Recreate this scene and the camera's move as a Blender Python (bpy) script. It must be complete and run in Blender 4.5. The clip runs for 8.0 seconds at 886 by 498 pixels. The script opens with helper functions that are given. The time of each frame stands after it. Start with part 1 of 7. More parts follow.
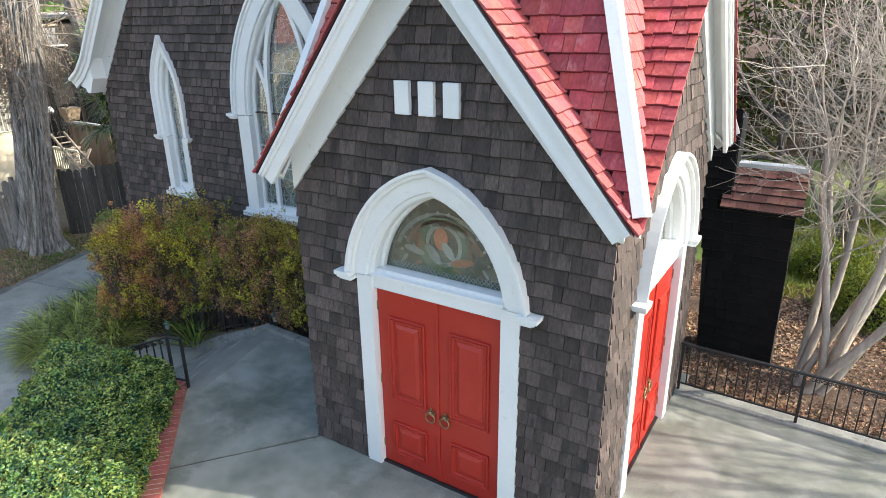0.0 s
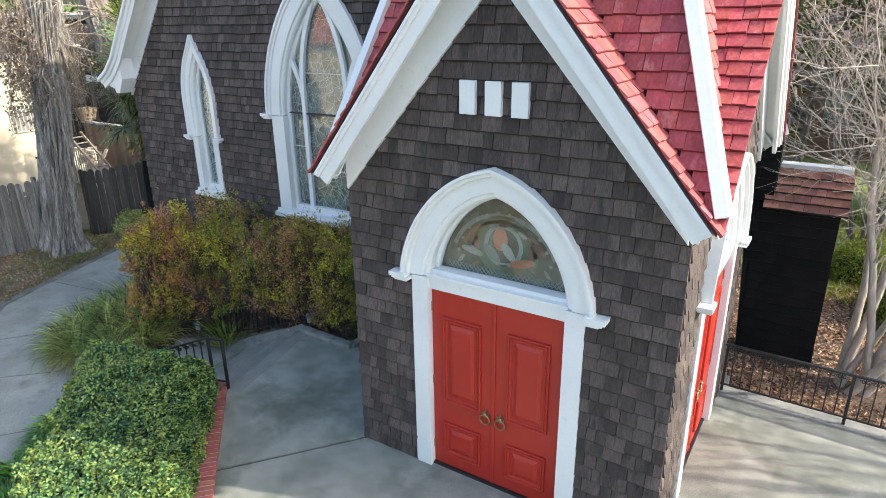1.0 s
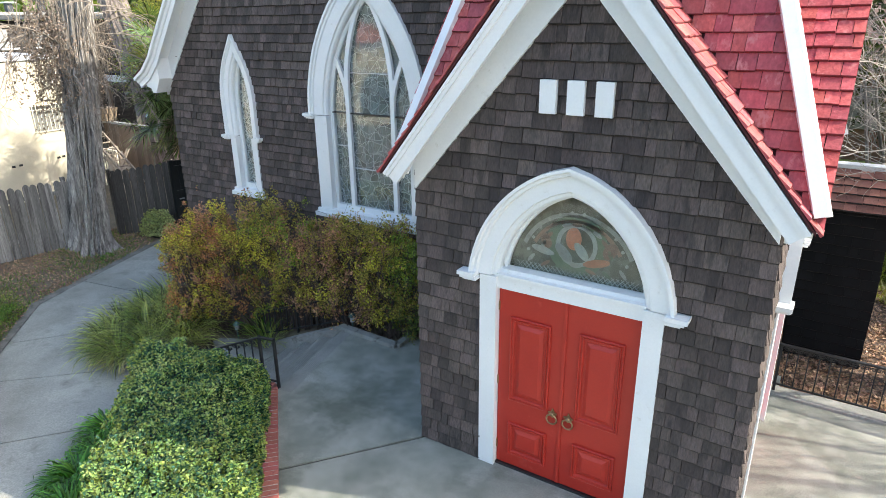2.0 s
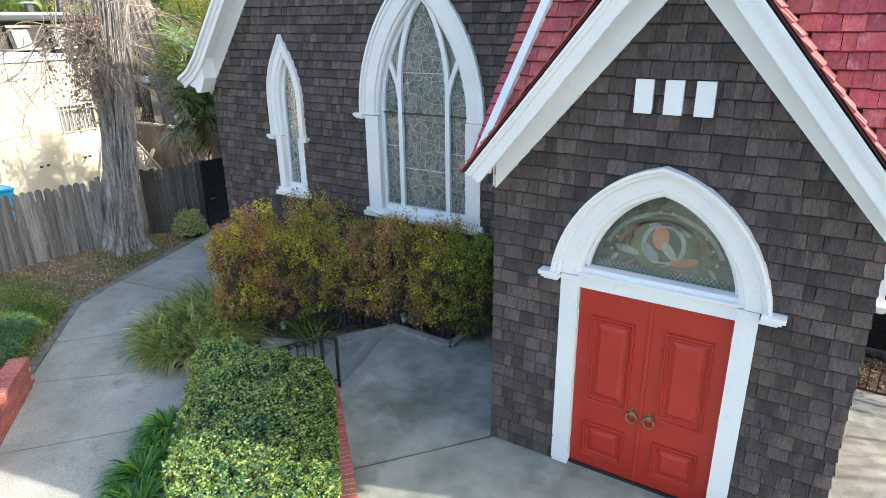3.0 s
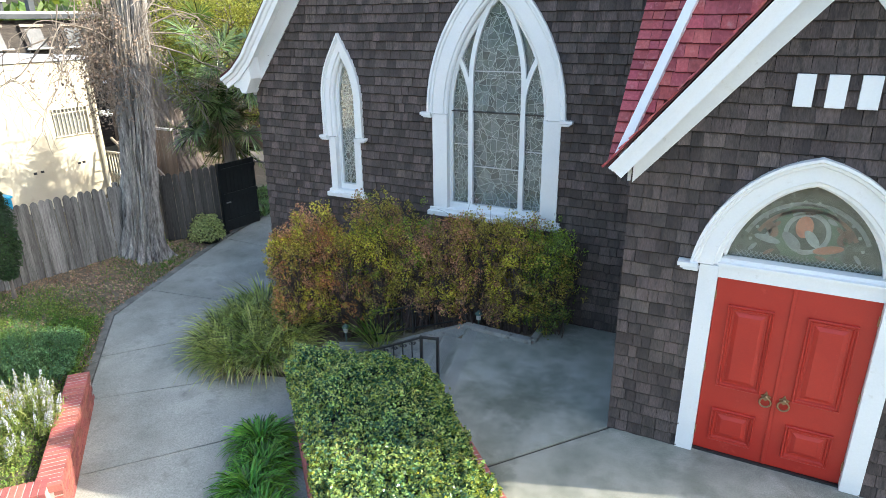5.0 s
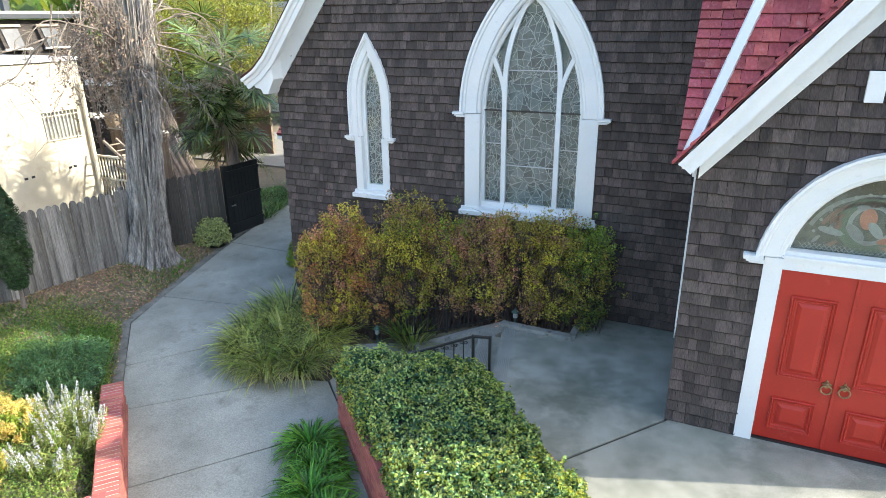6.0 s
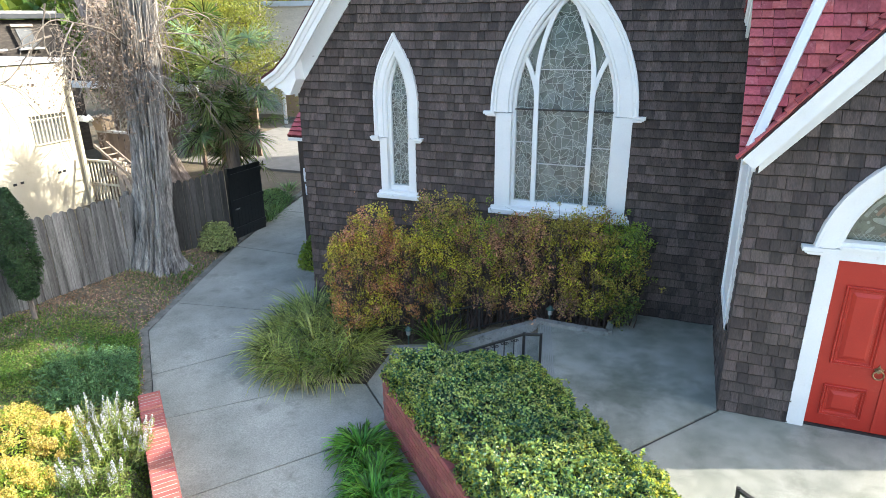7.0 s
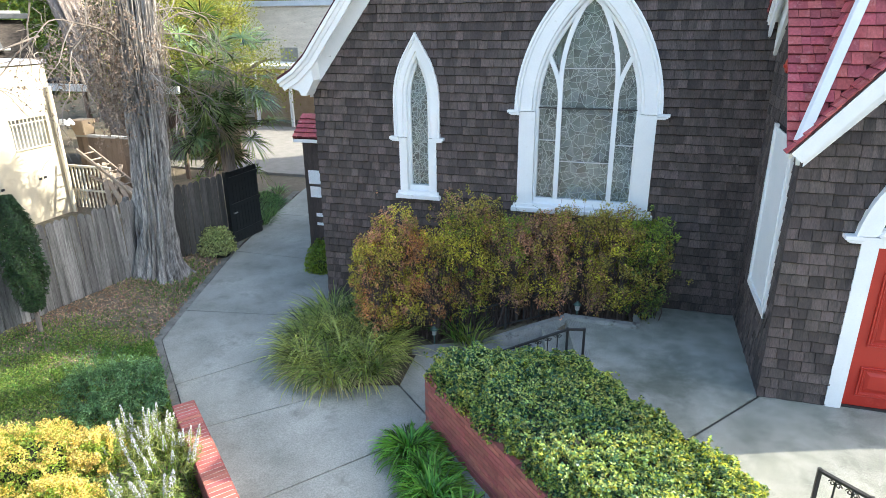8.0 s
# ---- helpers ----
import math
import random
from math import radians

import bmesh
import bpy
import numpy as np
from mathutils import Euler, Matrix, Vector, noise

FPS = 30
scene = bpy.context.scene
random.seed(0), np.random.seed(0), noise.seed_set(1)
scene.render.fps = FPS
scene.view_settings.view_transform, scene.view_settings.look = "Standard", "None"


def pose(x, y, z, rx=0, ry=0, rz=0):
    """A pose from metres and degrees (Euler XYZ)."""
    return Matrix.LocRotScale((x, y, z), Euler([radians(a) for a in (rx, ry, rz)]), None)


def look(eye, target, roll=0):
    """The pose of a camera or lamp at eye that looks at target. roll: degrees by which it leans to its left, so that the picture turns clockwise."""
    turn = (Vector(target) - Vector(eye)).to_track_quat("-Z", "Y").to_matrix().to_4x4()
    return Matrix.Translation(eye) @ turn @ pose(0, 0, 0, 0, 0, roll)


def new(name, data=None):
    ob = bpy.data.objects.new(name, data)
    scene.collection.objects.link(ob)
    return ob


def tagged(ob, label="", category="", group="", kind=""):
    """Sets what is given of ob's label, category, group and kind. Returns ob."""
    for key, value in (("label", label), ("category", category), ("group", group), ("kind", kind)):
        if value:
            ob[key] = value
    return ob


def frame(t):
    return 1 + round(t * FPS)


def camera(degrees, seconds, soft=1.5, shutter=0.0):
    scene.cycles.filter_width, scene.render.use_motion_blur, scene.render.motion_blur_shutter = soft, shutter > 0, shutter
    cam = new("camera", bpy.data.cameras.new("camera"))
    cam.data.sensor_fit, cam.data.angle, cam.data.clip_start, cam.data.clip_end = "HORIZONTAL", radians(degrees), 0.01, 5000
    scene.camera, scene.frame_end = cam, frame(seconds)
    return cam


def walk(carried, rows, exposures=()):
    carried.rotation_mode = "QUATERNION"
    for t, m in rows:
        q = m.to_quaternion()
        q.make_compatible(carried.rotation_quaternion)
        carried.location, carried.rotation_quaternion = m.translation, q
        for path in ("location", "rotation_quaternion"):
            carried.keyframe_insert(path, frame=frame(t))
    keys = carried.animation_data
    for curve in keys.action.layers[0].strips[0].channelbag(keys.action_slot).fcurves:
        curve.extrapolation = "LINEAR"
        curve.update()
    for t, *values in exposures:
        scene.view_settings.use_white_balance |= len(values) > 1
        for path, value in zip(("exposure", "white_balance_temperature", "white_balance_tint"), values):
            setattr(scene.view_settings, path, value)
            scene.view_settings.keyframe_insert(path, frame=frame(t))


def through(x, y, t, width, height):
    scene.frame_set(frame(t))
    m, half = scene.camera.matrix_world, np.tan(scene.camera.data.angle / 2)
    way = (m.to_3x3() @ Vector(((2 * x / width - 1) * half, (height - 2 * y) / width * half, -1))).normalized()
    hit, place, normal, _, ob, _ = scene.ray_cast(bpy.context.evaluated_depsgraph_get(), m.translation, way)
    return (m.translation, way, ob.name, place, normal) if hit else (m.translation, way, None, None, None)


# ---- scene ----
# camera and its way
cam = camera(70.4, 8.0, soft=0.7)
METRES, EYE, TILT, LEAN, TURN = 7.3, 4.62, 0.0, 0.3, 32.7
ROWS = [
    (0.0, 0.0, 0.0, 0.0, -0.18, -20.41, 0.49),
    (0.5, -0.0357, 0.0019, -0.0011, -0.19, -20.37, 0.45),
    (1.0, -0.0755, 0.0043, -0.0011, -0.18, -20.34, 0.44),
    (1.5, -0.1196, 0.0048, -0.0013, -0.17, -20.33, 0.42),
    (3.0, -0.2787, 0.0026, -0.0007, -0.19, -20.32, 0.42),
    (3.5, -0.3418, 0.0027, -0.0013, -0.62, -20.3, 0.4),
    (4.0, -0.4081, 0.004, -0.0017, -1.85, -20.3, 0.38),
    (5.5, -0.6177, 0.0188, -0.0044, -6.81, -20.27, 0.31),
    (6.0, -0.693, 0.0282, -0.0041, -8.38, -20.28, 0.32),
    (6.5, -0.7684, 0.0397, -0.0046, -10.11, -20.27, 0.3),
    (7.0, -0.8429, 0.0538, -0.0052, -11.86, -20.25, 0.29),
    (7.5, -0.9183, 0.0696, -0.0062, -13.73, -20.23, 0.27),
    (8.0, -0.9927, 0.0874, -0.0069, -15.98, -20.2, 0.26),
]
walk(cam, [(t, pose(0, 0, EYE, TILT, LEAN, TURN) @ pose(METRES * x, METRES * y, METRES * z, 90 + pitch, roll, yaw)) for t, x, y, z, yaw, pitch, roll in ROWS],
     exposures=[(0.0, 1.68, 6570, 5), (1.5, 1.83, 6570, 5), (3.5, 1.97, 6570, 5), (5.5, 2.12, 6570, 5), (8.0, 2.28, 6570, 5)])

# ---- light ----
SUN_AZ, SUN_EL = 19.5, 35.0          # degrees from +x towards +y, and above the ground
world = bpy.data.worlds.new("world")
scene.world = world
world.use_nodes = True
wn = world.node_tree
sky = wn.nodes.new("ShaderNodeTexSky")
sky.sky_type = "NISHITA"
sky.sun_disc = False
sky.sun_elevation = radians(SUN_EL)
sky.sun_rotation = radians(90 - SUN_AZ)
sky.dust_density = 2.5
wn.links.new(sky.outputs[0], wn.nodes["Background"].inputs[0])
wn.nodes["Background"].inputs[1].default_value = 0.15
sun_data = bpy.data.lights.new("sun", "SUN")
sun_data.energy, sun_data.angle, sun_data.color = 2.5, radians(0.5), (1.0, 0.92, 0.80)
sun_way = Vector((math.cos(radians(SUN_EL)) * math.cos(radians(SUN_AZ)), math.cos(radians(SUN_EL)) * math.sin(radians(SUN_AZ)), math.sin(radians(SUN_EL))))
new("sun", sun_data).matrix_world = look(sun_way * 60, (0, 0, 0))
# ---- materials ----
def surface(name, c1, c2, rough=0.7, scale=3.0, fine=60.0, bump=0.15, rand=0.0, metal=0.0, stretch=(1, 1, 1), c3=None, spots=0.0, spot_scale=14.0, spec=0.5, hue=0.0, grain=0.2, own=False):
    """A surface mottled at two sizes, with a fine relief; rand varies it piece by piece; c3 shows as spots and stains."""
    m = bpy.data.materials.new(name)
    m.use_nodes = True
    t = m.node_tree
    N, L = t.nodes, t.links
    b = N["Principled BSDF"]
    geo = N.new("ShaderNodeNewGeometry")
    mp = N.new("ShaderNodeMapping")
    mp.inputs["Scale"].default_value = stretch
    L.new(geo.outputs["Position"], mp.inputs["Vector"])
    fr = None
    if rand > 0:
        info = N.new("ShaderNodeObjectInfo")
        add = N.new("ShaderNodeMath")
        add.operation = "ADD"
        L.new(info.outputs["Random"], add.inputs[0])
        L.new(geo.outputs["Random Per Island"], add.inputs[1])
        fr = N.new("ShaderNodeMath")
        fr.operation = "FRACT"
        L.new(add.outputs[0], fr.inputs[0])
        if own:
            off = N.new("ShaderNodeVectorMath")
            off.operation = "SCALE"
            off.inputs[0].default_value = (37.0, 23.0, 51.0)
            L.new(fr.outputs[0], off.inputs["Scale"])
            L.new(off.outputs[0], mp.inputs["Location"])

    def noise_of(s, detail, rough_n=0.6):
        n = N.new("ShaderNodeTexNoise")
        n.inputs["Scale"].default_value, n.inputs["Detail"].default_value, n.inputs["Roughness"].default_value = s, detail, rough_n
        L.new(mp.outputs[0], n.inputs["Vector"])
        return n

    def mixed(fac, a, c, mode="MIX"):
        x = N.new("ShaderNodeMix")
        x.data_type, x.blend_type = "RGBA", mode
        for sock, v in ((x.inputs["Factor"], fac), (x.inputs["A"], a), (x.inputs["B"], c)):
            if isinstance(v, bpy.types.NodeSocket):
                L.new(v, sock)
            else:
                sock.default_value = v if isinstance(v, float) else (*v, 1.0)
        return x.outputs["Result"]

    def ramp(value, lo, hi):
        r = N.new("ShaderNodeMapRange")
        r.inputs["From Min"].default_value, r.inputs["From Max"].default_value = lo, hi
        L.new(value, r.inputs["Value"])
        return r.outputs[0]

    big, small = noise_of(scale, 4.0), noise_of(fine, 5.0)
    col = mixed(ramp(big.outputs["Fac"], 0.32, 0.68), c1, c2)
    tone = N.new("ShaderNodeMapRange")
    tone.inputs["From Min"].default_value, tone.inputs["From Max"].default_value = 0.25, 0.75
    tone.inputs["To Min"].default_value, tone.inputs["To Max"].default_value = 1 - grain, 1 + grain
    L.new(small.outputs["Fac"], tone.inputs["Value"])
    hs = N.new("ShaderNodeHueSaturation")
    L.new(col, hs.inputs["Color"])
    value = tone.outputs[0]
    if rand > 0:
        rr = N.new("ShaderNodeMapRange")
        rr.inputs["To Min"].default_value, rr.inputs["To Max"].default_value = 1 - rand, 1 + rand
        L.new(fr.outputs[0], rr.inputs["Value"])
        mul = N.new("ShaderNodeMath")
        mul.operation = "MULTIPLY"
        L.new(value, mul.inputs[0])
        L.new(rr.outputs[0], mul.inputs[1])
        value = mul.outputs[0]
        if hue > 0:
            k = N.new("ShaderNodeMath")
            k.operation = "MULTIPLY"
            k.inputs[1].default_value = 7.31
            L.new(fr.outputs[0], k.inputs[0])
            f2 = N.new("ShaderNodeMath")
            f2.operation = "FRACT"
            L.new(k.outputs[0], f2.inputs[0])
            hr = N.new("ShaderNodeMapRange")
            hr.inputs["To Min"].default_value, hr.inputs["To Max"].default_value = 0.5 - hue, 0.5 + hue
            L.new(f2.outputs[0], hr.inputs["Value"])
            L.new(hr.outputs[0], hs.inputs["Hue"])
    L.new(value, hs.inputs["Value"])
    col = hs.outputs[0]
    if c3 is not None:
        st = noise_of(spot_scale, 6.0, 0.7)
        col = mixed(ramp(st.outputs["Fac"], 0.62 - spots * 0.2, 0.74 - spots * 0.1), col, c3)
    L.new(col, b.inputs["Base Color"])
    rg = N.new("ShaderNodeMapRange")
    rg.inputs["To Min"].default_value, rg.inputs["To Max"].default_value = max(rough - 0.1, 0.02), min(rough + 0.12, 1.0)
    L.new(big.outputs["Fac"], rg.inputs["Value"])
    L.new(rg.outputs[0], b.inputs["Roughness"])
    b.inputs["Metallic"].default_value = metal
    b.inputs["Specular IOR Level"].default_value = spec
    if bump > 0:
        bp = N.new("ShaderNodeBump")
        bp.inputs["Strength"].default_value, bp.inputs["Distance"].default_value = bump, 0.01
        L.new(small.outputs["Fac"], bp.inputs["Height"])
        L.new(bp.outputs[0], b.inputs["Normal"])
    return m


def foliage(name, c1, c2, rand=0.45, hue=0.02, rough=0.5, through=0.36, scale=1.2, glow=(1.9, 1.6, 0.7)):
    """Leaves: two greens by place, varied leaf by leaf, with some light let through."""
    m = surface(name, c1, c2, rough=rough, scale=scale, fine=9.0, bump=0.0, rand=rand, hue=hue, spec=0.4)
    t = m.node_tree
    b = t.nodes["Principled BSDF"]
    tr = t.nodes.new("ShaderNodeBsdfTranslucent")
    mix = t.nodes.new("ShaderNodeMixShader")
    mix.inputs[0].default_value = through
    warm = t.nodes.new("ShaderNodeMix")
    warm.data_type, warm.blend_type = "RGBA", "MULTIPLY"
    warm.inputs["Factor"].default_value = 1.0
    warm.inputs["B"].default_value = (*glow, 1)
    t.links.new(b.inputs["Base Color"].links[0].from_socket, warm.inputs["A"])
    t.links.new(warm.outputs["Result"], tr.inputs["Color"])
    t.links.new(b.outputs[0], mix.inputs[1])
    t.links.new(tr.outputs[0], mix.inputs[2])
    t.links.new(mix.outputs[0], t.nodes["Material Output"].inputs["Surface"])
    return m


def clear_glass(name, tint=(0.93, 0.97, 0.96), rough=0.02):
    m = bpy.data.materials.new(name)
    m.use_nodes = True
    b = m.node_tree.nodes["Principled BSDF"]
    b.inputs["Base Color"].default_value = (*tint, 1)
    b.inputs["Roughness"].default_value = rough
    b.inputs["Transmission Weight"].default_value = 1.0
    b.inputs["IOR"].default_value = 1.5
    return m


M_SHINGLE = surface("weathered_shingle", (0.057, 0.044, 0.040), (0.110, 0.083, 0.074), rough=0.85, scale=1.6, fine=30, bump=0.9, grain=0.5, rand=0.42, own=True, hue=0.012, stretch=(3, 3, 0.35), c3=(0.024, 0.020, 0.019), spots=0.52, spot_scale=2.4)
# dark butt ends also carry, as colour, the shadow line under each course
M_BUTTSHADE = surface("shadow_dark_butt", (0.016, 0.013, 0.012), (0.028, 0.022, 0.020), rough=0.9, grain=0.4)
M_ROOFBUTT = surface("shadow_dark_red_butt", (0.10, 0.014, 0.016), (0.15, 0.022, 0.024), rough=0.85)
M_SHEATH = surface("tarred_sheathing", (0.010, 0.009, 0.008), (0.014, 0.012, 0.011), rough=0.9)
M_ROOF = surface("red_roof_shingle", (0.335, 0.050, 0.054), (0.43, 0.095, 0.094), rough=0.66, scale=3.0, fine=24, bump=0.5, rand=0.24, own=True, hue=0.008, grain=0.28, stretch=(1.6, 1.6, 0.7), c3=(0.46, 0.19, 0.18), spots=0.22, spot_scale=6)
M_UNDER = surface("roof_felt", (0.05, 0.012, 0.014), (0.07, 0.016, 0.018), rough=0.9)
M_WHITE = surface("white_paint", (0.80, 0.80, 0.79), (0.74, 0.75, 0.75), rough=0.45, scale=1.5, fine=45, bump=0.06, c3=(0.66, 0.65, 0.62), spots=0.05, spot_scale=9, grain=0.03)
M_RED = surface("red_door_paint", (0.43, 0.030, 0.018), (0.385, 0.024, 0.015), rough=0.40, spec=0.45, scale=2.5, fine=70, bump=0.05, c3=(0.50, 0.055, 0.036), spots=0.10, spot_scale=5, grain=0.07)
M_CONCRETE = surface("worn_concrete", (0.165, 0.174, 0.146), (0.300, 0.302, 0.268), rough=0.85, scale=2.2, fine=75, bump=0.16, c3=(0.098, 0.108, 0.084), spots=0.62, spot_scale=0.75, grain=0.5)
M_PATH = surface("pale_path_concrete", (0.200, 0.203, 0.176), (0.345, 0.342, 0.304), rough=0.85, scale=0.9, fine=45, bump=0.16, c3=(0.170, 0.174, 0.148), spots=0.36, spot_scale=1.6, grain=0.32)
M_JOINT = surface("damp_joint_soil", (0.04, 0.04, 0.035), (0.06, 0.055, 0.045), rough=0.95)
M_KERB = surface("lichen_concrete", (0.20, 0.20, 0.185), (0.30, 0.30, 0.28), rough=0.9, scale=4, fine=50, bump=0.4, c3=(0.09, 0.09, 0.075), spots=0.4, spot_scale=7)
M_LAWNKERB = surface("mossy_concrete", (0.10, 0.10, 0.085), (0.19, 0.185, 0.165), rough=0.95, scale=4, fine=50, bump=0.5, c3=(0.05, 0.055, 0.035), spots=0.45, spot_scale=7)
M_BRICK = surface("red_brick", (0.27, 0.080, 0.065), (0.34, 0.105, 0.085), rough=0.85, scale=6, fine=80, bump=0.35, rand=0.2, hue=0.01, c3=(0.16, 0.05, 0.045), spots=0.25, spot_scale=16)
M_MORTAR = surface("grey_mortar", (0.36, 0.31, 0.28), (0.44, 0.39, 0.36), rough=0.95, fine=120, bump=0.3)
M_IRON = surface("black_iron", (0.012, 0.012, 0.013), (0.02, 0.02, 0.021), rough=0.45, fine=60, bump=0.1)
M_BRONZE = surface("aged_bronze", (0.42, 0.30, 0.17), (0.25, 0.18, 0.11), rough=0.38, metal=0.85, scale=30)
M_LEAD = surface("lead_came", (0.58, 0.61, 0.61), (0.66, 0.69, 0.69), rough=0.6)
M_STAIN = surface("leaded_glass", (0.155, 0.180, 0.182), (0.250, 0.280, 0.278), rough=0.14, scale=4, fine=20, bump=0.03, rand=0.4, hue=0.04)
M_PANE = clear_glass("protective_glazing")
M_DARK = surface("dark_interior", (0.02, 0.02, 0.022), (0.03, 0.03, 0.03), rough=0.9)
M_SOIL = surface("dark_soil", (0.055, 0.042, 0.032), (0.085, 0.066, 0.05), rough=0.95, scale=3, fine=40, bump=0.6)
M_LAWN = surface("leaf_strewn_lawn", (0.098, 0.086, 0.052), (0.145, 0.116, 0.084), rough=0.95, scale=0.9, fine=25, bump=0.8, c3=(0.20, 0.155, 0.115), spots=0.5, spot_scale=4, grain=0.4)
M_FENCE = surface("grey_fence_board", (0.105, 0.100, 0.095), (0.25, 0.24, 0.23), rough=0.9, scale=2, fine=30, bump=0.6, rand=0.40, own=True, grain=0.5, stretch=(4, 4, 0.22), c3=(0.040, 0.038, 0.036), spots=0.6, spot_scale=3)
M_STUCCO = surface("cream_stucco", (0.50, 0.445, 0.335), (0.60, 0.54, 0.42), rough=0.9, scale=1, fine=80, bump=0.2, c3=(0.46, 0.40, 0.30), spots=0.3, spot_scale=2)
M_OLDBARK = surface("ridged_grey_bark", (0.14, 0.125, 0.115), (0.40, 0.375, 0.348), rough=0.95, scale=3, fine=20, bump=1.0, stretch=(3.0, 3.0, 0.2), c3=(0.038, 0.031, 0.027), spots=0.74, spot_scale=3.5, grain=0.5)
M_BARK = surface("grey_brown_bark", (0.15, 0.120, 0.105), (0.27, 0.225, 0.20), rough=0.95, scale=5, fine=35, bump=0.6, stretch=(3, 3, 0.25), c3=(0.07, 0.05, 0.042), spots=0.5, spot_scale=9)
M_TWIG = surface("dry_twig", (0.17, 0.14, 0.115), (0.27, 0.23, 0.19), rough=0.9, scale=3, fine=30, bump=0.2, rand=0.3)
M_DEADVINE = surface("dead_vine_leaf", (0.19, 0.130, 0.095), (0.31, 0.245, 0.19), rough=0.9, rand=0.4)
M_MYRTLE = surface("smooth_pale_bark", (0.34, 0.295, 0.25), (0.46, 0.415, 0.36), rough=0.7, scale=6, fine=20, bump=0.15, stretch=(2, 2, 0.5), c3=(0.27, 0.20, 0.14), spots=0.3, spot_scale=8)
M_LITTER = surface("fallen_leaf", (0.24, 0.135, 0.075), (0.44, 0.30, 0.20), rough=0.85, rand=0.6, hue=0.02)
M_REDMORTAR = surface("brick_red_mortar", (0.20, 0.085, 0.07), (0.25, 0.11, 0.09), rough=0.95, fine=120, bump=0.3)
# ---- building helpers ----
rng = np.random.default_rng(7)
WORLD = {}


def thing(name, at, label, category, group="", kind=""):
    """An Empty at the base of a thing, which parents its parts."""
    ob = new(name)
    ob.matrix_world = Matrix.Translation(at)
    ob.empty_display_size = 0.1
    WORLD[ob.name] = Matrix.Translation(at)
    return tagged(ob, label, category, group, kind)


def mesh_of(name, data, mat):
    """A mesh from a bmesh, or from arrays of points and of faces."""
    me = bpy.data.meshes.new(name)
    if isinstance(data, bmesh.types.BMesh):
        bmesh.ops.recalc_face_normals(data, faces=data.faces)
        data.to_mesh(me)
        data.free()
    else:
        pts, faces = data
        pts = np.asarray(pts, dtype=np.float32)
        if isinstance(faces, np.ndarray):
            n, k = faces.shape
            me.vertices.add(len(pts))
            me.vertices.foreach_set("co", pts.ravel())
            me.loops.add(n * k)
            me.loops.foreach_set("vertex_index", faces.astype(np.int32).ravel())
            me.polygons.add(n)
            me.polygons.foreach_set("loop_start", np.arange(0, n * k, k, dtype=np.int32))
            me.update(calc_edges=True)
            me.shade_flat()
        else:
            me.from_pydata(pts.tolist(), [], faces)
            me.update()
    me.materials.append(mat)
    return me


def part(name, data, mat, parent=None, label="", m=None, smooth=False, kind=""):
    """Links a mesh as one object, under a thing or a part; m is its pose in the world."""
    me = data if isinstance(data, bpy.types.Mesh) else mesh_of(name, data, mat)
    if smooth:
        me.shade_smooth()
    ob = new(name, me)
    m = m or Matrix.Identity(4)
    WORLD[ob.name] = m
    if parent is not None:
        ob.parent = parent
        ob.matrix_basis = WORLD[parent.name].inverted() @ m
    else:
        ob.matrix_basis = m
    return tagged(ob, label, kind=kind)


def setting(name, data, mat, label, category, m=None, smooth=False):
    ob = part(name, data, mat, None, label, m, smooth)
    return tagged(ob, label, category, kind="structure")


def plane_frame(origin, u, v):
    """A pose whose x runs along u, y along v, and z out of the face."""
    u, v = Vector(u).normalized(), Vector(v).normalized()
    n = u.cross(v)
    return Matrix(((u.x, v.x, n.x, origin[0]), (u.y, v.y, n.y, origin[1]), (u.z, v.z, n.z, origin[2]), (0, 0, 0, 1)))


def box(bm, x0, x1, y0, y1, z0, z1, m=None):
    vs = [bm.verts.new((x, y, z)) for x in (x0, x1) for y in (y0, y1) for z in (z0, z1)]
    for f in ((0, 1, 3, 2), (4, 6, 7, 5), (0, 4, 5, 1), (2, 3, 7, 6), (0, 2, 6, 4), (1, 5, 7, 3)):
        bm.faces.new([vs[i] for i in f])
    if m is not None:
        bmesh.ops.transform(bm, matrix=m, verts=vs)
    return vs


def boxed(x0, x1, y0, y1, z0, z1, bevel=0.0, m=None):
    bm = bmesh.new()
    box(bm, x0, x1, y0, y1, z0, z1, m)
    if bevel:
        bmesh.ops.bevel(bm, geom=list(bm.edges), offset=bevel, segments=2, affect="EDGES", profile=0.6)
    return bm


def prism(poly, z0, z1, holes=()):
    """A plate with the outline poly, from z0 to z1, with holes through it."""
    bm = bmesh.new()
    edges = []
    for loop in (poly, *holes):
        vs = [bm.verts.new((x, y, z0)) for x, y in loop]
        edges += [bm.edges.new((vs[i], vs[(i + 1) % len(vs)])) for i in range(len(vs))]
    bmesh.ops.triangle_fill(bm, edges=edges, use_beauty=True, use_dissolve=False)
    up = bmesh.ops.extrude_face_region(bm, geom=list(bm.faces))
    bmesh.ops.translate(bm, verts=[v for v in up["geom"] if isinstance(v, bmesh.types.BMVert)], vec=(0, 0, z1 - z0))
    return bm


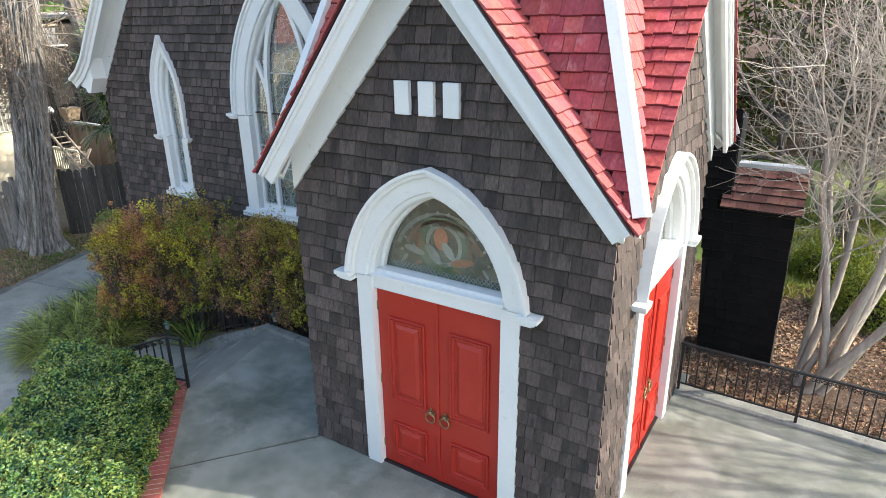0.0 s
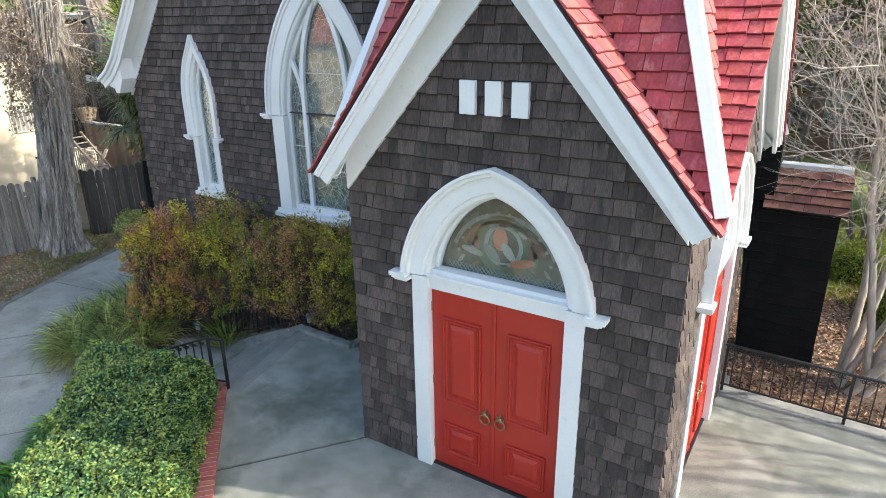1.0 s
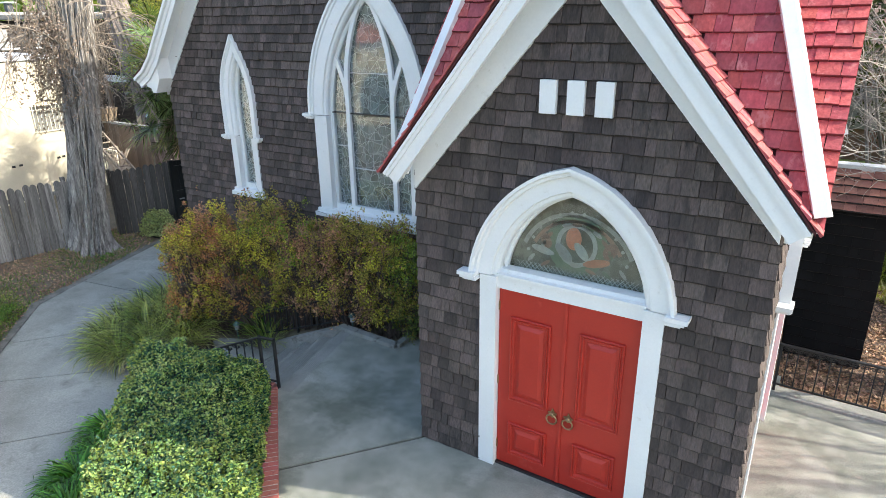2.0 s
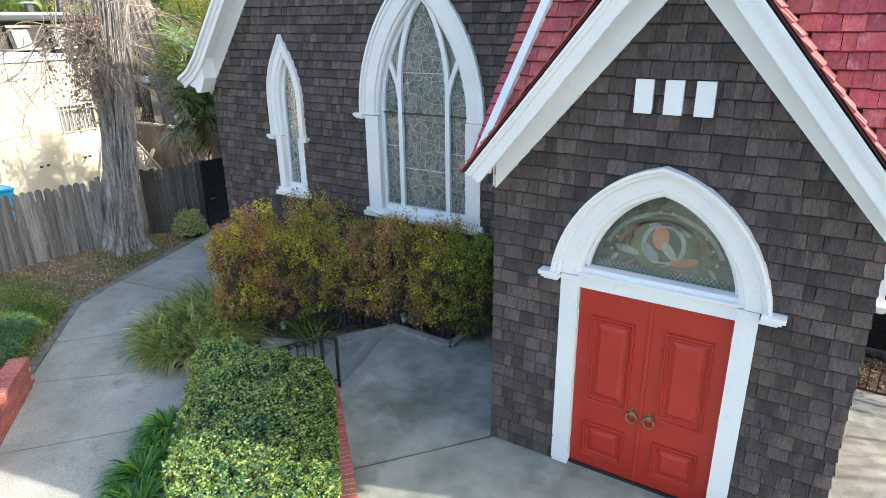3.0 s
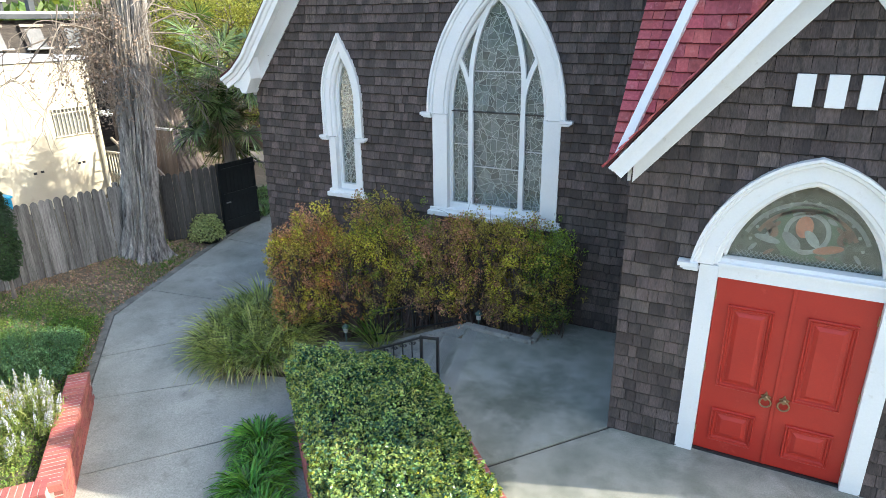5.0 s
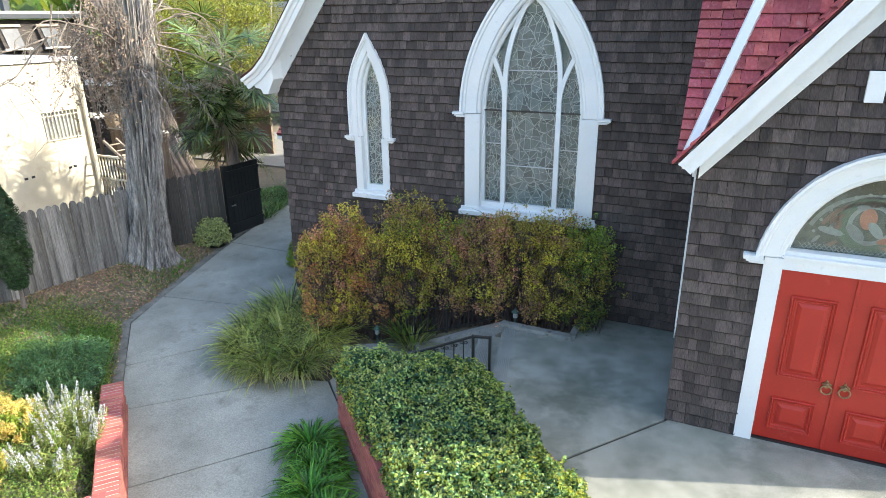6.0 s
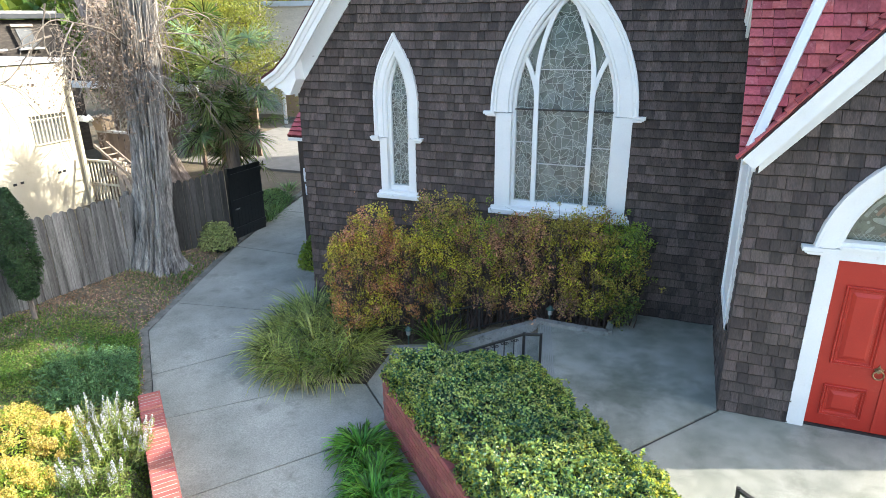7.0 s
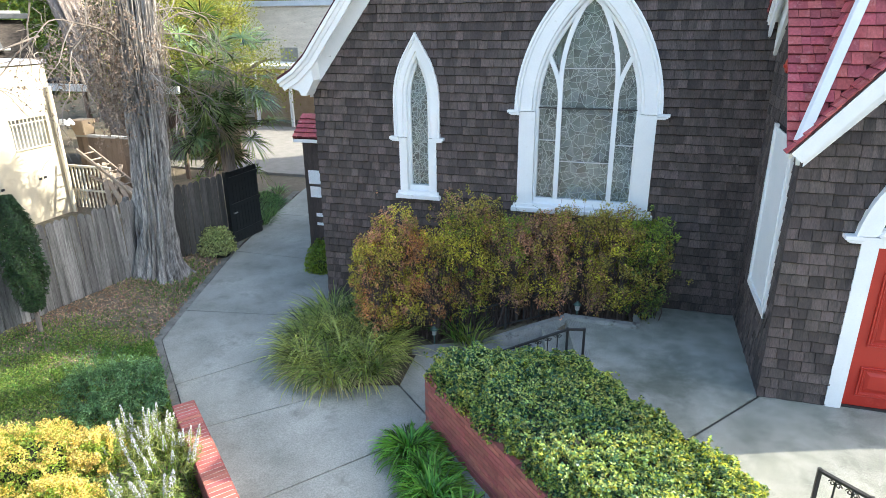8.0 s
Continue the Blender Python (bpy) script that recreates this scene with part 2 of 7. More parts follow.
def arch(half, spring, apex, foot=None, n=14, ease=0.0):
    """A pointed arch's outline from the left foot over the apex to the right foot."""
    h = apex - spring
    r = (half * half + h * h) / (2 * half)
    end = math.atan2(h, r - half)
    right = [(half - r + r * math.cos(a), spring + r * math.sin(a)) for a in np.linspace(0, end, n)]
    if ease:      # flatter flanks, drawn towards the chord
        right = [(x + ease * (half * (1 - (y - spring) / h) - x), y) for x, y in right]
    left = [(-x, y) for x, y in right]
    pts = left + right[::-1][1:]
    if foot is not None:
        pts = [(-half, foot)] + pts + [(half, foot)]
    return pts


def arch_half(v, half, spring, apex):
    """Half the opening's width at height v."""
    if v <= spring:
        return half
    if v >= apex:
        return 0.0
    h = apex - spring
    r = (half * half + h * h) / (2 * half)
    return max(half - r + math.sqrt(max(r * r - (v - spring) ** 2, 0)), 0)


def sweep(bm, path, profile, closed=False):
    """A moulding along a path in the plane: the profile is rows of (outward offset, height)."""
    p = np.array(path, dtype=float)
    n = len(p)
    rows = []
    for i in range(n):
        a = p[i] - p[i - 1] if (i > 0 or closed) else p[1] - p[0]
        b = p[(i + 1) % n] - p[i] if (i < n - 1 or closed) else p[-1] - p[-2]
        a, b = a / np.linalg.norm(a), b / np.linalg.norm(b)
        na, nb = np.array((-a[1], a[0])), np.array((-b[1], b[0]))
        nn = na + nb
        nn = nn / max(np.dot(nn, na), 0.35)
        rows.append([bm.verts.new((p[i][0] + nn[0] * o, p[i][1] + nn[1] * o, z)) for o, z in profile])
    k = len(profile)
    for i in range(n if closed else n - 1):
        r0, r1 = rows[i], rows[(i + 1) % n]
        for j in range(k):
            bm.faces.new((r0[j], r0[(j + 1) % k], r1[(j + 1) % k], r1[j]))
    if not closed:
        bm.faces.new(rows[0])
        bm.faces.new(rows[-1][::-1])


class Tubes:
    """Gathers many round, tapering limbs into one mesh."""

    def __init__(self, sides=5):
        self.p, self.f, self.n, self.k = [], [], 0, sides

    def add(self, pts, radii):
        pts = np.asarray(pts, dtype=float)
        k = self.k
        d = np.gradient(pts, axis=0)
        d /= np.linalg.norm(d, axis=1)[:, None] + 1e-9
        ref = np.array((0.0, 0.0, 1.0)) if abs(d[0][2]) < 0.9 else np.array((1.0, 0.0, 0.0))
        u = np.cross(d, ref)
        u /= np.linalg.norm(u, axis=1)[:, None] + 1e-9
        w = np.cross(d, u)
        a = np.linspace(0, 2 * np.pi, k, endpoint=False)
        ring = pts[:, None, :] + np.asarray(radii)[:, None, None] * (np.cos(a)[None, :, None] * u[:, None, :] + np.sin(a)[None, :, None] * w[:, None, :])
        m = len(pts)
        self.p.append(ring.reshape(-1, 3))
        i, j = np.meshgrid(np.arange(m - 1), np.arange(k), indexing="ij")
        q = np.stack((i * k + j, i * k + (j + 1) % k, (i + 1) * k + (j + 1) % k, (i + 1) * k + j), -1).reshape(-1, 4)
        self.f.append(q + self.n)
        self.n += m * k

    def data(self):
        return np.concatenate(self.p), np.concatenate(self.f)


def unit(a):
    return a / (np.linalg.norm(a, axis=-1, keepdims=True) + 1e-9)


def leaves(centres, length, width, facing=None, spread=1.0, fold=0.25, r=None):
    """Folded leaves of four points each at the given places, turned about at random round the way they face."""
    r = r or rng
    n = len(centres)
    out = r.normal(size=(n, 3)) * spread
    if facing is not None:
        out = out + facing
    out = unit(out)
    side = unit(np.cross(out, r.normal(size=(n, 3))))
    along = np.cross(side, out)
    le = (length * r.uniform(0.65, 1.25, n))[:, None]
    wi = (width * r.uniform(0.7, 1.2, n))[:, None]
    a = centres - along * le * 0.5
    b = centres + side * wi * 0.5 + out * wi * fold
    c = centres + along * le * 0.5
    d = centres - side * wi * 0.5 + out * wi * fold
    p = np.stack((a, b, c, d), 1).reshape(-1, 3)
    i = np.arange(n)[:, None] * 4
    f = np.concatenate((i + np.array([[0, 1, 2]]), i + np.array([[0, 2, 3]])))
    return p, f


def blades(roots, lean, length, width, droop=0.8, seg=5, r=None):
    """Strap leaves that rise from their roots and bend over."""
    r = r or rng
    n = len(roots)
    le = length * r.uniform(0.6, 1.15, n)
    lean = np.asarray(lean, dtype=float)
    flat = unit(np.concatenate((lean[:, :2], np.zeros((n, 1))), 1) + 1e-6)
    side = np.stack((-flat[:, 1], flat[:, 0], np.zeros(n)), 1)
    tilt = np.clip(np.linalg.norm(lean[:, :2], axis=1), 0, 1.2) * 0.9 + r.uniform(0, 0.15, n)
    pos = roots.astype(float).copy()
    rows = []
    for s in range(seg + 1):
        w = width * (1 - (s / seg) ** 2.2) * 0.5 + 0.0008
        rows.append(np.stack((pos - side * w, pos + side * w), 1))
        ang = tilt + droop * (s / seg) ** 1.5 * r.uniform(0.7, 1.3, n)
        step = flat * np.sin(ang)[:, None] + np.array((0, 0, 1.0)) * np.cos(ang)[:, None]
        pos = pos + step * (le / seg)[:, None]
    p = np.stack(rows, 1).reshape(-1, 3)
    base = np.arange(n)[:, None, None] * (seg + 1) * 2
    s = np.arange(seg)[None, :, None] * 2
    q = base + s + np.array([0, 1, 3, 2])[None, None, :]
    return p, q.reshape(-1, 4)


def joined(*sets):
    ps, fs, n = [], [], 0
    for p, f in sets:
        ps.append(p)
        fs.append(f + n)
        n += len(p)
    return np.concatenate(ps), np.concatenate(fs)


# ---- courses of shingles ----
def shingle_mesh(name, row, mat, thick=0.030, lap=1.35):
    """One shingle, 1 wide (scaled to fit), thin at its head and thick at its butt."""
    p = [(x, y, z) for x in (0.0, 1.0) for y, z in ((0, 0.004), (0, 0.010 + thick * 0.75), (0.010 if thick > 0.02 else 0.007, 0.010 + thick), (row * lap, 0.005))]
    f = [(0, 1, 2, 3), (4, 7, 6, 5), (0, 4, 5, 1), (1, 5, 6, 2), (2, 6, 7, 3), (3, 7, 4, 0)]
    me = bpy.data.meshes.new(name)
    me.from_pydata(p, [], f)
    me.update()
    me.materials.append(mat)
    # second slot: butt and chamfer, darkened for the course's shadow line
    me.materials.append(M_ROOFBUTT if mat == M_ROOF else M_BUTTSHADE)
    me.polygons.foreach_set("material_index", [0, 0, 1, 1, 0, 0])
    return me


def courses(spans, v0, v1, row, wmin, wmax, r):
    """Rows of (u, v, width) that fill the spans of every course."""
    out = []
    v = v0
    while v < v1:
        for a, b in spans(v + row * 0.5):
            u = a
            while u < b - 0.02:
                w = r.uniform(wmin, wmax)
                if b - u - w < wmin * 0.7:
                    w = b - u
                    if w > wmax * 1.25:
                        w *= 0.5
                out.append((u, v + r.uniform(-0.006, 0.006), w))
                u += w
        v += row
    return out


def cover(parent, m, items, row, mat, limit, near, thick=0.030, gap=0.0045):
    """The shingles of one face: the nearest as pieces of their own, the rest in one mesh."""
    items = sorted(items, key=near)
    me = shingle_mesh("shingle", row, mat, thick)
    for u, v, w in items[:limit]:
        lift = rng.uniform(0, 0.006)
        local = m @ Matrix.Translation((u + gap / 2, v, lift)) @ Matrix.Rotation(rng.normal(0, 0.009), 4, "Z") @ Matrix.Rotation(rng.uniform(-0.012, 0.012), 4, "X") @ Matrix.Rotation(rng.normal(0, 0.015), 4, "Y") @ Matrix.Diagonal((w - gap * rng.uniform(0.3, 1.3), 1, 1, 1))
        part("shingle", me, mat, parent, m=local)
    rest = items[limit:]
    if rest:
        a = np.array(rest)
        n = len(a)
        co = np.array([v.co[:] for v in me.vertices])
        q = np.array([p.vertices[:] for p in me.polygons])
        p = np.repeat(co[None], n, 0)
        p[:, :, 0] = p[:, :, 0] * (a[:, 2:3] - gap) + a[:, 0:1] + gap / 2
        skew = co[:, 0][None] - 0.5
        p[:, :, 1] += a[:, 1:2] + skew * rng.normal(0, 0.0015, n)[:, None]
        p[:, :, 2] += rng.uniform(0, 0.008, n)[:, None] + np.maximum(skew * rng.normal(0, 0.006, n)[:, None], -0.003)
        f = (q[None] + (np.arange(n) * len(co))[:, None, None]).reshape(-1, 4)
        rest_ob = part("shingle_cladding", (p.reshape(-1, 3), f), mat, parent, m=m, kind="stuff")
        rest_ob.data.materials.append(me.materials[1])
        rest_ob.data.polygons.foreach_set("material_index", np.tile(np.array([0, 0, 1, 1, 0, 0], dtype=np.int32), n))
# ---- the church ----
TX, TY, TH = -2.955, 6.07, 1.64        # tower: middle and half its width
NX, NY = -7.17, 6.82                  # nave: middle and front
church = thing("church", (TX, TY, 0), "dark brown shingled church with white trim and red roof", "church")

FRONT = plane_frame((TX, TY - TH, 0), (1, 0, 0), (0, 0, 1))
RIGHT = plane_frame((TX + TH, TY, 0), (0, 1, 0), (0, 0, 1))
LEFT = plane_frame((TX - TH, TY, 0), (0, -1, 0), (0, 0, 1))
BACK = plane_frame((TX, TY + TH, 0), (-1, 0, 0), (0, 0, 1))
NAVE = plane_frame((NX, NY, 0), (1, 0, 0), (0, 0, 1))
NAVE_SIDE = plane_frame((NX - 4.72, 13.60, 0), (0, -1, 0), (0, 0, 1))

APEX, PITCH, FOOT = 5.48, 1.22, 1.86      # gable roof line: height = APEX - PITCH * |u|
LINE0, SLOPE = 4.88, 1.146                # lower edge of the frieze boards
SPIRE_FOOT, SPIRE_HALF, SPIRE_LEFT, SPIRE_TOP = 3.32, 1.86, 1.74, 8.8
DOOR_HALF, DOOR_TOP, EASE = 0.72, 2.085, 0.16
ROW, NROW = 0.142, 0.137


def spire_depth(v, start=0.22):
    """How far the spire's face stands out from the tower's wall at height v."""
    return start - SPIRE_HALF * (v - SPIRE_FOOT) / (SPIRE_TOP - SPIRE_FOOT)


def cut(spans, a, b):
    out = []
    for x, y in spans:
        if a > x:
            out.append((x, min(a, y)))
        if b < y:
            out.append((max(b, x), y))
    return [(x, y) for x, y in out if y - x > 0.03]


def tower_spans(hole, ext=0.0):
    def spans(v):
        w = TH if v < 3.0 else min(TH, (LINE0 + 0.22 - v) / SLOPE)
        w += ext if w == TH else 0.0
        s = [(-w, w)] if w > 0.05 else []
        h = hole(v)
        return cut(s, h[0], h[1]) if h else s
    return spans


def tower_wall(name, m, outline_hole, hole, limit, near, r, thick=0.030):
    poly = [(-TH, -0.15), (TH, -0.15), (TH, 3.1), (0, LINE0 + 0.15), (-TH, 3.1)]
    if outline_hole and outline_hole[0][1] <= 0:      # a doorway reaches the floor
        poly = [(-TH, -0.15), (outline_hole[0][0], -0.15)] + [(x, max(y, -0.15)) for x, y in outline_hole[1:-1]] + [(outline_hole[-1][0], -0.15)] + poly[1:]
        bm = prism(poly, -0.2, 0.0)
    else:
        bm = prism(poly, -0.2, 0.0, [outline_hole] if outline_hole else ())
    wall = part(name, bm, M_SHEATH, church, "wall clad in dark brown weathered shingles", m)
    if limit is not None:
        cover(wall, m, courses(tower_spans(hole, 0.024 if m is FRONT else 0.0), 0.0, 4.85, ROW, 0.08, 0.195, r), ROW, M_SHINGLE, limit, near, thick)
    return wall


def board(bm, a, b, depth, z0, z1, drop=0.0, vertical_end=False):
    """A sloping board whose top edge runs from a to b, depth deep square to it, lowered by drop."""
    d = (Vector(b) - Vector(a)).normalized()
    n = Vector((d.y, -d.x))
    if n.y > 0:
        n = -n
    a, b = Vector(a) + n * drop, Vector(b) + n * drop
    cs = [a, b, b + n * depth, a + n * depth]
    # plumb cut where two boards meet on the middle line
    if abs(b.x) < 0.3:
        cs[1] = a + d * ((0 - a.x) / d.x)
        q = a + n * depth
        cs[2] = q + d * ((0 - q.x) / d.x)
    vs = [bm.verts.new((c.x, c.y, z)) for z in (z0, z1) for c in cs]
    for f in ((0, 1, 2, 3), (4, 7, 6, 5), (0, 4, 5, 1), (1, 5, 6, 2), (2, 6, 7, 3), (3, 7, 4, 0)):
        bm.faces.new([vs[i] for i in f])


def gable(m, limit, r, shingled=True, over=0.33, start=0.22):
    """One gable of the tower: its two roof slopes, rake boards, soffits and frieze."""
    for s in (-1, 1):
        foot, top = (s * FOOT, APEX - PITCH * FOOT), (0.0, APEX)
        bm = bmesh.new()
        board(bm, foot, top, 0.165, over - 0.08, over - 0.04, 0.03)
        part("rake_board", bm, M_WHITE, church, "white painted rake board", m)
        bm = bmesh.new()
        board(bm, foot, top, 0.06, over - 0.04, over - 0.015, 0.03)
        board(bm, foot, top, 0.028, over - 0.015, over, 0.03)
        part("crown_moulding", bm, M_WHITE, church, m=m)
        bm = bmesh.new()
        board(bm, foot, top, 0.02, 0.0, over - 0.08, 0.045)
        part("soffit", bm, M_WHITE, church, m=m)
        # frieze on the wall, cut plumb at the wall's corner
        lo = [(s * TH, LINE0 - SLOPE * TH), (0, LINE0), (0, APEX - 0.10), (s * TH, APEX - PITCH * TH - 0.10)]
        part("frieze_board", prism(lo if s > 0 else lo[::-1], 0.0, 0.064), M_WHITE, church, m=m)
        # roof slope, ending at the spire
        vs = []
        bm = bmesh.new()
        rows = []
        for k in range(9):
            u = s * FOOT * (1 - k / 8)
            v = APEX - PITCH * abs(u)
            rows.append([bm.verts.new((u, v - e, n)) for e in (0.0, 0.025) for n in (min(spire_depth(v, start), over - 0.12) - 0.06, over + 0.005)])
        for a, b in zip(rows, rows[1:]):
            for i, j in ((0, 1), (1, 3), (3, 2), (2, 0)):
                bm.faces.new((a[i], a[j], b[j], b[i]))
        bm.faces.new((rows[0][0], rows[0][1], rows[0][3], rows[0][2]))
        bm.faces.new((rows[-1][0], rows[-1][2], rows[-1][3], rows[-1][1]))
        slope = part("gable_roof", bm, M_UNDER, church, "steep gable roof of red wooden shingles", m)
        if shingled:
            k = math.hypot(1, PITCH)
            up = Vector((-s / k, PITCH / k, 0))
            side = Vector((0, 0, -s))
            f = m @ plane_frame((foot[0], foot[1], 0.0), side, up)

            def spans(v, s=s, k=k):
                z = foot[1] + v * PITCH / k
                a, b = min(max(spire_depth(z, start), -0.7), over - 0.10) - 0.02, over + 0.02
                return [(-b, -a)] if s > 0 else [(a, b)]
            cover(slope, f, courses(spans, -0.03, k * FOOT - 0.05, 0.125, 0.09, 0.18, r), 0.125, M_ROOF, limit, lambda i: i[1], 0.018)


def spire_face(m, limit, r, shingled=True, start=0.22, lh=SPIRE_HALF):
    k = math.hypot(SPIRE_HALF, SPIRE_TOP - SPIRE_FOOT)
    sn = (SPIRE_TOP - SPIRE_FOOT) / k
    f = m @ plane_frame((0, SPIRE_FOOT, start), (1, 0, 0), (0, sn, -SPIRE_HALF / k))
    valley = (APEX - SPIRE_FOOT) / sn
    w0 = (APEX - SPIRE_FOOT) / PITCH
    poly = [(-lh, 0), (-min(w0, lh - 0.01), 0.0), (0, valley), (w0, 0.0), (SPIRE_HALF, 0), (0, k)]
    face = part("spire_roof", prism(poly, -0.03, 0.0), M_UNDER, church, "steep spire of red wooden shingles", f)
    if shingled:
        def spans(v):
            z = SPIRE_FOOT + v * sn
            b = SPIRE_HALF * (1 - v / k)
            a = max((APEX - z) / PITCH, 0)
            c = lh * (1 - v / k)
            return [(-q, -a - 0.01) for q in (c,) if q - a > 0.04] + [(a + 0.01, q) for q in (b,) if q - a > 0.04]
        items = courses(spans, 0.0, 4.4, 0.135, 0.09, 0.19, r)
        cover(face, f, items, 0.135, M_ROOF, limit, lambda i: i[1], 0.018)


def hip(sx, sy):
    a = Vector((TX + sx * ((SPIRE_HALF if sx > 0 else SPIRE_LEFT) + 0.02), TY + sy * (SPIRE_HALF + 0.02), SPIRE_FOOT - 0.02))
    b = Vector((TX, TY, SPIRE_TOP + 0.05))
    d = (b - a).normalized()
    out = Vector((sx, sy, 0)).normalized()
    side = d.cross(out).normalized()
    m = plane_frame(a, side, d)
    if (m.to_3x3() @ Vector((0, 0, 1))).dot(out) < 0:
        m = plane_frame(a, -side, d)
    n = (b - a).length
    bm = bmesh.new()
    for s in (-1, 1):
        vs = [bm.verts.new(c) for c in ((0, 0, 0.055), (s * 0.075, 0, 0.005), (s * 0.075, n, 0.005), (0, n, 0.055), (0, 0, -0.02), (s * 0.05, 0, -0.04), (s * 0.05, n, -0.04), (0, n, -0.02))]
        for q in ((0, 1, 2, 3), (4, 7, 6, 5), (1, 5, 6, 2), (0, 4, 5, 1), (2, 6, 7, 3)):
            bm.faces.new([vs[i] for i in q])
    part("hip_board", bm, M_WHITE, church, "white painted hip board", m)


def arch_casing(parent, m, half, spring, apex, foot, corbel, tip, lower_half, inner, proud, sill_half=None, name="casing", ease=0.0):
    """A pointed casing: a hood over narrower side boards, with little corbel mouldings where they meet."""
    hood = bmesh.new()
    path = arch(inner[0], inner[1], inner[2], min(corbel + 0.04, inner[1] - 0.01), ease=ease)
    w = half - inner[0]
    prof = [(0, -0.12), (0, 0.0), (0.018, 0.022), (0.05, 0.026), (0.06, 0.052), (w * 0.72, 0.058), (w * 0.76, proud * 0.75), (w * 0.86, proud * 0.75), (w * 0.9, proud), (w, proud), (w, 0.0)]
    sweep(hood, path, prof)
    part("hood_moulding", hood, M_WHITE, parent, "white painted pointed arch moulding", m)
    for s in (-1, 1):
        bm = bmesh.new()
        x0, x1 = sorted((s * inner[0], s * lower_half))
        box(bm, x0, x1, foot, corbel + 0.031, -0.118, 0.05)
        part("side_casing", bm, M_WHITE, parent, m=m)
        bm = bmesh.new()
        for k, (dv, dd, du) in enumerate(((0.0, 0.02, 0.0), (0.018, 0.045, 0.02), (0.04, 0.06, 0.035))):
            x0, x1 = sorted((s * (half - 0.085 + 0.006 * k), s * (half + (tip - half) * (0.5 + k * 0.25))))
            box(bm, x0, x1, corbel - 0.02 + dv, corbel - 0.003 + dv * (1.0 if k < 2 else 1.6), 0.004 + 0.002 * k, proud + dd * 0.45)
        part("corbel", bm, M_WHITE, parent, m=m)


def leading(poly_half, v0, v1, step, r, jitter=0.32):
    """Came lines and panes of a leaded light: a jittered net of cells within the given half width at each height."""
    cols = int(2 * max(poly_half(v0 + 0.01), 0.05) / step) + 2
    rows = int((v1 - v0) / step) + 2
    g = np.zeros((rows + 1, cols + 1, 2))
    w = max(poly_half(v0 + 0.01), 0.05)
    for i in range(rows + 1):
        for j in range(cols + 1):
            g[i, j] = (-w + 2 * w * j / cols + r.normal(0, step * jitter) * (0 < j < cols), v0 + (v1 - v0) * i / rows + r.normal(0, step * jitter) * (0 < i < rows))
    panes, cames = bmesh.new(), bmesh.new()

    def inside(p):
        return v0 <= p[1] <= v1 and abs(p[0]) <= poly_half(p[1])

    def clipped(p):
        h = poly_half(min(max(p[1], v0), v1))
        return (min(max(p[0], -h), h), min(max(p[1], v0), v1))

    def strip(a, b):
        a, b = Vector(clipped(a)), Vector(clipped(b))
        if (b - a).length < 0.012:
            return
        n = Vector((-(b - a).y, (b - a).x)).normalized() * (0.0046 if step < 0.08 else 0.0028)
        vs = [cames.verts.new((*q, z)) for z in (-0.004, 0.005) for q in (a - n, b - n, b + n, a + n)]
        for f in ((4, 5, 6, 7), (0, 4, 7, 3), (1, 2, 6, 5), (0, 1, 5, 4), (2, 3, 7, 6)):
            cames.faces.new([vs[k] for k in f])
    for i in range(rows):
        for j in range(cols):
            q = [g[i, j], g[i, j + 1], g[i + 1, j + 1], g[i + 1, j]]
            if not any(inside(p) for p in q):
                continue
            c = [clipped(p) for p in q]
            z = [r.normal(0, 0.0012) for _ in c]
            try:
                panes.faces.new([panes.verts.new((*p, zz)) for p, zz in zip(c, z)])
            except ValueError:
                continue
            k = r.integers(0, 5)
            strip(q[0], q[1])
            strip(q[0], q[3])
            if k == 0:
                strip(q[0], q[2])
            elif k == 1:
                strip(q[1], q[3])
    return panes, cames


def glazing(window, m, half_at, v0, v1, step, r, depth, offset=0.0):
    panes, cames = leading(half_at, v0, v1, step, r)
    t = m @ Matrix.Translation((offset, 0, depth))
    part("leaded_pane", panes, M_STAIN, window, "grey-green leaded glass", t)
    part("lead_came", cames, M_LEAD, window, "pale lead strips", t)


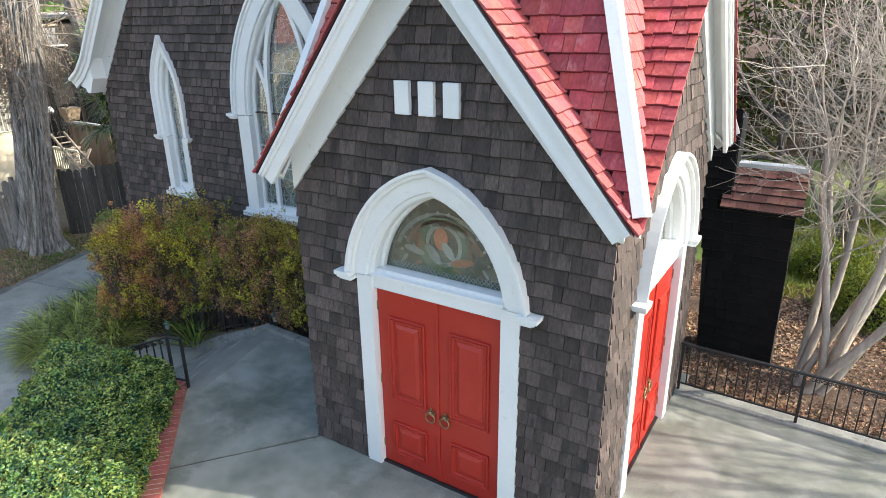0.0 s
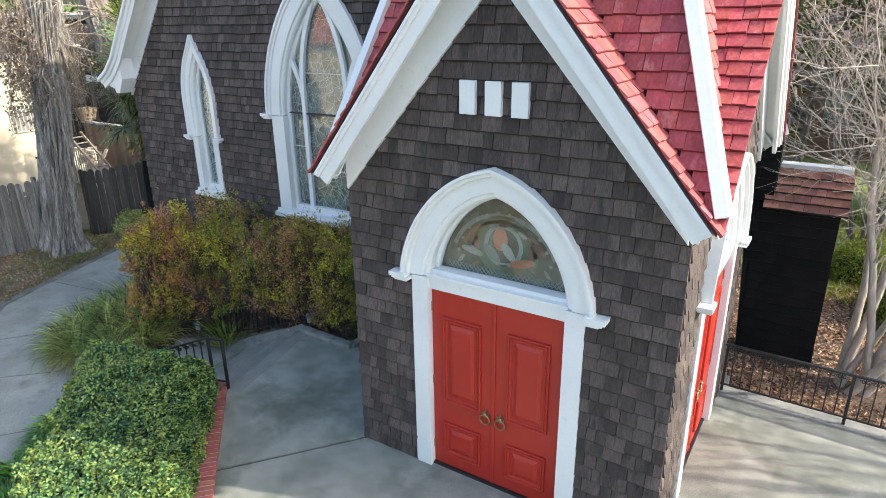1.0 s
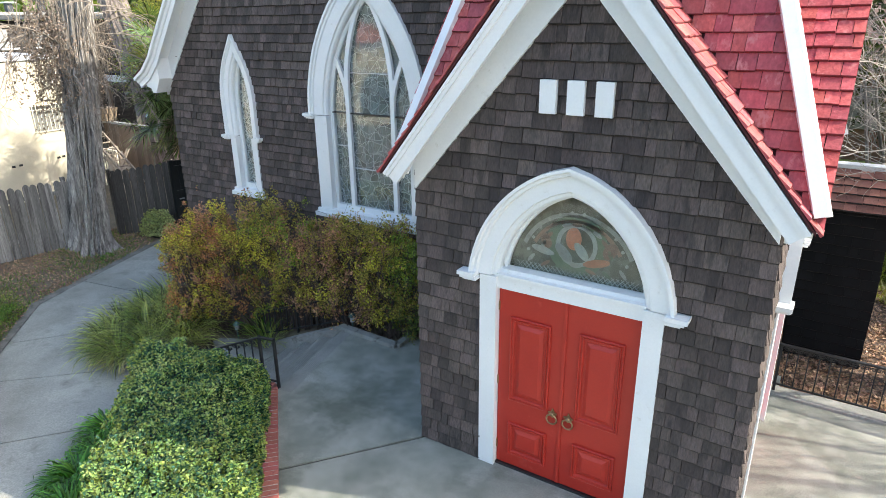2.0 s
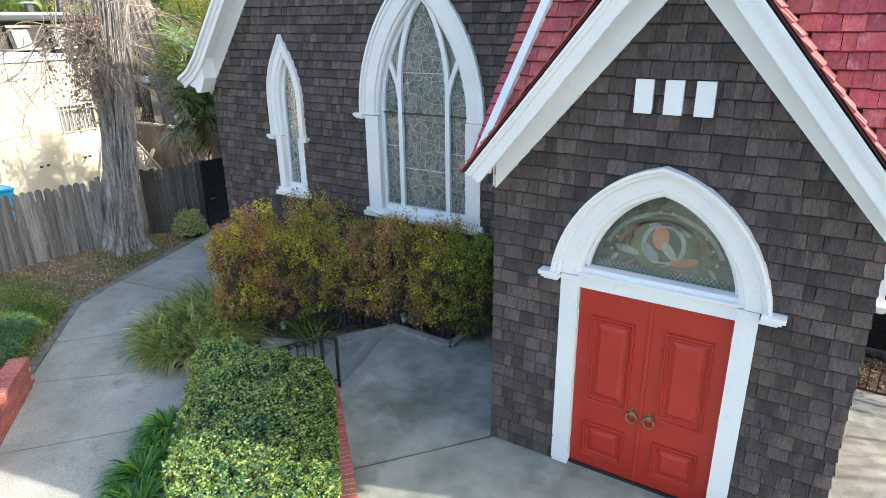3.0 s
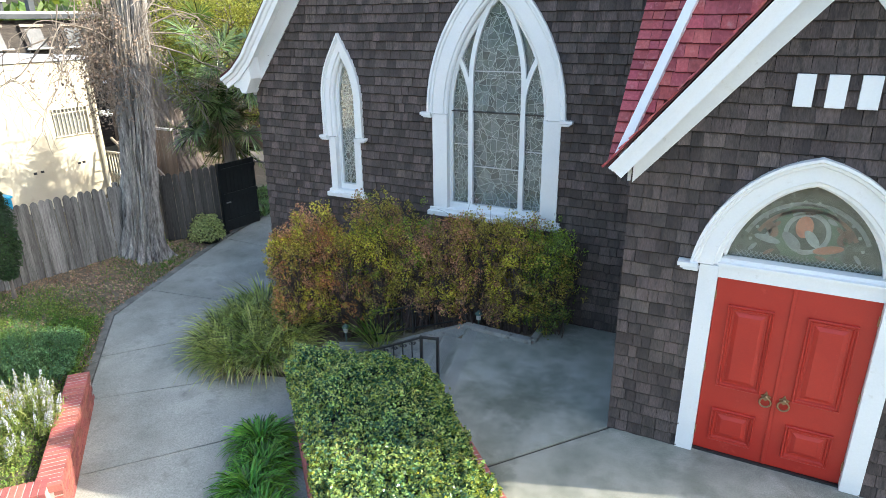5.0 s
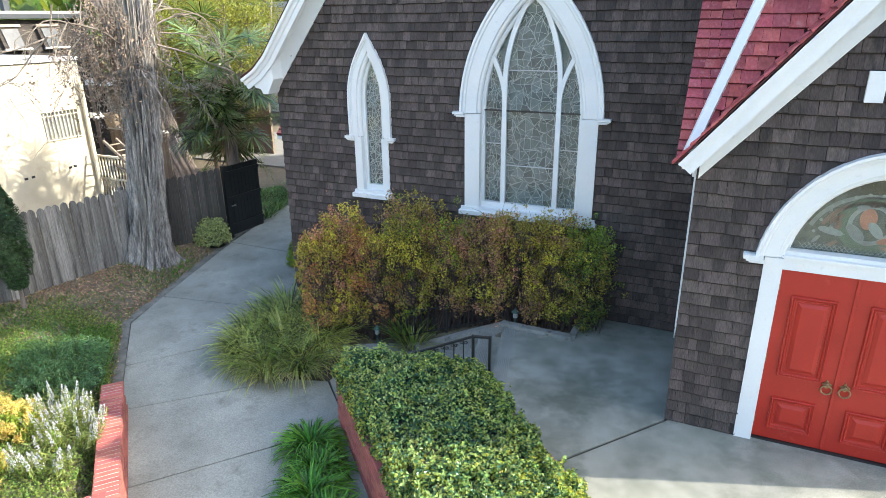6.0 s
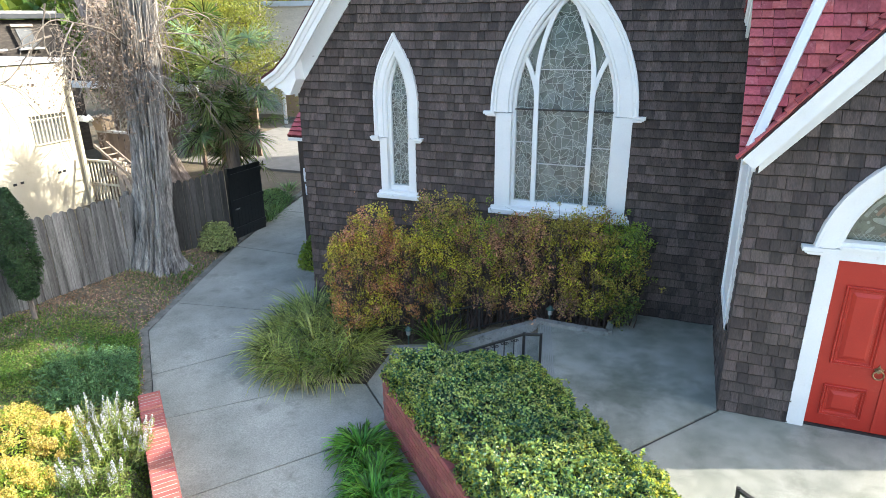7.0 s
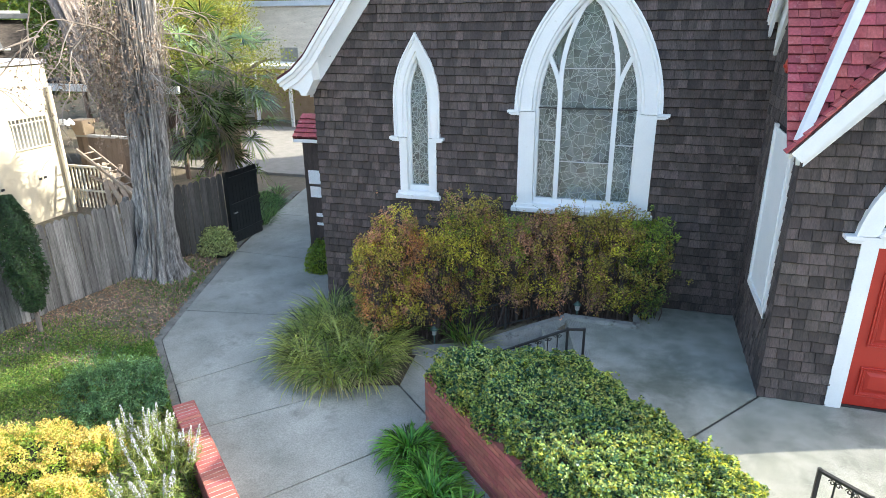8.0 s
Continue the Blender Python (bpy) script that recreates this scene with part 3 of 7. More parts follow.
# big nave window
def nave_window(cx, half, spring, apex, inner, corbel, tip, lower_half, foot, sill_half, r, lights):
    m = NAVE @ Matrix.Translation((cx - NX, 0, 0))
    big = lights > 1
    window = thing("window", (cx, NY, foot), "tall pointed leaded window with white casing" if big else "narrow pointed leaded window with white casing", "window")
    window.parent, window.matrix_basis = church, WORLD[church.name].inverted() @ WORLD[window.name]
    for key in ("category",):
        if key in window:
            del window[key]
    arch_casing(window, m, half, spring, apex, foot, corbel, tip, lower_half, inner, 0.10)
    bm = boxed(-sill_half, sill_half, foot - 0.03, foot + 0.045, -0.1, 0.12, 0.008)
    box(bm, -sill_half + 0.03, sill_half - 0.03, foot + 0.045, foot + 0.10, -0.1, 0.075)
    part("sill", bm, M_WHITE, window, "white painted wooden sill", m)
    ih, isp, iap = inner
    # inner frame, set back
    bm = bmesh.new()
    sweep(bm, arch(ih - 0.05, isp, iap - 0.09, foot + 0.1), [(0, -0.14), (0, -0.07), (0.02, -0.055), (0.055, -0.055), (0.055, -0.14)])
    box(bm, -ih + 0.01, ih - 0.01, foot + 0.08, foot + 0.19, -0.14, -0.04)
    part("window_frame", bm, M_WHITE, window, "white painted inner frame", m)
    g = prism(arch(ih - 0.03, isp, iap - 0.06, foot + 0.12), -0.105, -0.101)
    pane = part("protective_pane", g, M_PANE, window, "clear reflective outer glass", m)
    pane.visible_shadow = False
    if big:
        mull = 0.43
        bm = bmesh.new()
        for s in (-1, 1):
            box(bm, s * mull - 0.038, s * mull + 0.038, foot + 0.15, 3.10, -0.10, -0.045)
            # the mullion carries on into the middle light's arch, and branches to the side lights' heads
            mid = [(s * arch_half(v, mull, 3.62, 4.98), v) for v in np.linspace(3.1, 4.9, 16)]
            sweep(bm, mid, [(-0.036, -0.10), (-0.036, -0.045), (0.036, -0.045), (0.036, -0.10)])
            reach = [(s * (mull + 0.26 * q ** 1.6), 3.42 + 0.72 * q) for q in np.linspace(0, 1, 8)]
            sweep(bm, reach, [(-0.034, -0.10), (-0.034, -0.047), (0.034, -0.047), (0.034, -0.10)])
        part("mullion", bm, M_WHITE, window, "white painted wooden mullions and tracery", m)
        bm = bmesh.new()
        box(bm, -ih, ih, 3.215, 3.235, -0.10, -0.06)
        part("saddle_bar", bm, M_IRON, window, "dark iron cross bar", m)
        for x0, x1, y0 in ((-mull, mull, 2.36), (-ih, -mull, 2.70), (mull, ih, 2.66), (-mull, mull, 3.83)):
            part("glazing_bar", boxed(x0, x1, y0, y0 + 0.013, -0.10, -0.075), M_LEAD, window, m=m)
        glazing(window, m, lambda v: arch_half(v, mull, 3.6, 4.94), foot + 0.18, 4.85, 0.10, r, -0.125)
        for s in (-1, 1):
            glazing(window, m, lambda v: min(0.185, 0.185 + 0 * v) if v < 3.6 else max(0.185 - (v - 3.6) * 0.22, 0.02), foot + 0.18, 4.25, 0.085, r, -0.127, s * (mull + 0.19))
    else:
        glazing(window, m, lambda v: arch_half(v, ih - 0.04, isp, iap - 0.08), foot + 0.18, iap - 0.1, 0.07, r, -0.125)
    part("back_pane", prism(arch(ih, isp, iap, foot + 0.1), -0.150, -0.136), M_STAIN, window, "plain grey-green glass", m)
    return window


# nave front wall with its two windows (and their mirror image on the far side of the middle)
WIN2 = dict(cx=-7.17, half=1.13, spring=3.2, apex=5.30, inner=(0.80, 3.2, 4.92), corbel=3.14, tip=1.24, lower_half=1.055, foot=1.55, sill_half=1.14)
WIN1 = dict(cx=-9.97, half=0.405, spring=3.28, apex=4.28, inner=(0.20, 3.28, 3.98), corbel=2.63, tip=0.485, lower_half=0.335, foot=1.63, sill_half=0.405)


def nave_line(u, drop=0.0):
    return 10.08 - 1.29 * abs(u) - drop


def nave_spans(v):
    w = min(4.72, (9.6 + 0.25 - v) / 1.287)
    s = [(-w, w)]
    for q in (WIN2, WIN1):
        if q["foot"] < v < q["apex"]:
            h = q["lower_half"] - 0.03 if v < q["corbel"] else arch_half(v, q["half"] - 0.03, q["spring"], q["apex"] - 0.03)
            c = q["cx"] - NX
            s = cut(s, c - h, c + h)
    return s


rs = np.random.default_rng(11)
holes = [[(x + q["cx"] - NX, y) for x, y in arch(q["inner"][0] + 0.02, q["inner"][1], q["inner"][2] + 0.03, q["foot"] + 0.02)] for q in (WIN2, WIN1)]
wall_poly = [(-4.72, -1.0), (4.72, -1.0), (4.72, 3.6), (0, 9.75), (-4.72, 3.6)]
nave_wall = part("nave_wall", prism(wall_poly, -0.22, 0.0, holes), M_SHEATH, church, "nave front clad in dark brown weathered shingles", NAVE)
items = [i for i in courses(nave_spans, -0.95, 6.6, NROW, 0.085, 0.215, rs) if i[0] < 2.9]
cover(nave_wall, NAVE, items, NROW, M_SHINGLE, 300, lambda i: abs(i[0] + 0.6) + abs(i[1] - 1.5))
side_wall = part("nave_side_wall", prism([(-6.75, -1.0), (6.75, -1.0), (6.75, 3.6), (-6.75, 3.6)], -0.22, 0.0), M_SHEATH, church, "nave side wall in dark brown shingles", NAVE_SIDE)
cover(side_wall, NAVE_SIDE, courses(lambda v: [(2.0, 6.75)], -0.95, 3.5, NROW, 0.12, 0.24, rs), NROW, M_SHINGLE, 0, lambda i: -i[0])
nave_window(r=rs, lights=3, **WIN2)
nave_window(r=rs, lights=1, **WIN1)

# nave roof: slopes with a flared foot, rake boards, soffit
for s in (-1, 1):
    pts = [(s * 5.2, 3.66), (s * 4.92, 3.82), (s * 4.66, 4.06), (s * 4.4, 4.40), (0.0, 10.08)]
    if s > 0:
        pts = [(s * 2.2, nave_line(2.2)), (0.0, 10.08)]
    bm = bmesh.new()
    under = [(x, y - 0.09) for x, y in pts]
    top = [bm.verts.new((x, y, z)) for x, y in pts for z in (0.40, -14.0)]
    bot = [bm.verts.new((x, y, z)) for x, y in under for z in (0.40, -14.0)]
    for i in range(len(pts) - 1):
        for q in (top, bot):
            bm.faces.new((q[2 * i], q[2 * i + 1], q[2 * i + 3], q[2 * i + 2]))
        bm.faces.new((top[2 * i], top[2 * i + 2], bot[2 * i + 2], bot[2 * i]))
    bm.faces.new((top[0], top[1], bot[1], bot[0]))
    part("nave_roof", bm, M_UNDER, church, "steep nave roof", NAVE)
    off = -1 if s < 0 else 1
    bm = bmesh.new()
    low = [(x, y - 0.05) for x, y in pts]
    sweep(bm, low, [(0.0, 0.31), (0.0, 0.42), (off * 0.05, 0.42), (off * 0.06, 0.38), (off * 0.11, 0.37), (off * 0.12, 0.35), (off * 0.20, 0.35), (off * 0.20, 0.31)])
    part("rake_board", bm, M_WHITE, church, "white painted moulded rake board", NAVE)
    bm = bmesh.new()
    sweep(bm, low, [(off * 0.05, 0.0), (off * 0.05, 0.32), (off * 0.08, 0.32), (off * 0.08, 0.0)])
    part("soffit", bm, M_WHITE, church, m=NAVE)
    if s < 0:
        bm = prism([(-4.78, 3.30), (0, 9.46), (0, 10.0), (-4.78, 3.86)], 0.0, 0.05)
        part("frieze_board", bm, M_WHITE, church, m=NAVE)
        boot = [(-5.17, 3.60), (-4.90, 3.80), (-4.60, 4.08), (-4.55, 3.62), (-4.70, 3.36), (-4.80, 3.36), (-4.84, 3.44), (-4.96, 3.47), (-5.02, 3.55)]
        part("cornice_return", prism(boot, 0.004, 0.318), M_WHITE, church, "white boxed cornice return", NAVE)
        # eave along the nave's side
        bm = bmesh.new()
        box(bm, -5.16, -4.72, 3.52, 3.56, -13.0, 0.30)
        box(bm, -5.20, -5.16, 3.50, 3.68, -13.0, 0.33)
        box(bm, -4.80, -4.72, 3.30, 3.54, -13.0, 0.0)
        part("eave_board", bm, M_WHITE, church, m=NAVE)


# ---- the tower ----
def door_hole(v):
    if v < 2.25:
        return (-0.88, 0.88)
    h = arch_half(v, 0.93, 2.25, 3.30) * (0.97 if v > 2.4 else 1.0)
    return (-h, h) if h > 0 else None


def left_hole(v):
    if 0.93 < v < 3.25:
        return (0.07, 1.33)
    return None


dh = arch(0.735, 2.25, 3.14, -0.15, ease=EASE)
tower_front = tower_wall("tower_wall", FRONT, dh, door_hole, 300, lambda i: abs(i[0]) + abs(i[1] - 2.2), rs)
tower_right = tower_wall("tower_wall", RIGHT, dh, door_hole, 140, lambda i: abs(i[0] + 1.2), rs, 0.022)
tower_left = tower_wall("tower_wall", LEFT, None, left_hole, 60, lambda i: -i[0], rs, 0.010)
tower_back = tower_wall("tower_wall", BACK, None, None, None, None, rs)
for f, n, o, st, lh in ((FRONT, 300, 0.33, 0.22, SPIRE_LEFT), (RIGHT, 300, 0.24, 0.22, SPIRE_HALF), (LEFT, 100, 0.21, 0.10, SPIRE_HALF)):
    gable(f, n, rs, True, o, st)
    spire_face(f, 300, rs, True, st, lh)
gable(BACK, 0, rs, False)
spire_face(BACK, 0, rs, False)
for sx in (-1, 1):
    for sy in (-1, 1):
        hip(sx, sy)


def panel(bm, x0, x1, y0, y1):
    """A raised and fielded panel inside a double-beaded moulding that stands on the leaf's face."""
    sweep(bm, [(x0, y0), (x1, y0), (x1, y1), (x0, y1)], [(0, 0), (0.0, 0.020), (0.007, 0.027), (0.015, 0.024), (0.019, 0.013), (0.027, 0.012), (0.032, 0.020), (0.040, 0.018), (0.050, 0.003), (0.050, 0.0)], True)
    vs = []
    for d, z in ((0.050, 0.0008), (0.072, 0.0015), (0.074, 0.006), (0.108, 0.022), (0.112, 0.024)):
        vs.append([bm.verts.new(p + (z,)) for p in ((x0 + d, y0 + d), (x1 - d, y0 + d), (x1 - d, y1 - d), (x0 + d, y1 - d))])
    for a, b in zip(vs, vs[1:]):
        for i in range(4):
            bm.faces.new((a[i], a[(i + 1) % 4], b[(i + 1) % 4], b[i]))
    bm.faces.new(vs[-1])


def tympanum(parent, m, r):
    """The pointed light over the doors: coloured glass shapes behind clear glass."""
    inner = (0.66, 2.28, 3.09)
    part("backing_pane", prism(arch(0.70, 2.26, 3.12, 2.2, ease=EASE), -0.20, -0.17), surface("olive_glass", (0.085, 0.088, 0.062), (0.15, 0.15, 0.115), rough=0.25, scale=6, fine=14, bump=0.02), parent, "muted olive leaded glass", m)
    tints = [((0.30, 0.31, 0.27), (0.36, 0.37, 0.33)), ((0.42, 0.16, 0.09), (0.50, 0.22, 0.13)), ((0.20, 0.12, 0.08), (0.26, 0.15, 0.1)), ((0.10, 0.13, 0.08), (0.13, 0.17, 0.10))]
    mats = [surface("tinted_glass", a, b, rough=0.3, scale=9, fine=25, bump=0.0, rand=0.2) for a, b in tints]

    def disc(cx, cy, rx, ry, mat, z, turn=0.0, n=18):
        pts = []
        for a in np.linspace(0, 2 * np.pi, n, endpoint=False):
            x, y = rx * math.cos(a), ry * math.sin(a)
            pts.append((cx + x * math.cos(turn) - y * math.sin(turn), cy + x * math.sin(turn) + y * math.cos(turn)))
        part("tinted_glass", prism(pts, -0.17, -0.17 + z), mat, parent, m=m)

    def ring(cx, cy, rx, ry, w, mat, z, a0=0.0, a1=2 * math.pi):
        bm = bmesh.new()
        full = a1 - a0 > 6.2
        path = [(cx + rx * math.cos(a), cy + ry * math.sin(a)) for a in np.linspace(a0, a1, 28, endpoint=not full)]
        sweep(bm, path, [(-w, -0.17), (-w, -0.17 + z), (w, -0.17 + z), (w, -0.17)], full)
        part("tinted_glass", bm, mat, parent, m=m)
    ring(0, 2.62, 0.25, 0.25, 0.045, mats[3], 0.004)
    ring(0, 2.62, 0.18, 0.19, 0.02, mats[0], 0.005)
    ring(0, 2.35, 0.56, 0.56, 0.02, mats[0], 0.004, 0.4, 2.75)
    ring(0, 2.35, 0.47, 0.50, 0.018, mats[2], 0.004, 0.5, 2.65)
    disc(-0.03, 2.68, 0.075, 0.11, mats[1], 0.006)
    disc(0.05, 2.57, 0.10, 0.045, mats[0], 0.007, -0.9)
    disc(-0.12, 2.53, 0.11, 0.05, mats[0], 0.007, 2.4)
    disc(0.20, 2.48, 0.13, 0.04, mats[1], 0.006, 0.25)
    disc(-0.33, 2.52, 0.12, 0.035, mats[0], 0.006, -0.2)
    disc(-0.30, 2.62, 0.05, 0.08, mats[2], 0.005, 0.5)
    disc(0.32, 2.62, 0.06, 0.09, mats[2], 0.005, -0.5)
    for k in range(12):
        a = 0.3 + 2.55 * k / 11
        disc(0.50 * math.cos(a), 2.33 + 0.60 * math.sin(a), 0.016, 0.016, mats[0], 0.006, 0, 10)
    net = bmesh.new()
    for k in range(26):
        x = -0.56 + 0.045 * k
        for e in (-1, 1):
            sweep(net, [(x - 0.036 * e, 2.292), (x + 0.036 * e, 2.372)], [(-0.0035, -0.17), (-0.0035, -0.166), (0.0035, -0.166), (0.0035, -0.17)])
    part("lattice_border", net, mats[0], parent, "pale lattice along the foot of the glass", m)
    for k in range(7):
        disc(-0.13 * (k - 3) * 1.15, 2.40 + 0.02 * math.cos(k * 2.1), 0.055, 0.018, mats[(0, 3, 2)[k % 3]], 0.005, 0.3 * (k - 3), 10)
    for k in range(9):
        a = 0.45 + 2.25 * k / 8
        disc(0.36 * math.cos(a), 2.40 + 0.42 * math.sin(a), 0.050, 0.020, mats[(3, 2, 0)[k % 3]], 0.005, a + 1.57, 10)
    pane = part("protective_pane", prism(arch(0.70, 2.26, 3.12, 2.2, ease=EASE), -0.150, -0.146), M_PANE, parent, "clear reflective outer glass", m)
    pane.visible_shadow = False


def ring_handle(m, parent):
    bm = bmesh.new()
    path = [(0.053 * math.cos(a), -0.052 + 0.053 * math.sin(a)) for a in np.linspace(0, 2 * np.pi, 20, endpoint=False)]
    sweep(bm, path, [(-0.010, 0.030), (0.0, 0.040), (0.010, 0.030), (0.0, 0.020)], True)
    bmesh.ops.create_uvsphere(bm, u_segments=10, v_segments=6, radius=0.02, matrix=Matrix.Translation((0, 0.01, 0.024)))
    part("ring_handle", bm, M_BRONZE, parent, "aged bronze ring handle", m, True)
    plate = [(-0.050, 0.012), (-0.020, 0.024), (0.0, 0.066), (0.020, 0.024), (0.050, 0.012), (0.034, -0.022), (0.0, -0.046), (-0.034, -0.022)]
    part("back_plate", prism(plate, 0.0, 0.010), M_BRONZE, parent, m=m)


def double_door(m, r):
    """Red double doors under a pointed light, in a white arched casing."""
    casing = thing("doorway", m.translation, "white arched door casing with coloured glass above", "doorway")
    casing.parent, casing.matrix_basis = church, WORLD[church.name].inverted() @ WORLD[casing.name]
    del casing["category"]
    arch_casing(casing, m, 0.985, 2.25, 3.385, -0.02, 2.20, 1.10, 0.895, (0.715, 2.25, 3.12), 0.13, ease=EASE)
    bm = boxed(-0.72, 0.72, 2.10, 2.235, -0.16, 0.005, 0.006)
    box(bm, -0.73, 0.73, 2.235, 2.262, -0.16, 0.035)
    box(bm, -0.73, 0.73, 2.262, 2.30, -0.16, -0.03)
    part("transom", bm, M_WHITE, casing, "white painted transom", m)
    bm = bmesh.new()
    sweep(bm, arch(0.675, 2.26, 3.10, 2.27, ease=EASE), [(0, -0.16), (0, -0.10), (0.02, -0.08), (0.05, -0.08), (0.05, -0.16)])
    part("light_frame", bm, M_WHITE, casing, m=m)
    tympanum(casing, m, r)
    part("threshold", boxed(-0.74, 0.74, -0.02, 0.022, -0.16, 0.004, 0.005), M_IRON, casing, "dark metal threshold", m)
    for s in (-1, 1):
        x0, x1 = sorted((s * 0.003, s * 0.711))
        leaf = part("door_leaf", boxed(x0, x1, 0.024, 2.095, -0.10, -0.03, 0.004), M_RED, church, "glossy red panelled wooden door", m)
        t = m @ Matrix.Translation((0, 0, -0.03))
        for y0, y1 in ((0.175, 0.575), (0.855, 1.815)):
            bm = bmesh.new()
            a, b = sorted((s * 0.145, s * 0.575))
            panel(bm, a, b, y0, y1)
            part("panel", bm, M_RED, leaf, m=t)
        ring_handle(m @ Matrix.Translation((s * 0.085, 0.845, -0.028)), leaf)
        for y in (0.25, 1.05, 1.9):
            part("hinge", boxed(min(s * 0.70, s * 0.722), max(s * 0.70, s * 0.722), y - 0.05, y + 0.05, -0.04, -0.02), M_BRONZE, leaf, "dark bronze hinge", m)
        if s > 0:
            part("astragal", boxed(-0.022, 0.016, 0.03, 2.09, -0.031, -0.016, 0.006), M_RED, leaf, "rounded red meeting strip", m)


double_door(FRONT, rs)
double_door(RIGHT, rs)

# boarded, white painted opening on the tower's left side
def left_boards():
    ob = thing("window", (TX - TH, 5.37, 0.93), "boarded-up opening with white painted boards and casing", "window")
    ob.parent, ob.matrix_basis = church, WORLD[church.name].inverted() @ WORLD[ob.name]
    del ob["category"]
    lw = LEFT @ Matrix.Translation((TY - 5.37, 0, 0))
    for k in range(5):
        part("board", boxed(-0.51 + 0.204 * k, -0.508 + 0.204 * (k + 1), 1.03, 3.20, 0.012, 0.030, 0.003), M_WHITE, ob, m=lw)
    for e in (-1, 1):
        x0, x1 = sorted((e * 0.51, e * 0.63))
        part("casing", boxed(x0, x1, 0.93, 3.24, 0.0, 0.048, 0.006), M_WHITE, ob, "white painted casing", lw)
        x0, x1 = sorted((e * 0.50, e * 0.53))
        part("moulding", boxed(x0, x1, 1.03, 3.20, 0.028, 0.058, 0.006), M_WHITE, ob, m=lw)
    part("sill", boxed(-0.63, 0.63, 0.93, 1.03, 0.0, 0.052, 0.008), M_WHITE, ob, "white painted sill", lw)


left_boards()
bm = bmesh.new()
bmesh.ops.create_cone(bm, cap_ends=True, segments=20, radius1=0.11, radius2=0.085, depth=0.07, matrix=Matrix.Translation((0.50, 4.0, 0.075)))
bmesh.ops.create_cone(bm, cap_ends=True, segments=12, radius1=0.03, radius2=0.02, depth=0.04, matrix=Matrix.Translation((0.50, 4.0, 0.12)))
part("alarm_bell", bm, surface("red_enamel", (0.5, 0.06, 0.03), (0.45, 0.05, 0.03), rough=0.35), church, "round red alarm bell", LEFT)

# three white bars on the gable
for x in (-0.245, 0.0, 0.245):
    part("white_bar", boxed(x - 0.075, x + 0.075, 3.835, 4.115, 0.03, 0.075, 0.004), M_WHITE, church, "white painted bar", FRONT @ Matrix.Translation((-0.005, 0, 0)))
# ---- ground, terrace, path, steps ----
KERB = [(-9.2, -0.6), (-10.02, 0.89), (-11.97, 2.57), (-12.85, 3.42), (-14.1, 4.62), (-15.45, 9.1), (-16.4, 14.0), (-17.5, 24.0)]


def path_z(x, y):
    return -0.72 + 0.022 * (min(max(y, -2), 16) - 4)


def kerb_side(x, y):
    """Distance to the left of the kerb line (lawn side positive)."""
    best = None
    for (x0, y0), (x1, y1) in zip(KERB, KERB[1:]):
        dx, dy = x1 - x0, y1 - y0
        t = ((x - x0) * dx + (y - y0) * dy) / (dx * dx + dy * dy)
        tc = min(max(t, 0), 1)
        d = math.hypot(x - x0 - tc * dx, y - y0 - tc * dy)
        s = (dx * (y - y0) - dy * (x - x0))
        if best is None or d < best[0]:
            best = (d, s)
    return best[0] if best[1] > 0 else -best[0]


def bed_z(x):
    return -0.06 - 0.60 * min(max((-7.3 - x) / 2.0, 0), 1)


def ground_z(x, y):
    k = kerb_side(x, y)
    if -0.6 < k <= 0.1 and 0.5 < y < 40 and x < -8:
        return path_z(x, y) - 0.12
    if k > 0 and y < 40 and x < -8:
        rise = min((k - 0.1) / (0.9 if y > 3.2 else 0.3), 1.0) if k > 0.1 else 0.0
        return path_z(x, y) + 0.01 + rise * (-0.43 - path_z(x, y) - 0.01) + 0.03 * noise.noise((x * 0.7, y * 0.7, 0))
    if x > -3.0 and y > 7.55:
        return -0.05 + 0.04 * noise.noise((x, y, 0))
    if -12.2 < x < -6.1 and y > 5.35 and y < 7.2 and not (x > -9.3 and y < 5.75):
        return bed_z(x)
    return -0.95 if x < -6 else -0.25


xs = np.concatenate((np.linspace(-900, -60, 12), np.linspace(-50, -22, 15), np.arange(-20, -5, 0.22), np.arange(-5, 6, 0.4), np.linspace(8, 60, 16), np.linspace(80, 900, 12)))
ys = np.concatenate((np.linspace(-900, -60, 12), np.linspace(-50, -6, 15), np.arange(-4, 14, 0.22), np.linspace(15, 60, 24), np.linspace(80, 900, 12)))
gp = np.array([(x, y, ground_z(x, y) if abs(x) < 55 and abs(y) < 55 else -0.5) for x in xs for y in ys])
gi, gj = np.meshgrid(np.arange(len(xs) - 1), np.arange(len(ys) - 1), indexing="ij")
gq = np.stack((gi * len(ys) + gj, (gi + 1) * len(ys) + gj, (gi + 1) * len(ys) + gj + 1, gi * len(ys) + gj + 1), -1).reshape(-1, 4)
setting("ground", (gp, gq), M_LAWN, "patchy lawn strewn with brown leaves", "ground", smooth=True)

# terrace at the doors
terrace = thing("terrace", (-4, 4, -0.3), "grey worn concrete terrace slabs", "pavement", kind="structure")
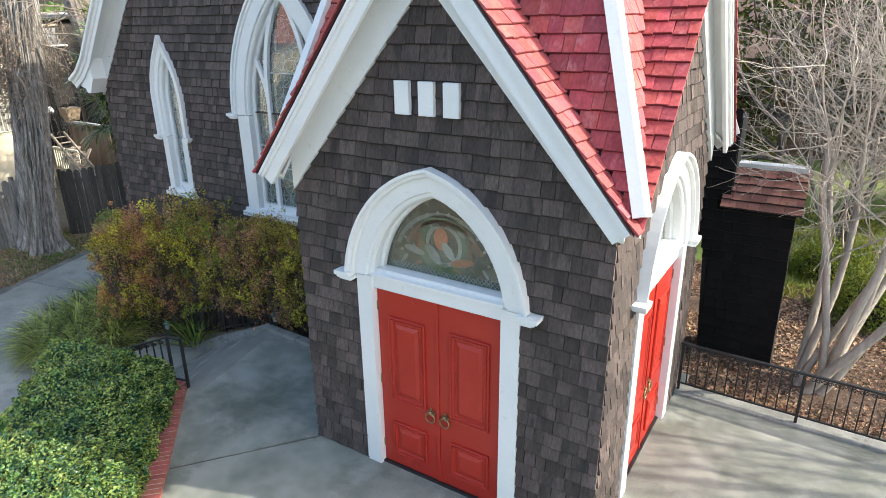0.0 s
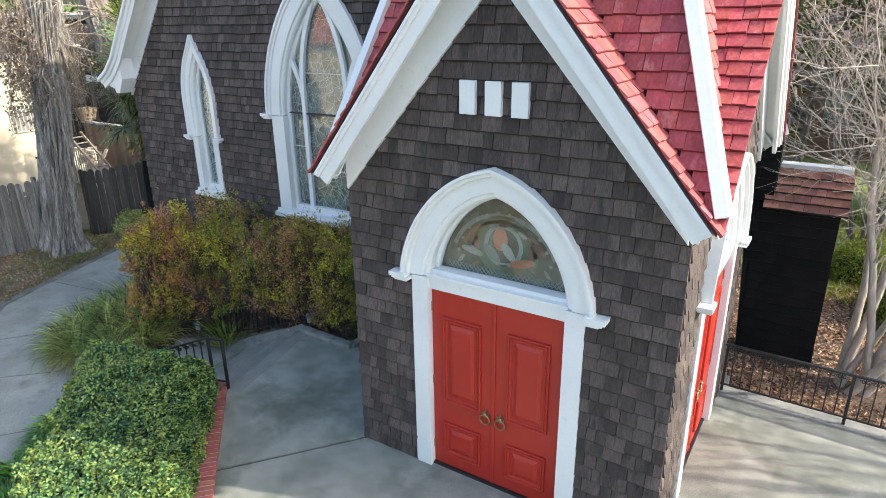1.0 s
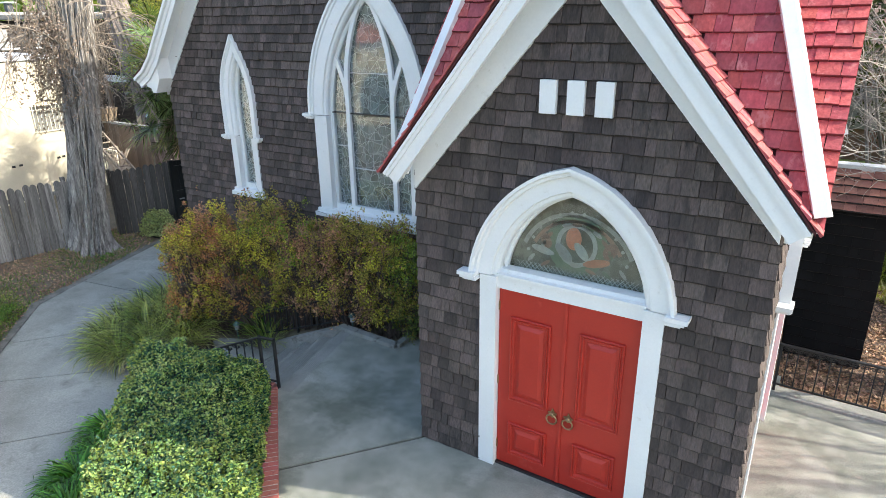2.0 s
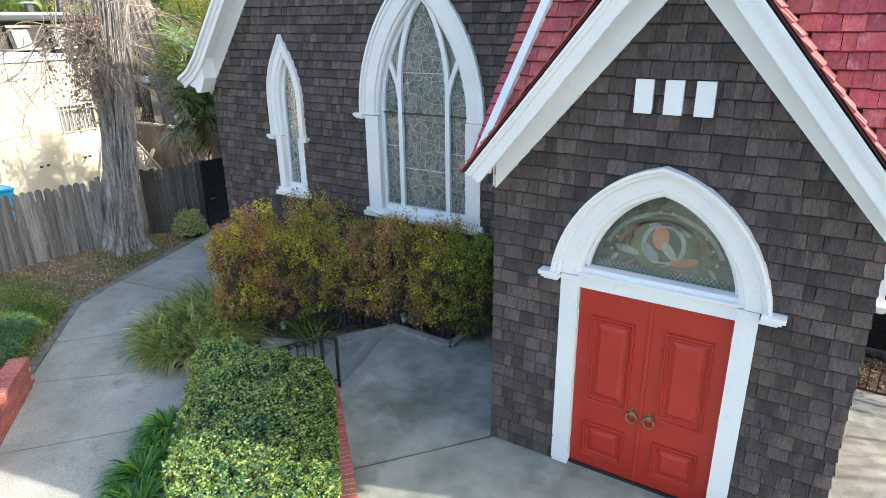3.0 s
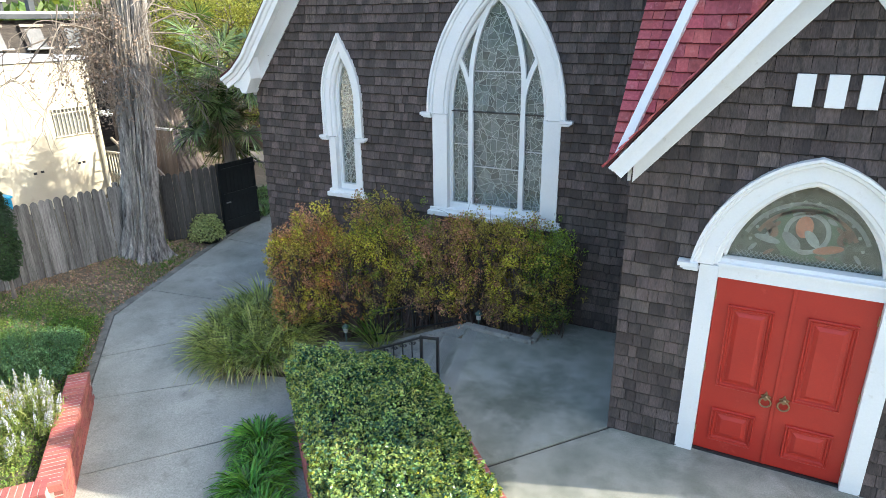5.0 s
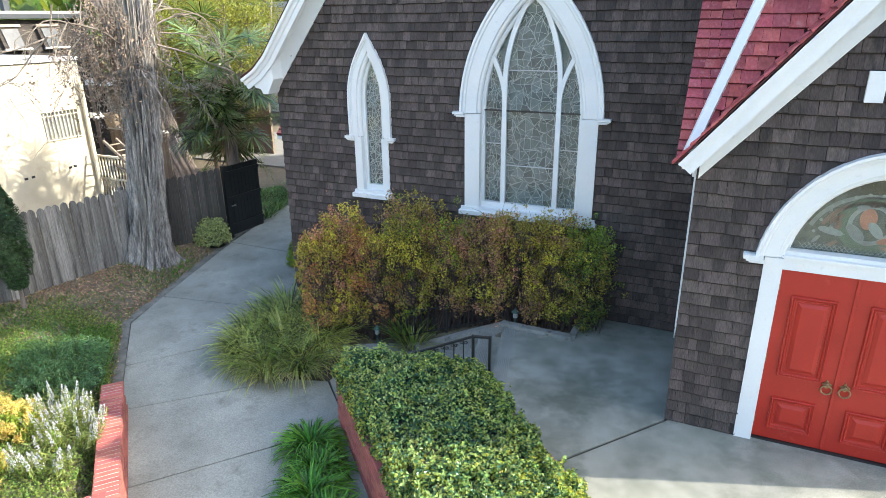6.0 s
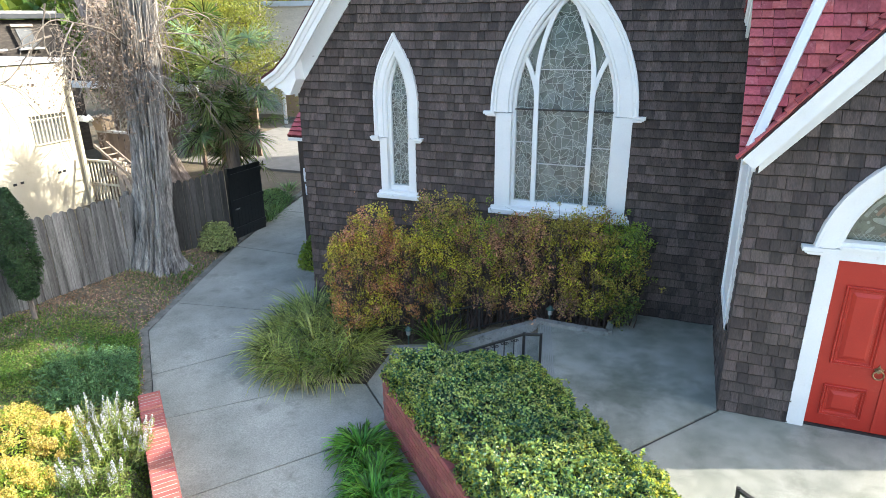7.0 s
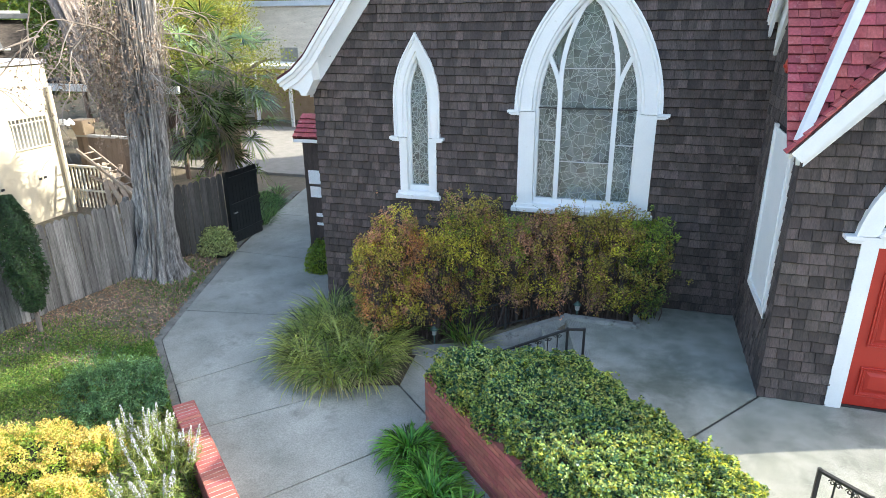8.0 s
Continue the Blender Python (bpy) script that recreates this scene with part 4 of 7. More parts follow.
# the slab is poured in fields with a dark joint between them
field_a = [(-6.80, 4.20), (-5.64, 3.09), (-4.615, 4.39), (-4.615, 6.8), (-6.15, 6.8), (-6.15, 5.93), (-7.22, 5.95)]
field_b = [(-5.61, 3.06), (-4.72, 2.22), (-5.33, 0.4), (-5.33, -8), (1.6, -8), (1.6, 7.42), (-1.2, 7.50), (-1.2, 8.0), (-4.60, 8.0), (-4.585, 4.37)]
field_c = [(1.612, -8), (14, -8), (14, 7.25), (1.612, 7.42)]
for f in (field_a, field_b, field_c):
    part("slab", prism(f, -0.30, 0.0), M_CONCRETE, terrace)
part("joint_bed", prism([(-5.7, 3.1), (-4.6, 4.5), (-4.5, 4.4), (-5.5, 3.0)], -0.3, -0.02), M_JOINT, terrace)

# path slabs below
path = thing("path", (-12, 4, -0.72), "grey concrete path with dark joints", "path", kind="structure")
P = dict(Cl=(-10.55, 1.45), Cr=(-9.0, 3.22), Bl=(-11.965, 2.575), Br=(-10.32, 4.08), Al=(-12.925, 3.49), Ar=(-11.52, 5.16), Fl=(-14.45, 5.72), Fr=(-11.95, 6.12), v1=(-9.55, 4.42), v2=(-8.80, 3.72))
slabs = [
    [(-9.3, -8.0), (-5.36, -8.0), (-5.36, 0.4), P["v2"], P["Cr"], P["Cl"]],
    [P["Cl"], P["Cr"], P["v2"], P["v1"], (-10.05, 4.28), P["Br"], P["Bl"]],
    [P["v2"], (-8.5, 3.9), (-8.5, 6.0), (-9.6, 5.45), P["v1"]],
    [P["Bl"], P["Br"], (-10.9, 4.62), P["Ar"], P["Al"]],
    [P["Al"], P["Ar"], P["Fr"], P["Fl"], (-14.1, 4.62)],
    [P["Fl"], P["Fr"], (-12.0, 7.3), (-12.0, 8.7), (-15.33, 8.7)],
    [(-15.33, 8.7), (-12.0, 8.7), (-12.6, 11.5), (-15.9, 11.5)],
    [(-15.9, 11.5), (-12.6, 11.5), (-13.4, 16.0), (-16.7, 16.0)],
]
for s in slabs:
    c = np.mean(np.array(s), axis=0)
    q = [tuple(np.array(p) + (c - np.array(p)) / np.linalg.norm(c - np.array(p)) * 0.017) for p in s]
    bm = prism(q, -0.14, 0.0)
    for v in bm.verts:
        v.co.z += path_z(v.co.x, v.co.y)
    part("slab", bm, M_PATH, path)
bm = prism([(-9.2, -0.7), (-5, -0.7), (-5, 0.4), (-8.4, 3.8), (-8.4, 6.1), (-9.7, 5.5), (-11.9, 6.8), (-11.9, 8.7), (-13.2, 16.1), (-16.8, 16.1), (-15.45, 9.1), (-14.2, 4.62)], -0.2, -0.05)
for v in bm.verts:
    v.co.z += path_z(v.co.x, v.co.y)
part("joint_bed", bm, M_JOINT, path)

M_RIB = surface("pale_nosing", (0.20, 0.20, 0.19), (0.27, 0.27, 0.26), rough=0.8)
bm = prism([(-9.55, 4.5), (-10.05, 4.32), (-10.30, 4.12), (-10.88, 4.66), (-11.48, 5.2), (-11.9, 6.12), (-11.98, 7.28), (-11.8, 6.9), (-11.8, 5.5), (-9.6, 5.6)], -0.2, -0.012)
for v in bm.verts:
    v.co.z += path_z(v.co.x, v.co.y)
setting("grass_bed", bm, M_SOIL, "dark leaf-strewn soil under the grass clumps", "ground")
# steps from the terrace down to the path
steps = thing("steps", (-8, 4.9, -0.72), "grey concrete garden steps", "steps", kind="structure")
S_A, S_B = Vector((-6.80, 4.20)), Vector((-7.22, 5.95))
down = Vector((-(S_B - S_A).y, (S_B - S_A).x)).normalized()
if down.x > 0:
    down = -down
for k in range(4):
    a, b = S_A + down * 0.36 * k, S_B + down * 0.36 * k
    c, d = b + down * 0.37, a + down * 0.37
    z = -0.175 * (k + 1) + 0.0
    bm = prism([a, b, c, d], z - 0.3, z)
    part("step", bm, M_CONCRETE, steps)
# ribbed nosings along the edges of the terrace and the treads
for k in range(4):
    z = -0.175 * k
    for j in range(7):
        a, b = S_A + down * (0.36 * k - 0.03 - 0.026 * j), S_B + down * (0.36 * k - 0.03 - 0.026 * j)
        w = down * -0.012
        part("nosing_rib", prism([a, b, b + w, a + w], z - 0.004, z + 0.004), M_RIB, steps)
# stringer beside the steps and kerb round the shrub bed
bm = bmesh.new()
for p, q, w in (((-6.12, 6.8), (-6.12, 5.93), 0.10), ((-6.12, 5.93), (-7.25, 5.97), 0.12)):
    d = (Vector(q) - Vector(p)).normalized()
    n = Vector((-d.y, d.x)) * w * 0.5
    vs = [bm.verts.new((*(Vector(c) + e * n), z)) for z in (-0.2, 0.06) for c, e in ((p, 1), (q, 1), (q, -1), (p, -1))]
    for f in ((0, 1, 2, 3), (4, 7, 6, 5), (0, 4, 5, 1), (1, 5, 6, 2), (2, 6, 7, 3), (3, 7, 4, 0)):
        bm.faces.new([vs[i] for i in f])
setting("bed_kerb", bm, M_KERB, "worn pale concrete kerb of the shrub bed", "kerb")
bm = bmesh.new()
run = [(-7.22, 5.97, 0.05), (-7.9, 5.86, -0.22), (-8.6, 5.74, -0.52), (-9.05, 5.66, -0.60), (-9.65, 5.40, -0.61)]
rows = []
for x, y, z in run:
    rows.append([bm.verts.new((x + a * 0.02, y + a, z + e)) for a, e in ((-0.075, 0), (0.075, 0), (0.075, -0.45), (-0.075, -0.45))])
for a, b in zip(rows, rows[1:]):
    for i in range(4):
        bm.faces.new((a[i], a[(i + 1) % 4], b[(i + 1) % 4], b[i]))
setting("stringer", bm, M_KERB, "worn pale concrete stringer beside the steps", "kerb")

# kerb along the lawn
bm = bmesh.new()
rows = []
for (x0, y0), (x1, y1) in zip(KERB[2:6], KERB[3:7]):
    n = max(int(math.hypot(x1 - x0, y1 - y0) / 0.3), 1)
    d = Vector((x1 - x0, y1 - y0)).normalized()
    nn = Vector((-d.y, d.x))
    for k in range(n):
        x, y = x0 + (x1 - x0) * k / n, y0 + (y1 - y0) * k / n
        z = path_z(x, y)
        w = 0.17 + 0.015 * noise.noise((x * 2, y * 2, 3))
        rows.append([bm.verts.new((x + nn.x * a, y + nn.y * a, z + e + 0.008 * noise.noise((x * 3, y * 3, a)))) for a, e in ((0.0, -0.1), (0.0, 0.006), (w, 0.022), (w + 0.02, -0.1))])
for a, b in zip(rows, rows[1:]):
    for i in range(3):
        bm.faces.new((a[i], a[i + 1], b[i + 1], b[i]))
setting("lawn_kerb", bm, M_LAWNKERB, "thin mossy concrete edging of the lawn", "kerb")

# kerb under the right-hand railing
bm = boxed(-1.30, 9.0, 7.42, 7.66, -0.3, 0.035, 0.012)
setting("terrace_kerb", bm, M_KERB, "worn concrete kerb under the railing", "kerb")


# ---- brick walls ----


def brick_unit(sx, sy, sz):
    bm = boxed(-sx / 2, sx / 2, -sy / 2, sy / 2, -sz / 2, sz / 2)
    bmesh.ops.bevel(bm, geom=list(bm.edges), offset=0.004, segments=1, affect="EDGES")
    return mesh_of("brick", bm, M_BRICK)


ROWLOCK, STRETCHER, WALLCAP = brick_unit(0.066, 0.21, 0.095), brick_unit(0.205, 0.095, 0.062), brick_unit(0.066, 0.285, 0.095)


def brick_line(parent, a, b, z, me, step, off=0.0, shift=0.0, limit=None):
    """Bricks in a row from a to b, their middles at height z, off to the left of the line."""
    a, b = Vector(a), Vector(b)
    d = (b - a).normalized()
    n = Vector((-d.y, d.x))
    length = (b - a).length
    ang = math.atan2(d.y, d.x)
    s = shift
    while s + step * 0.5 <= length:
        p = a + d * (s + step / 2) + n * off
        m = Matrix.Translation((p.x, p.y, z + rng.normal(0, 0.0015))) @ Matrix.Rotation(ang + rng.normal(0, 0.01), 4, "Z")
        part("brick", me, M_BRICK, parent, m=m)
        s += step


def core(parent, a, b, w, z0, z1, mat=M_MORTAR):
    a, b = Vector(a), Vector(b)
    d = (b - a).normalized()
    n = Vector((-d.y, d.x)) * w / 2
    part("mortar", prism([a - n, b - n, b + n, a + n], z0, z1), mat, parent, "grey mortar between bricks")


lowwall = thing("garden_wall", (-11.4, 2.0, -0.75), "low red brick garden wall with upright cap bricks", "wall", kind="structure")
W0, W1 = (-11.97, 2.57), (-10.02, 0.89)
core(lowwall, W0, W1, 0.25, -0.95, -0.283)
brick_line(lowwall, W0, W1, -0.325, WALLCAP, 0.0765)
core(lowwall, W1, (-10.75, 0.05), 0.25, -0.95, -0.283)
brick_line(lowwall, W1, (-10.75, 0.05), -0.325, WALLCAP, 0.0765)
for k in range(6):
    brick_line(lowwall, W0, W1, -0.41 - 0.072 * k, STRETCHER, 0.215, 0.086, 0.1 * (k % 2))
    brick_line(lowwall, W0, W1, -0.41 - 0.072 * k, STRETCHER, 0.215, -0.086, 0.1 * (k % 2))

planter = thing("planter", (-7, 3, -0.8), "red brick planter beside the path", "planter", kind="structure")
PB, PC, PA, PD = (-8.80, 3.72), (-5.35, 0.35), (-6.83, 4.16), (-4.70, 2.22)
core(planter, PB, PC, 0.176, -0.95, 0.045, M_REDMORTAR)
core(planter, PB, PA, 0.176, -0.95, 0.045, M_REDMORTAR)
for k in range(12):
    brick_line(planter, PB, PC, 0.025 - 0.072 * k, STRETCHER, 0.215, -0.048, 0.1 * (k % 2))
    if k < 1:
        brick_line(planter, PB, PC, 0.025, STRETCHER, 0.215, 0.052, 0.05)
        brick_line(planter, PB, PA, 0.025, STRETCHER, 0.215, 0.048, 0.05)
        brick_line(planter, PB, PA, 0.025, STRETCHER, 0.215, -0.052, 0.0)
core(planter, (-6.88, 4.13), (-4.76, 2.13), 0.196, -0.3, 0.037)
brick_line(planter, (-6.88, 4.13), (-4.76, 2.13), -0.005, ROWLOCK, 0.0765)
part("soil", prism([(-8.7, 3.68), (-6.85, 4.1), (-4.75, 2.15), (-5.3, 0.45)], -0.5, -0.06), M_SOIL, planter, "dark soil")
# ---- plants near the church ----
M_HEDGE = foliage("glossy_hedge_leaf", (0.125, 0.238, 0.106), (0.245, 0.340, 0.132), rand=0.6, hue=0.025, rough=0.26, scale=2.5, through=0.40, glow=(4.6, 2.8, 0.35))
# darker hedge leaf, toned to stand for shade between the leaves
M_DARKHEDGE = foliage("shade_dark_hedge_leaf", (0.024, 0.080, 0.058), (0.056, 0.130, 0.084), rand=0.65, hue=0.03, rough=0.22, scale=2.5, through=0.34, glow=(6.0, 3.4, 0.6))
# near-black fill behind leaves; the shade of the gaps is its colour
M_CORE = surface("dark_shade_fill", (0.018, 0.020, 0.010), (0.03, 0.028, 0.018), rough=0.95)


def smooth_noise(p, s, k=0.0):
    return np.array([noise.noise((x * s, y * s, z * s + k)) for x, y, z in p])


def hedge():
    r = np.random.default_rng(21)
    O0, O1, I0, I1 = (np.array(v) for v in ((-8.83, 3.61), (-5.32, 0.35), (-6.93, 4.14), (-4.84, 1.97)))
    ob = thing("hedge", (-6.6, 2.8, -0.06), "dense clipped hedge with small glossy green leaves in the planter", "hedge")

    def place(s, w, h):
        xy = (1 - w)[:, None] * (O0 + s[:, None] * (O1 - O0)) + w[:, None] * (I0 + s[:, None] * (I1 - I0))
        return np.concatenate((xy, h[:, None]), 1)
    n = 420000
    s, w, h = r.uniform(-0.02, 1.0, n), r.uniform(-0.04, 1.05, n), r.uniform(-0.02, 1.12, n)
    a, b, e = np.abs(2 * w - 1), np.clip(h, 0, 2), np.clip(np.abs(2 * s - 1), 0, 1.2)
    p = place(s, w, h * (0.50 + 0.03 * np.sin(s * 9) + 0.02 * np.sin(s * 23 + w * 9)))
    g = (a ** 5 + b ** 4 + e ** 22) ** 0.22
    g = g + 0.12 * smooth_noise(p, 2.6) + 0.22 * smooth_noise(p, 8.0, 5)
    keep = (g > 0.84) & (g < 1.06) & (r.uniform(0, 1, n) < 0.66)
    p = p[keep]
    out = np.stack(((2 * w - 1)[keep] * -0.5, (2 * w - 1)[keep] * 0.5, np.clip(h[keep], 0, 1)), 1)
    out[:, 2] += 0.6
    # tone by depth: gap shade and outer glints are painted as leaf colour
    pale_leaf = (g[keep] > 0.95) & (r.uniform(0, 1, len(p)) < 0.66)
    for sel, mat, words in ((pale_leaf, M_HEDGE, "pale outer leaves, glints put into their colour"), (~pale_leaf, M_DARKHEDGE, "dark glossy leaves, gap shade put into their colour")):
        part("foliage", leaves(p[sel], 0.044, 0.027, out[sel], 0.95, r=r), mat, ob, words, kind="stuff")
    # solid core under the leaf shell, coloured as inner shade
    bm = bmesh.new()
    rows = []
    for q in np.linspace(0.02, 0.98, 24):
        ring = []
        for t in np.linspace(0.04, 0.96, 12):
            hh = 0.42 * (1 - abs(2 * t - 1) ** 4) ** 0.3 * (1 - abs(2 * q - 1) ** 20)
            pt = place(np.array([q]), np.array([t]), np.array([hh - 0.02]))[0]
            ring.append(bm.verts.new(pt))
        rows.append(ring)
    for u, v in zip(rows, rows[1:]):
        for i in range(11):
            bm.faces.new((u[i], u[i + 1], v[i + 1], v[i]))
    part("inner_core", bm, M_CORE, ob, "solid dark core standing for shade inside", kind="stuff")


hedge()


M_DARKTWIG = surface("dark_twig", (0.060, 0.043, 0.037), (0.115, 0.084, 0.072), rough=0.9, rand=0.4)


def shrub(x, y, z, rx, ry, h, leaf_mats, seed, count=9000, size=0.036, low=0.28, label="loose autumn shrub with small leaves before the shingled wall", group="shrubs before the nave wall", twig=M_DARKTWIG):
    """A twiggy shrub: stems that fork out from the ground, and small leaves in ragged tufts about their ends."""
    r = np.random.default_rng(seed)
    ob = thing("shrub", (x, y, z), label, "shrub", group)
    t = Tubes(4)
    tufts = []
    for k in range(112):
        a, q = r.uniform(0, 2 * np.pi), math.sqrt(r.uniform(0.25, 1))
        f = low + (0.97 - low) * r.uniform(0, 1) ** 0.95 if k % 6 else r.uniform(0.85, 1.06)
        wide = 1.0 - 0.35 * max(f - 0.7, 0) / 0.3 * r.uniform(0.2, 1)
        top = np.array((x + rx * q * wide * math.cos(a), y + ry * q * wide * math.sin(a), z + h * f))
        base = np.array((x + rx * 0.5 * r.normal(0, 0.6), y + ry * 0.3 * r.normal(0, 0.6), z - 0.05))
        mid = (base + top) / 2 + r.normal(0, 0.05, 3) + np.array((0, 0, 0.06 * h))
        t.add([base, (base + mid) / 2 + r.normal(0, 0.02, 3), mid, (mid + top) / 2 + r.normal(0, 0.03, 3), top], [0.010, 0.008, 0.006, 0.004, 0.002])
        c = top[0] * 1.35 + top[2] * 0.9
        kind = int((noise.noise((c * 1.1, top[2] * 1.3 + 3.0 * seed, 4.0)) * 0.9 + 0.5 + r.normal(0, 0.16)) * len(leaf_mats))
        tufts.append((top, r.uniform(0.06, 0.14), min(max(kind, 0), len(leaf_mats) - 1)))
        for j in range(6):
            s = mid + (top - mid) * r.uniform(0.2, 1.0)
            e = s + r.normal(0, 0.13, 3) + np.array((0, 0, 0.10))
            t.add([s, (s + e) / 2 + r.normal(0, 0.02, 3), e], [0.004, 0.003, 0.0012])
            if j < 2:
                tufts.append((e, r.uniform(0.03, 0.07), tufts[-1][2]))
    part("stem", t.data(), twig, ob, "thin brown twigs", kind="stuff")
    size3 = np.array([q for _, q, _ in tufts]) ** 2
    pick = r.choice(len(tufts), count, p=size3 / size3.sum())
    c, rad = np.array([tufts[i][0] for i in pick]), np.array([tufts[i][1] for i in pick])
    d = unit(r.normal(size=(count, 3))) * (r.uniform(0.2, 1.0, count) ** 0.5 * rad)[:, None]
    p = c + d * np.array((1.0, 1.0, 1.2)) * (1 + 0.7 * smooth_noise(c + d, 9.0, seed))[:, None] + r.normal(0, 0.010, (count, 3))
    p[:, 1] = np.minimum(p[:, 1], NY - 0.06)
    kinds = np.array([tufts[i][2] for i in pick])
    kinds = np.where(r.uniform(0, 1, count) < 0.16, r.integers(0, len(leaf_mats), count), kinds)
    for i, mat in enumerate(leaf_mats):
        if (kinds == i).any():
            part("foliage", leaves(p[kinds == i], size, size * 0.62, None, 1.0, r=r), mat, ob, "small leaves", kind="stuff")
    return ob


L_ORANGE = foliage("rust_leaf", (0.44, 0.205, 0.095), (0.56, 0.29, 0.13), rand=0.5)
L_OLIVE = foliage("olive_leaf", (0.255, 0.230, 0.058), (0.36, 0.315, 0.08), rand=0.6)
L_YELLOW = foliage("yellow_green_leaf", (0.43, 0.42, 0.060), (0.57, 0.54, 0.090), rand=0.55)
L_GREEN = foliage("fresh_leaf", (0.155, 0.245, 0.040), (0.25, 0.34, 0.055), rand=0.5)
L_BROWN = foliage("dull_purple_leaf", (0.26, 0.165, 0.120), (0.35, 0.22, 0.15), rand=0.5)
L_FRESH = foliage("shaded_green_leaf", (0.11, 0.17, 0.055), (0.16, 0.225, 0.07), rand=0.5)
L_PINK = foliage("rosy_brown_leaf", (0.40, 0.21, 0.145), (0.50, 0.29, 0.20), rand=0.5)
for x, y, z, rx, ry, h, mats, seed, low in (
        (-10.22, 5.52, -0.62, 0.44, 0.42, 2.05, (L_ORANGE, L_PINK, L_OLIVE, L_YELLOW, L_OLIVE), 1, 0.3),
        (-9.98, 5.80, -0.62, 0.46, 0.48, 2.30, (L_ORANGE, L_PINK, L_OLIVE, L_YELLOW, L_PINK), 2, 0.28),
        (-9.48, 5.92, -0.60, 0.48, 0.46, 2.12, (L_OLIVE, L_YELLOW, L_ORANGE, L_BROWN), 3, 0.25),
        (-8.92, 6.12, -0.50, 0.46, 0.44, 2.42, (L_YELLOW, L_OLIVE, L_GREEN, L_BROWN, L_OLIVE), 4, 0.25),
        (-8.30, 6.15, -0.36, 0.46, 0.44, 2.10, (L_GREEN, L_YELLOW, L_OLIVE, L_BROWN, L_PINK), 5, 0.25),
        (-7.70, 6.22, -0.18, 0.46, 0.42, 1.86, (L_BROWN, L_PINK, L_OLIVE, L_BROWN, L_YELLOW), 6, 0.25),
        (-7.08, 6.26, -0.06, 0.46, 0.42, 1.86, (L_BROWN, L_OLIVE, L_PINK, L_OLIVE, L_YELLOW), 7, 0.12),
        (-6.52, 6.30, -0.05, 0.42, 0.42, 1.92, (L_OLIVE, L_BROWN, L_YELLOW, L_OLIVE, L_GREEN), 8, 0.08),
        (-6.08, 6.38, -0.05, 0.34, 0.38, 1.78, (L_GREEN, L_FRESH, L_OLIVE, L_FRESH), 9, 0.3)):
    shrub(x, y, z, rx * 1.08, ry, h * 0.915, mats, seed, count=11500, size=0.040, low=0.22 if x < -7.4 else 0.10)

M_STRAP = foliage("strap_grass", (0.120, 0.185, 0.045), (0.36, 0.405, 0.135), rand=0.9, rough=0.30, scale=2.2)
M_STRAW = foliage("dry_strap_grass", (0.34, 0.31, 0.20), (0.50, 0.47, 0.34), rand=0.5)
M_LILY = foliage("bright_strap_leaf", (0.060, 0.190, 0.028), (0.135, 0.300, 0.045), rand=0.75, rough=0.35)


def clump(name, x, y, z, rad, length, width, count, mat, seed, label, category, group="", dry=None, droop=1.0, upright=0.75):
    r = np.random.default_rng(seed)
    ob = thing(name, (x, y, z), label, category, group)
    a, q = r.uniform(0, 2 * np.pi, count), np.sqrt(r.uniform(0, 1, count))
    roots = np.stack((x + rad * 0.55 * q * np.cos(a), y + rad * 0.55 * q * np.sin(a), np.full(count, z)), 1)
    lean = np.stack((np.cos(a) * q, np.sin(a) * q, np.zeros(count)), 1) * upright + r.normal(0, 0.2, (count, 3))
    part("blade", blades(roots, lean, length, width, droop, r=r), mat, ob, "long arching leaves", kind="stuff")
    if dry:
        k = count // 2
        part("dry_blade", blades(roots[:k], lean[:k] * 1.5, length * 0.8, width * 0.8, droop * 1.4, r=r), dry, ob, "dry pale leaves", kind="stuff")
    return ob


for i, (x, y, rad, le) in enumerate(((-11.30, 5.75, 0.34, 0.98), (-11.38, 5.25, 0.32, 0.92), (-11.28, 4.72, 0.32, 0.86), (-11.02, 4.30, 0.30, 0.72), (-10.58, 4.22, 0.30, 0.74), (-10.14, 4.50, 0.30, 0.80), (-10.62, 4.75, 0.32, 0.90), (-10.90, 5.20, 0.32, 0.94), (-10.10, 5.02, 0.30, 0.86), (-10.42, 5.32, 0.30, 0.90), (-10.80, 5.72, 0.32, 0.95))):
    clump("grass_clump", x, y, -0.72, rad, le, 0.023, 340, M_STRAP, 40 + i, "large arching clump of strap-leaved grass beside the path", "ornamental grass", "grass clumps beside the path", M_STRAW, 1.75, 0.62)
for i, (x, y, rad, le) in enumerate(((-8.86, 2.98, 0.34, 0.60), (-8.48, 2.62, 0.32, 0.56), (-8.30, 2.22, 0.36, 0.62), (-7.85, 1.88, 0.36, 0.6))):
    clump("strap_plant", x, y, -0.76, rad, le * 0.82, 0.025, 460, M_LILY, 60 + i, "bright green strap-leaved plant at the planter's foot", "plant", "strap plants at the planter", None, 2.5, 0.85)
clump("strap_plant", -9.05, 6.0, -0.62, 0.3, 0.6, 0.02, 90, M_LILY, 66, "green strap-leaved plant behind the steps", "plant", "", None, 1.0, 0.8)

for i, (x, y) in enumerate(((-11.25, 6.35), (-11.55, 6.0), (-10.95, 6.05))):
    clump("low_plant", x, y, -0.68, 0.35, 0.5, 0.03, 130, L_FRESH, 68 + i, "low grey-green plant behind the grass clumps", "plant", "low plants by the nave corner", None, 0.9, 0.7)
clump("strap_plant", -8.75, 5.72, -0.60, 0.3, 0.65, 0.022, 110, M_STRAP, 67, "green strap-leaved plant below the shrubs", "plant", "", None, 1.0, 0.8)

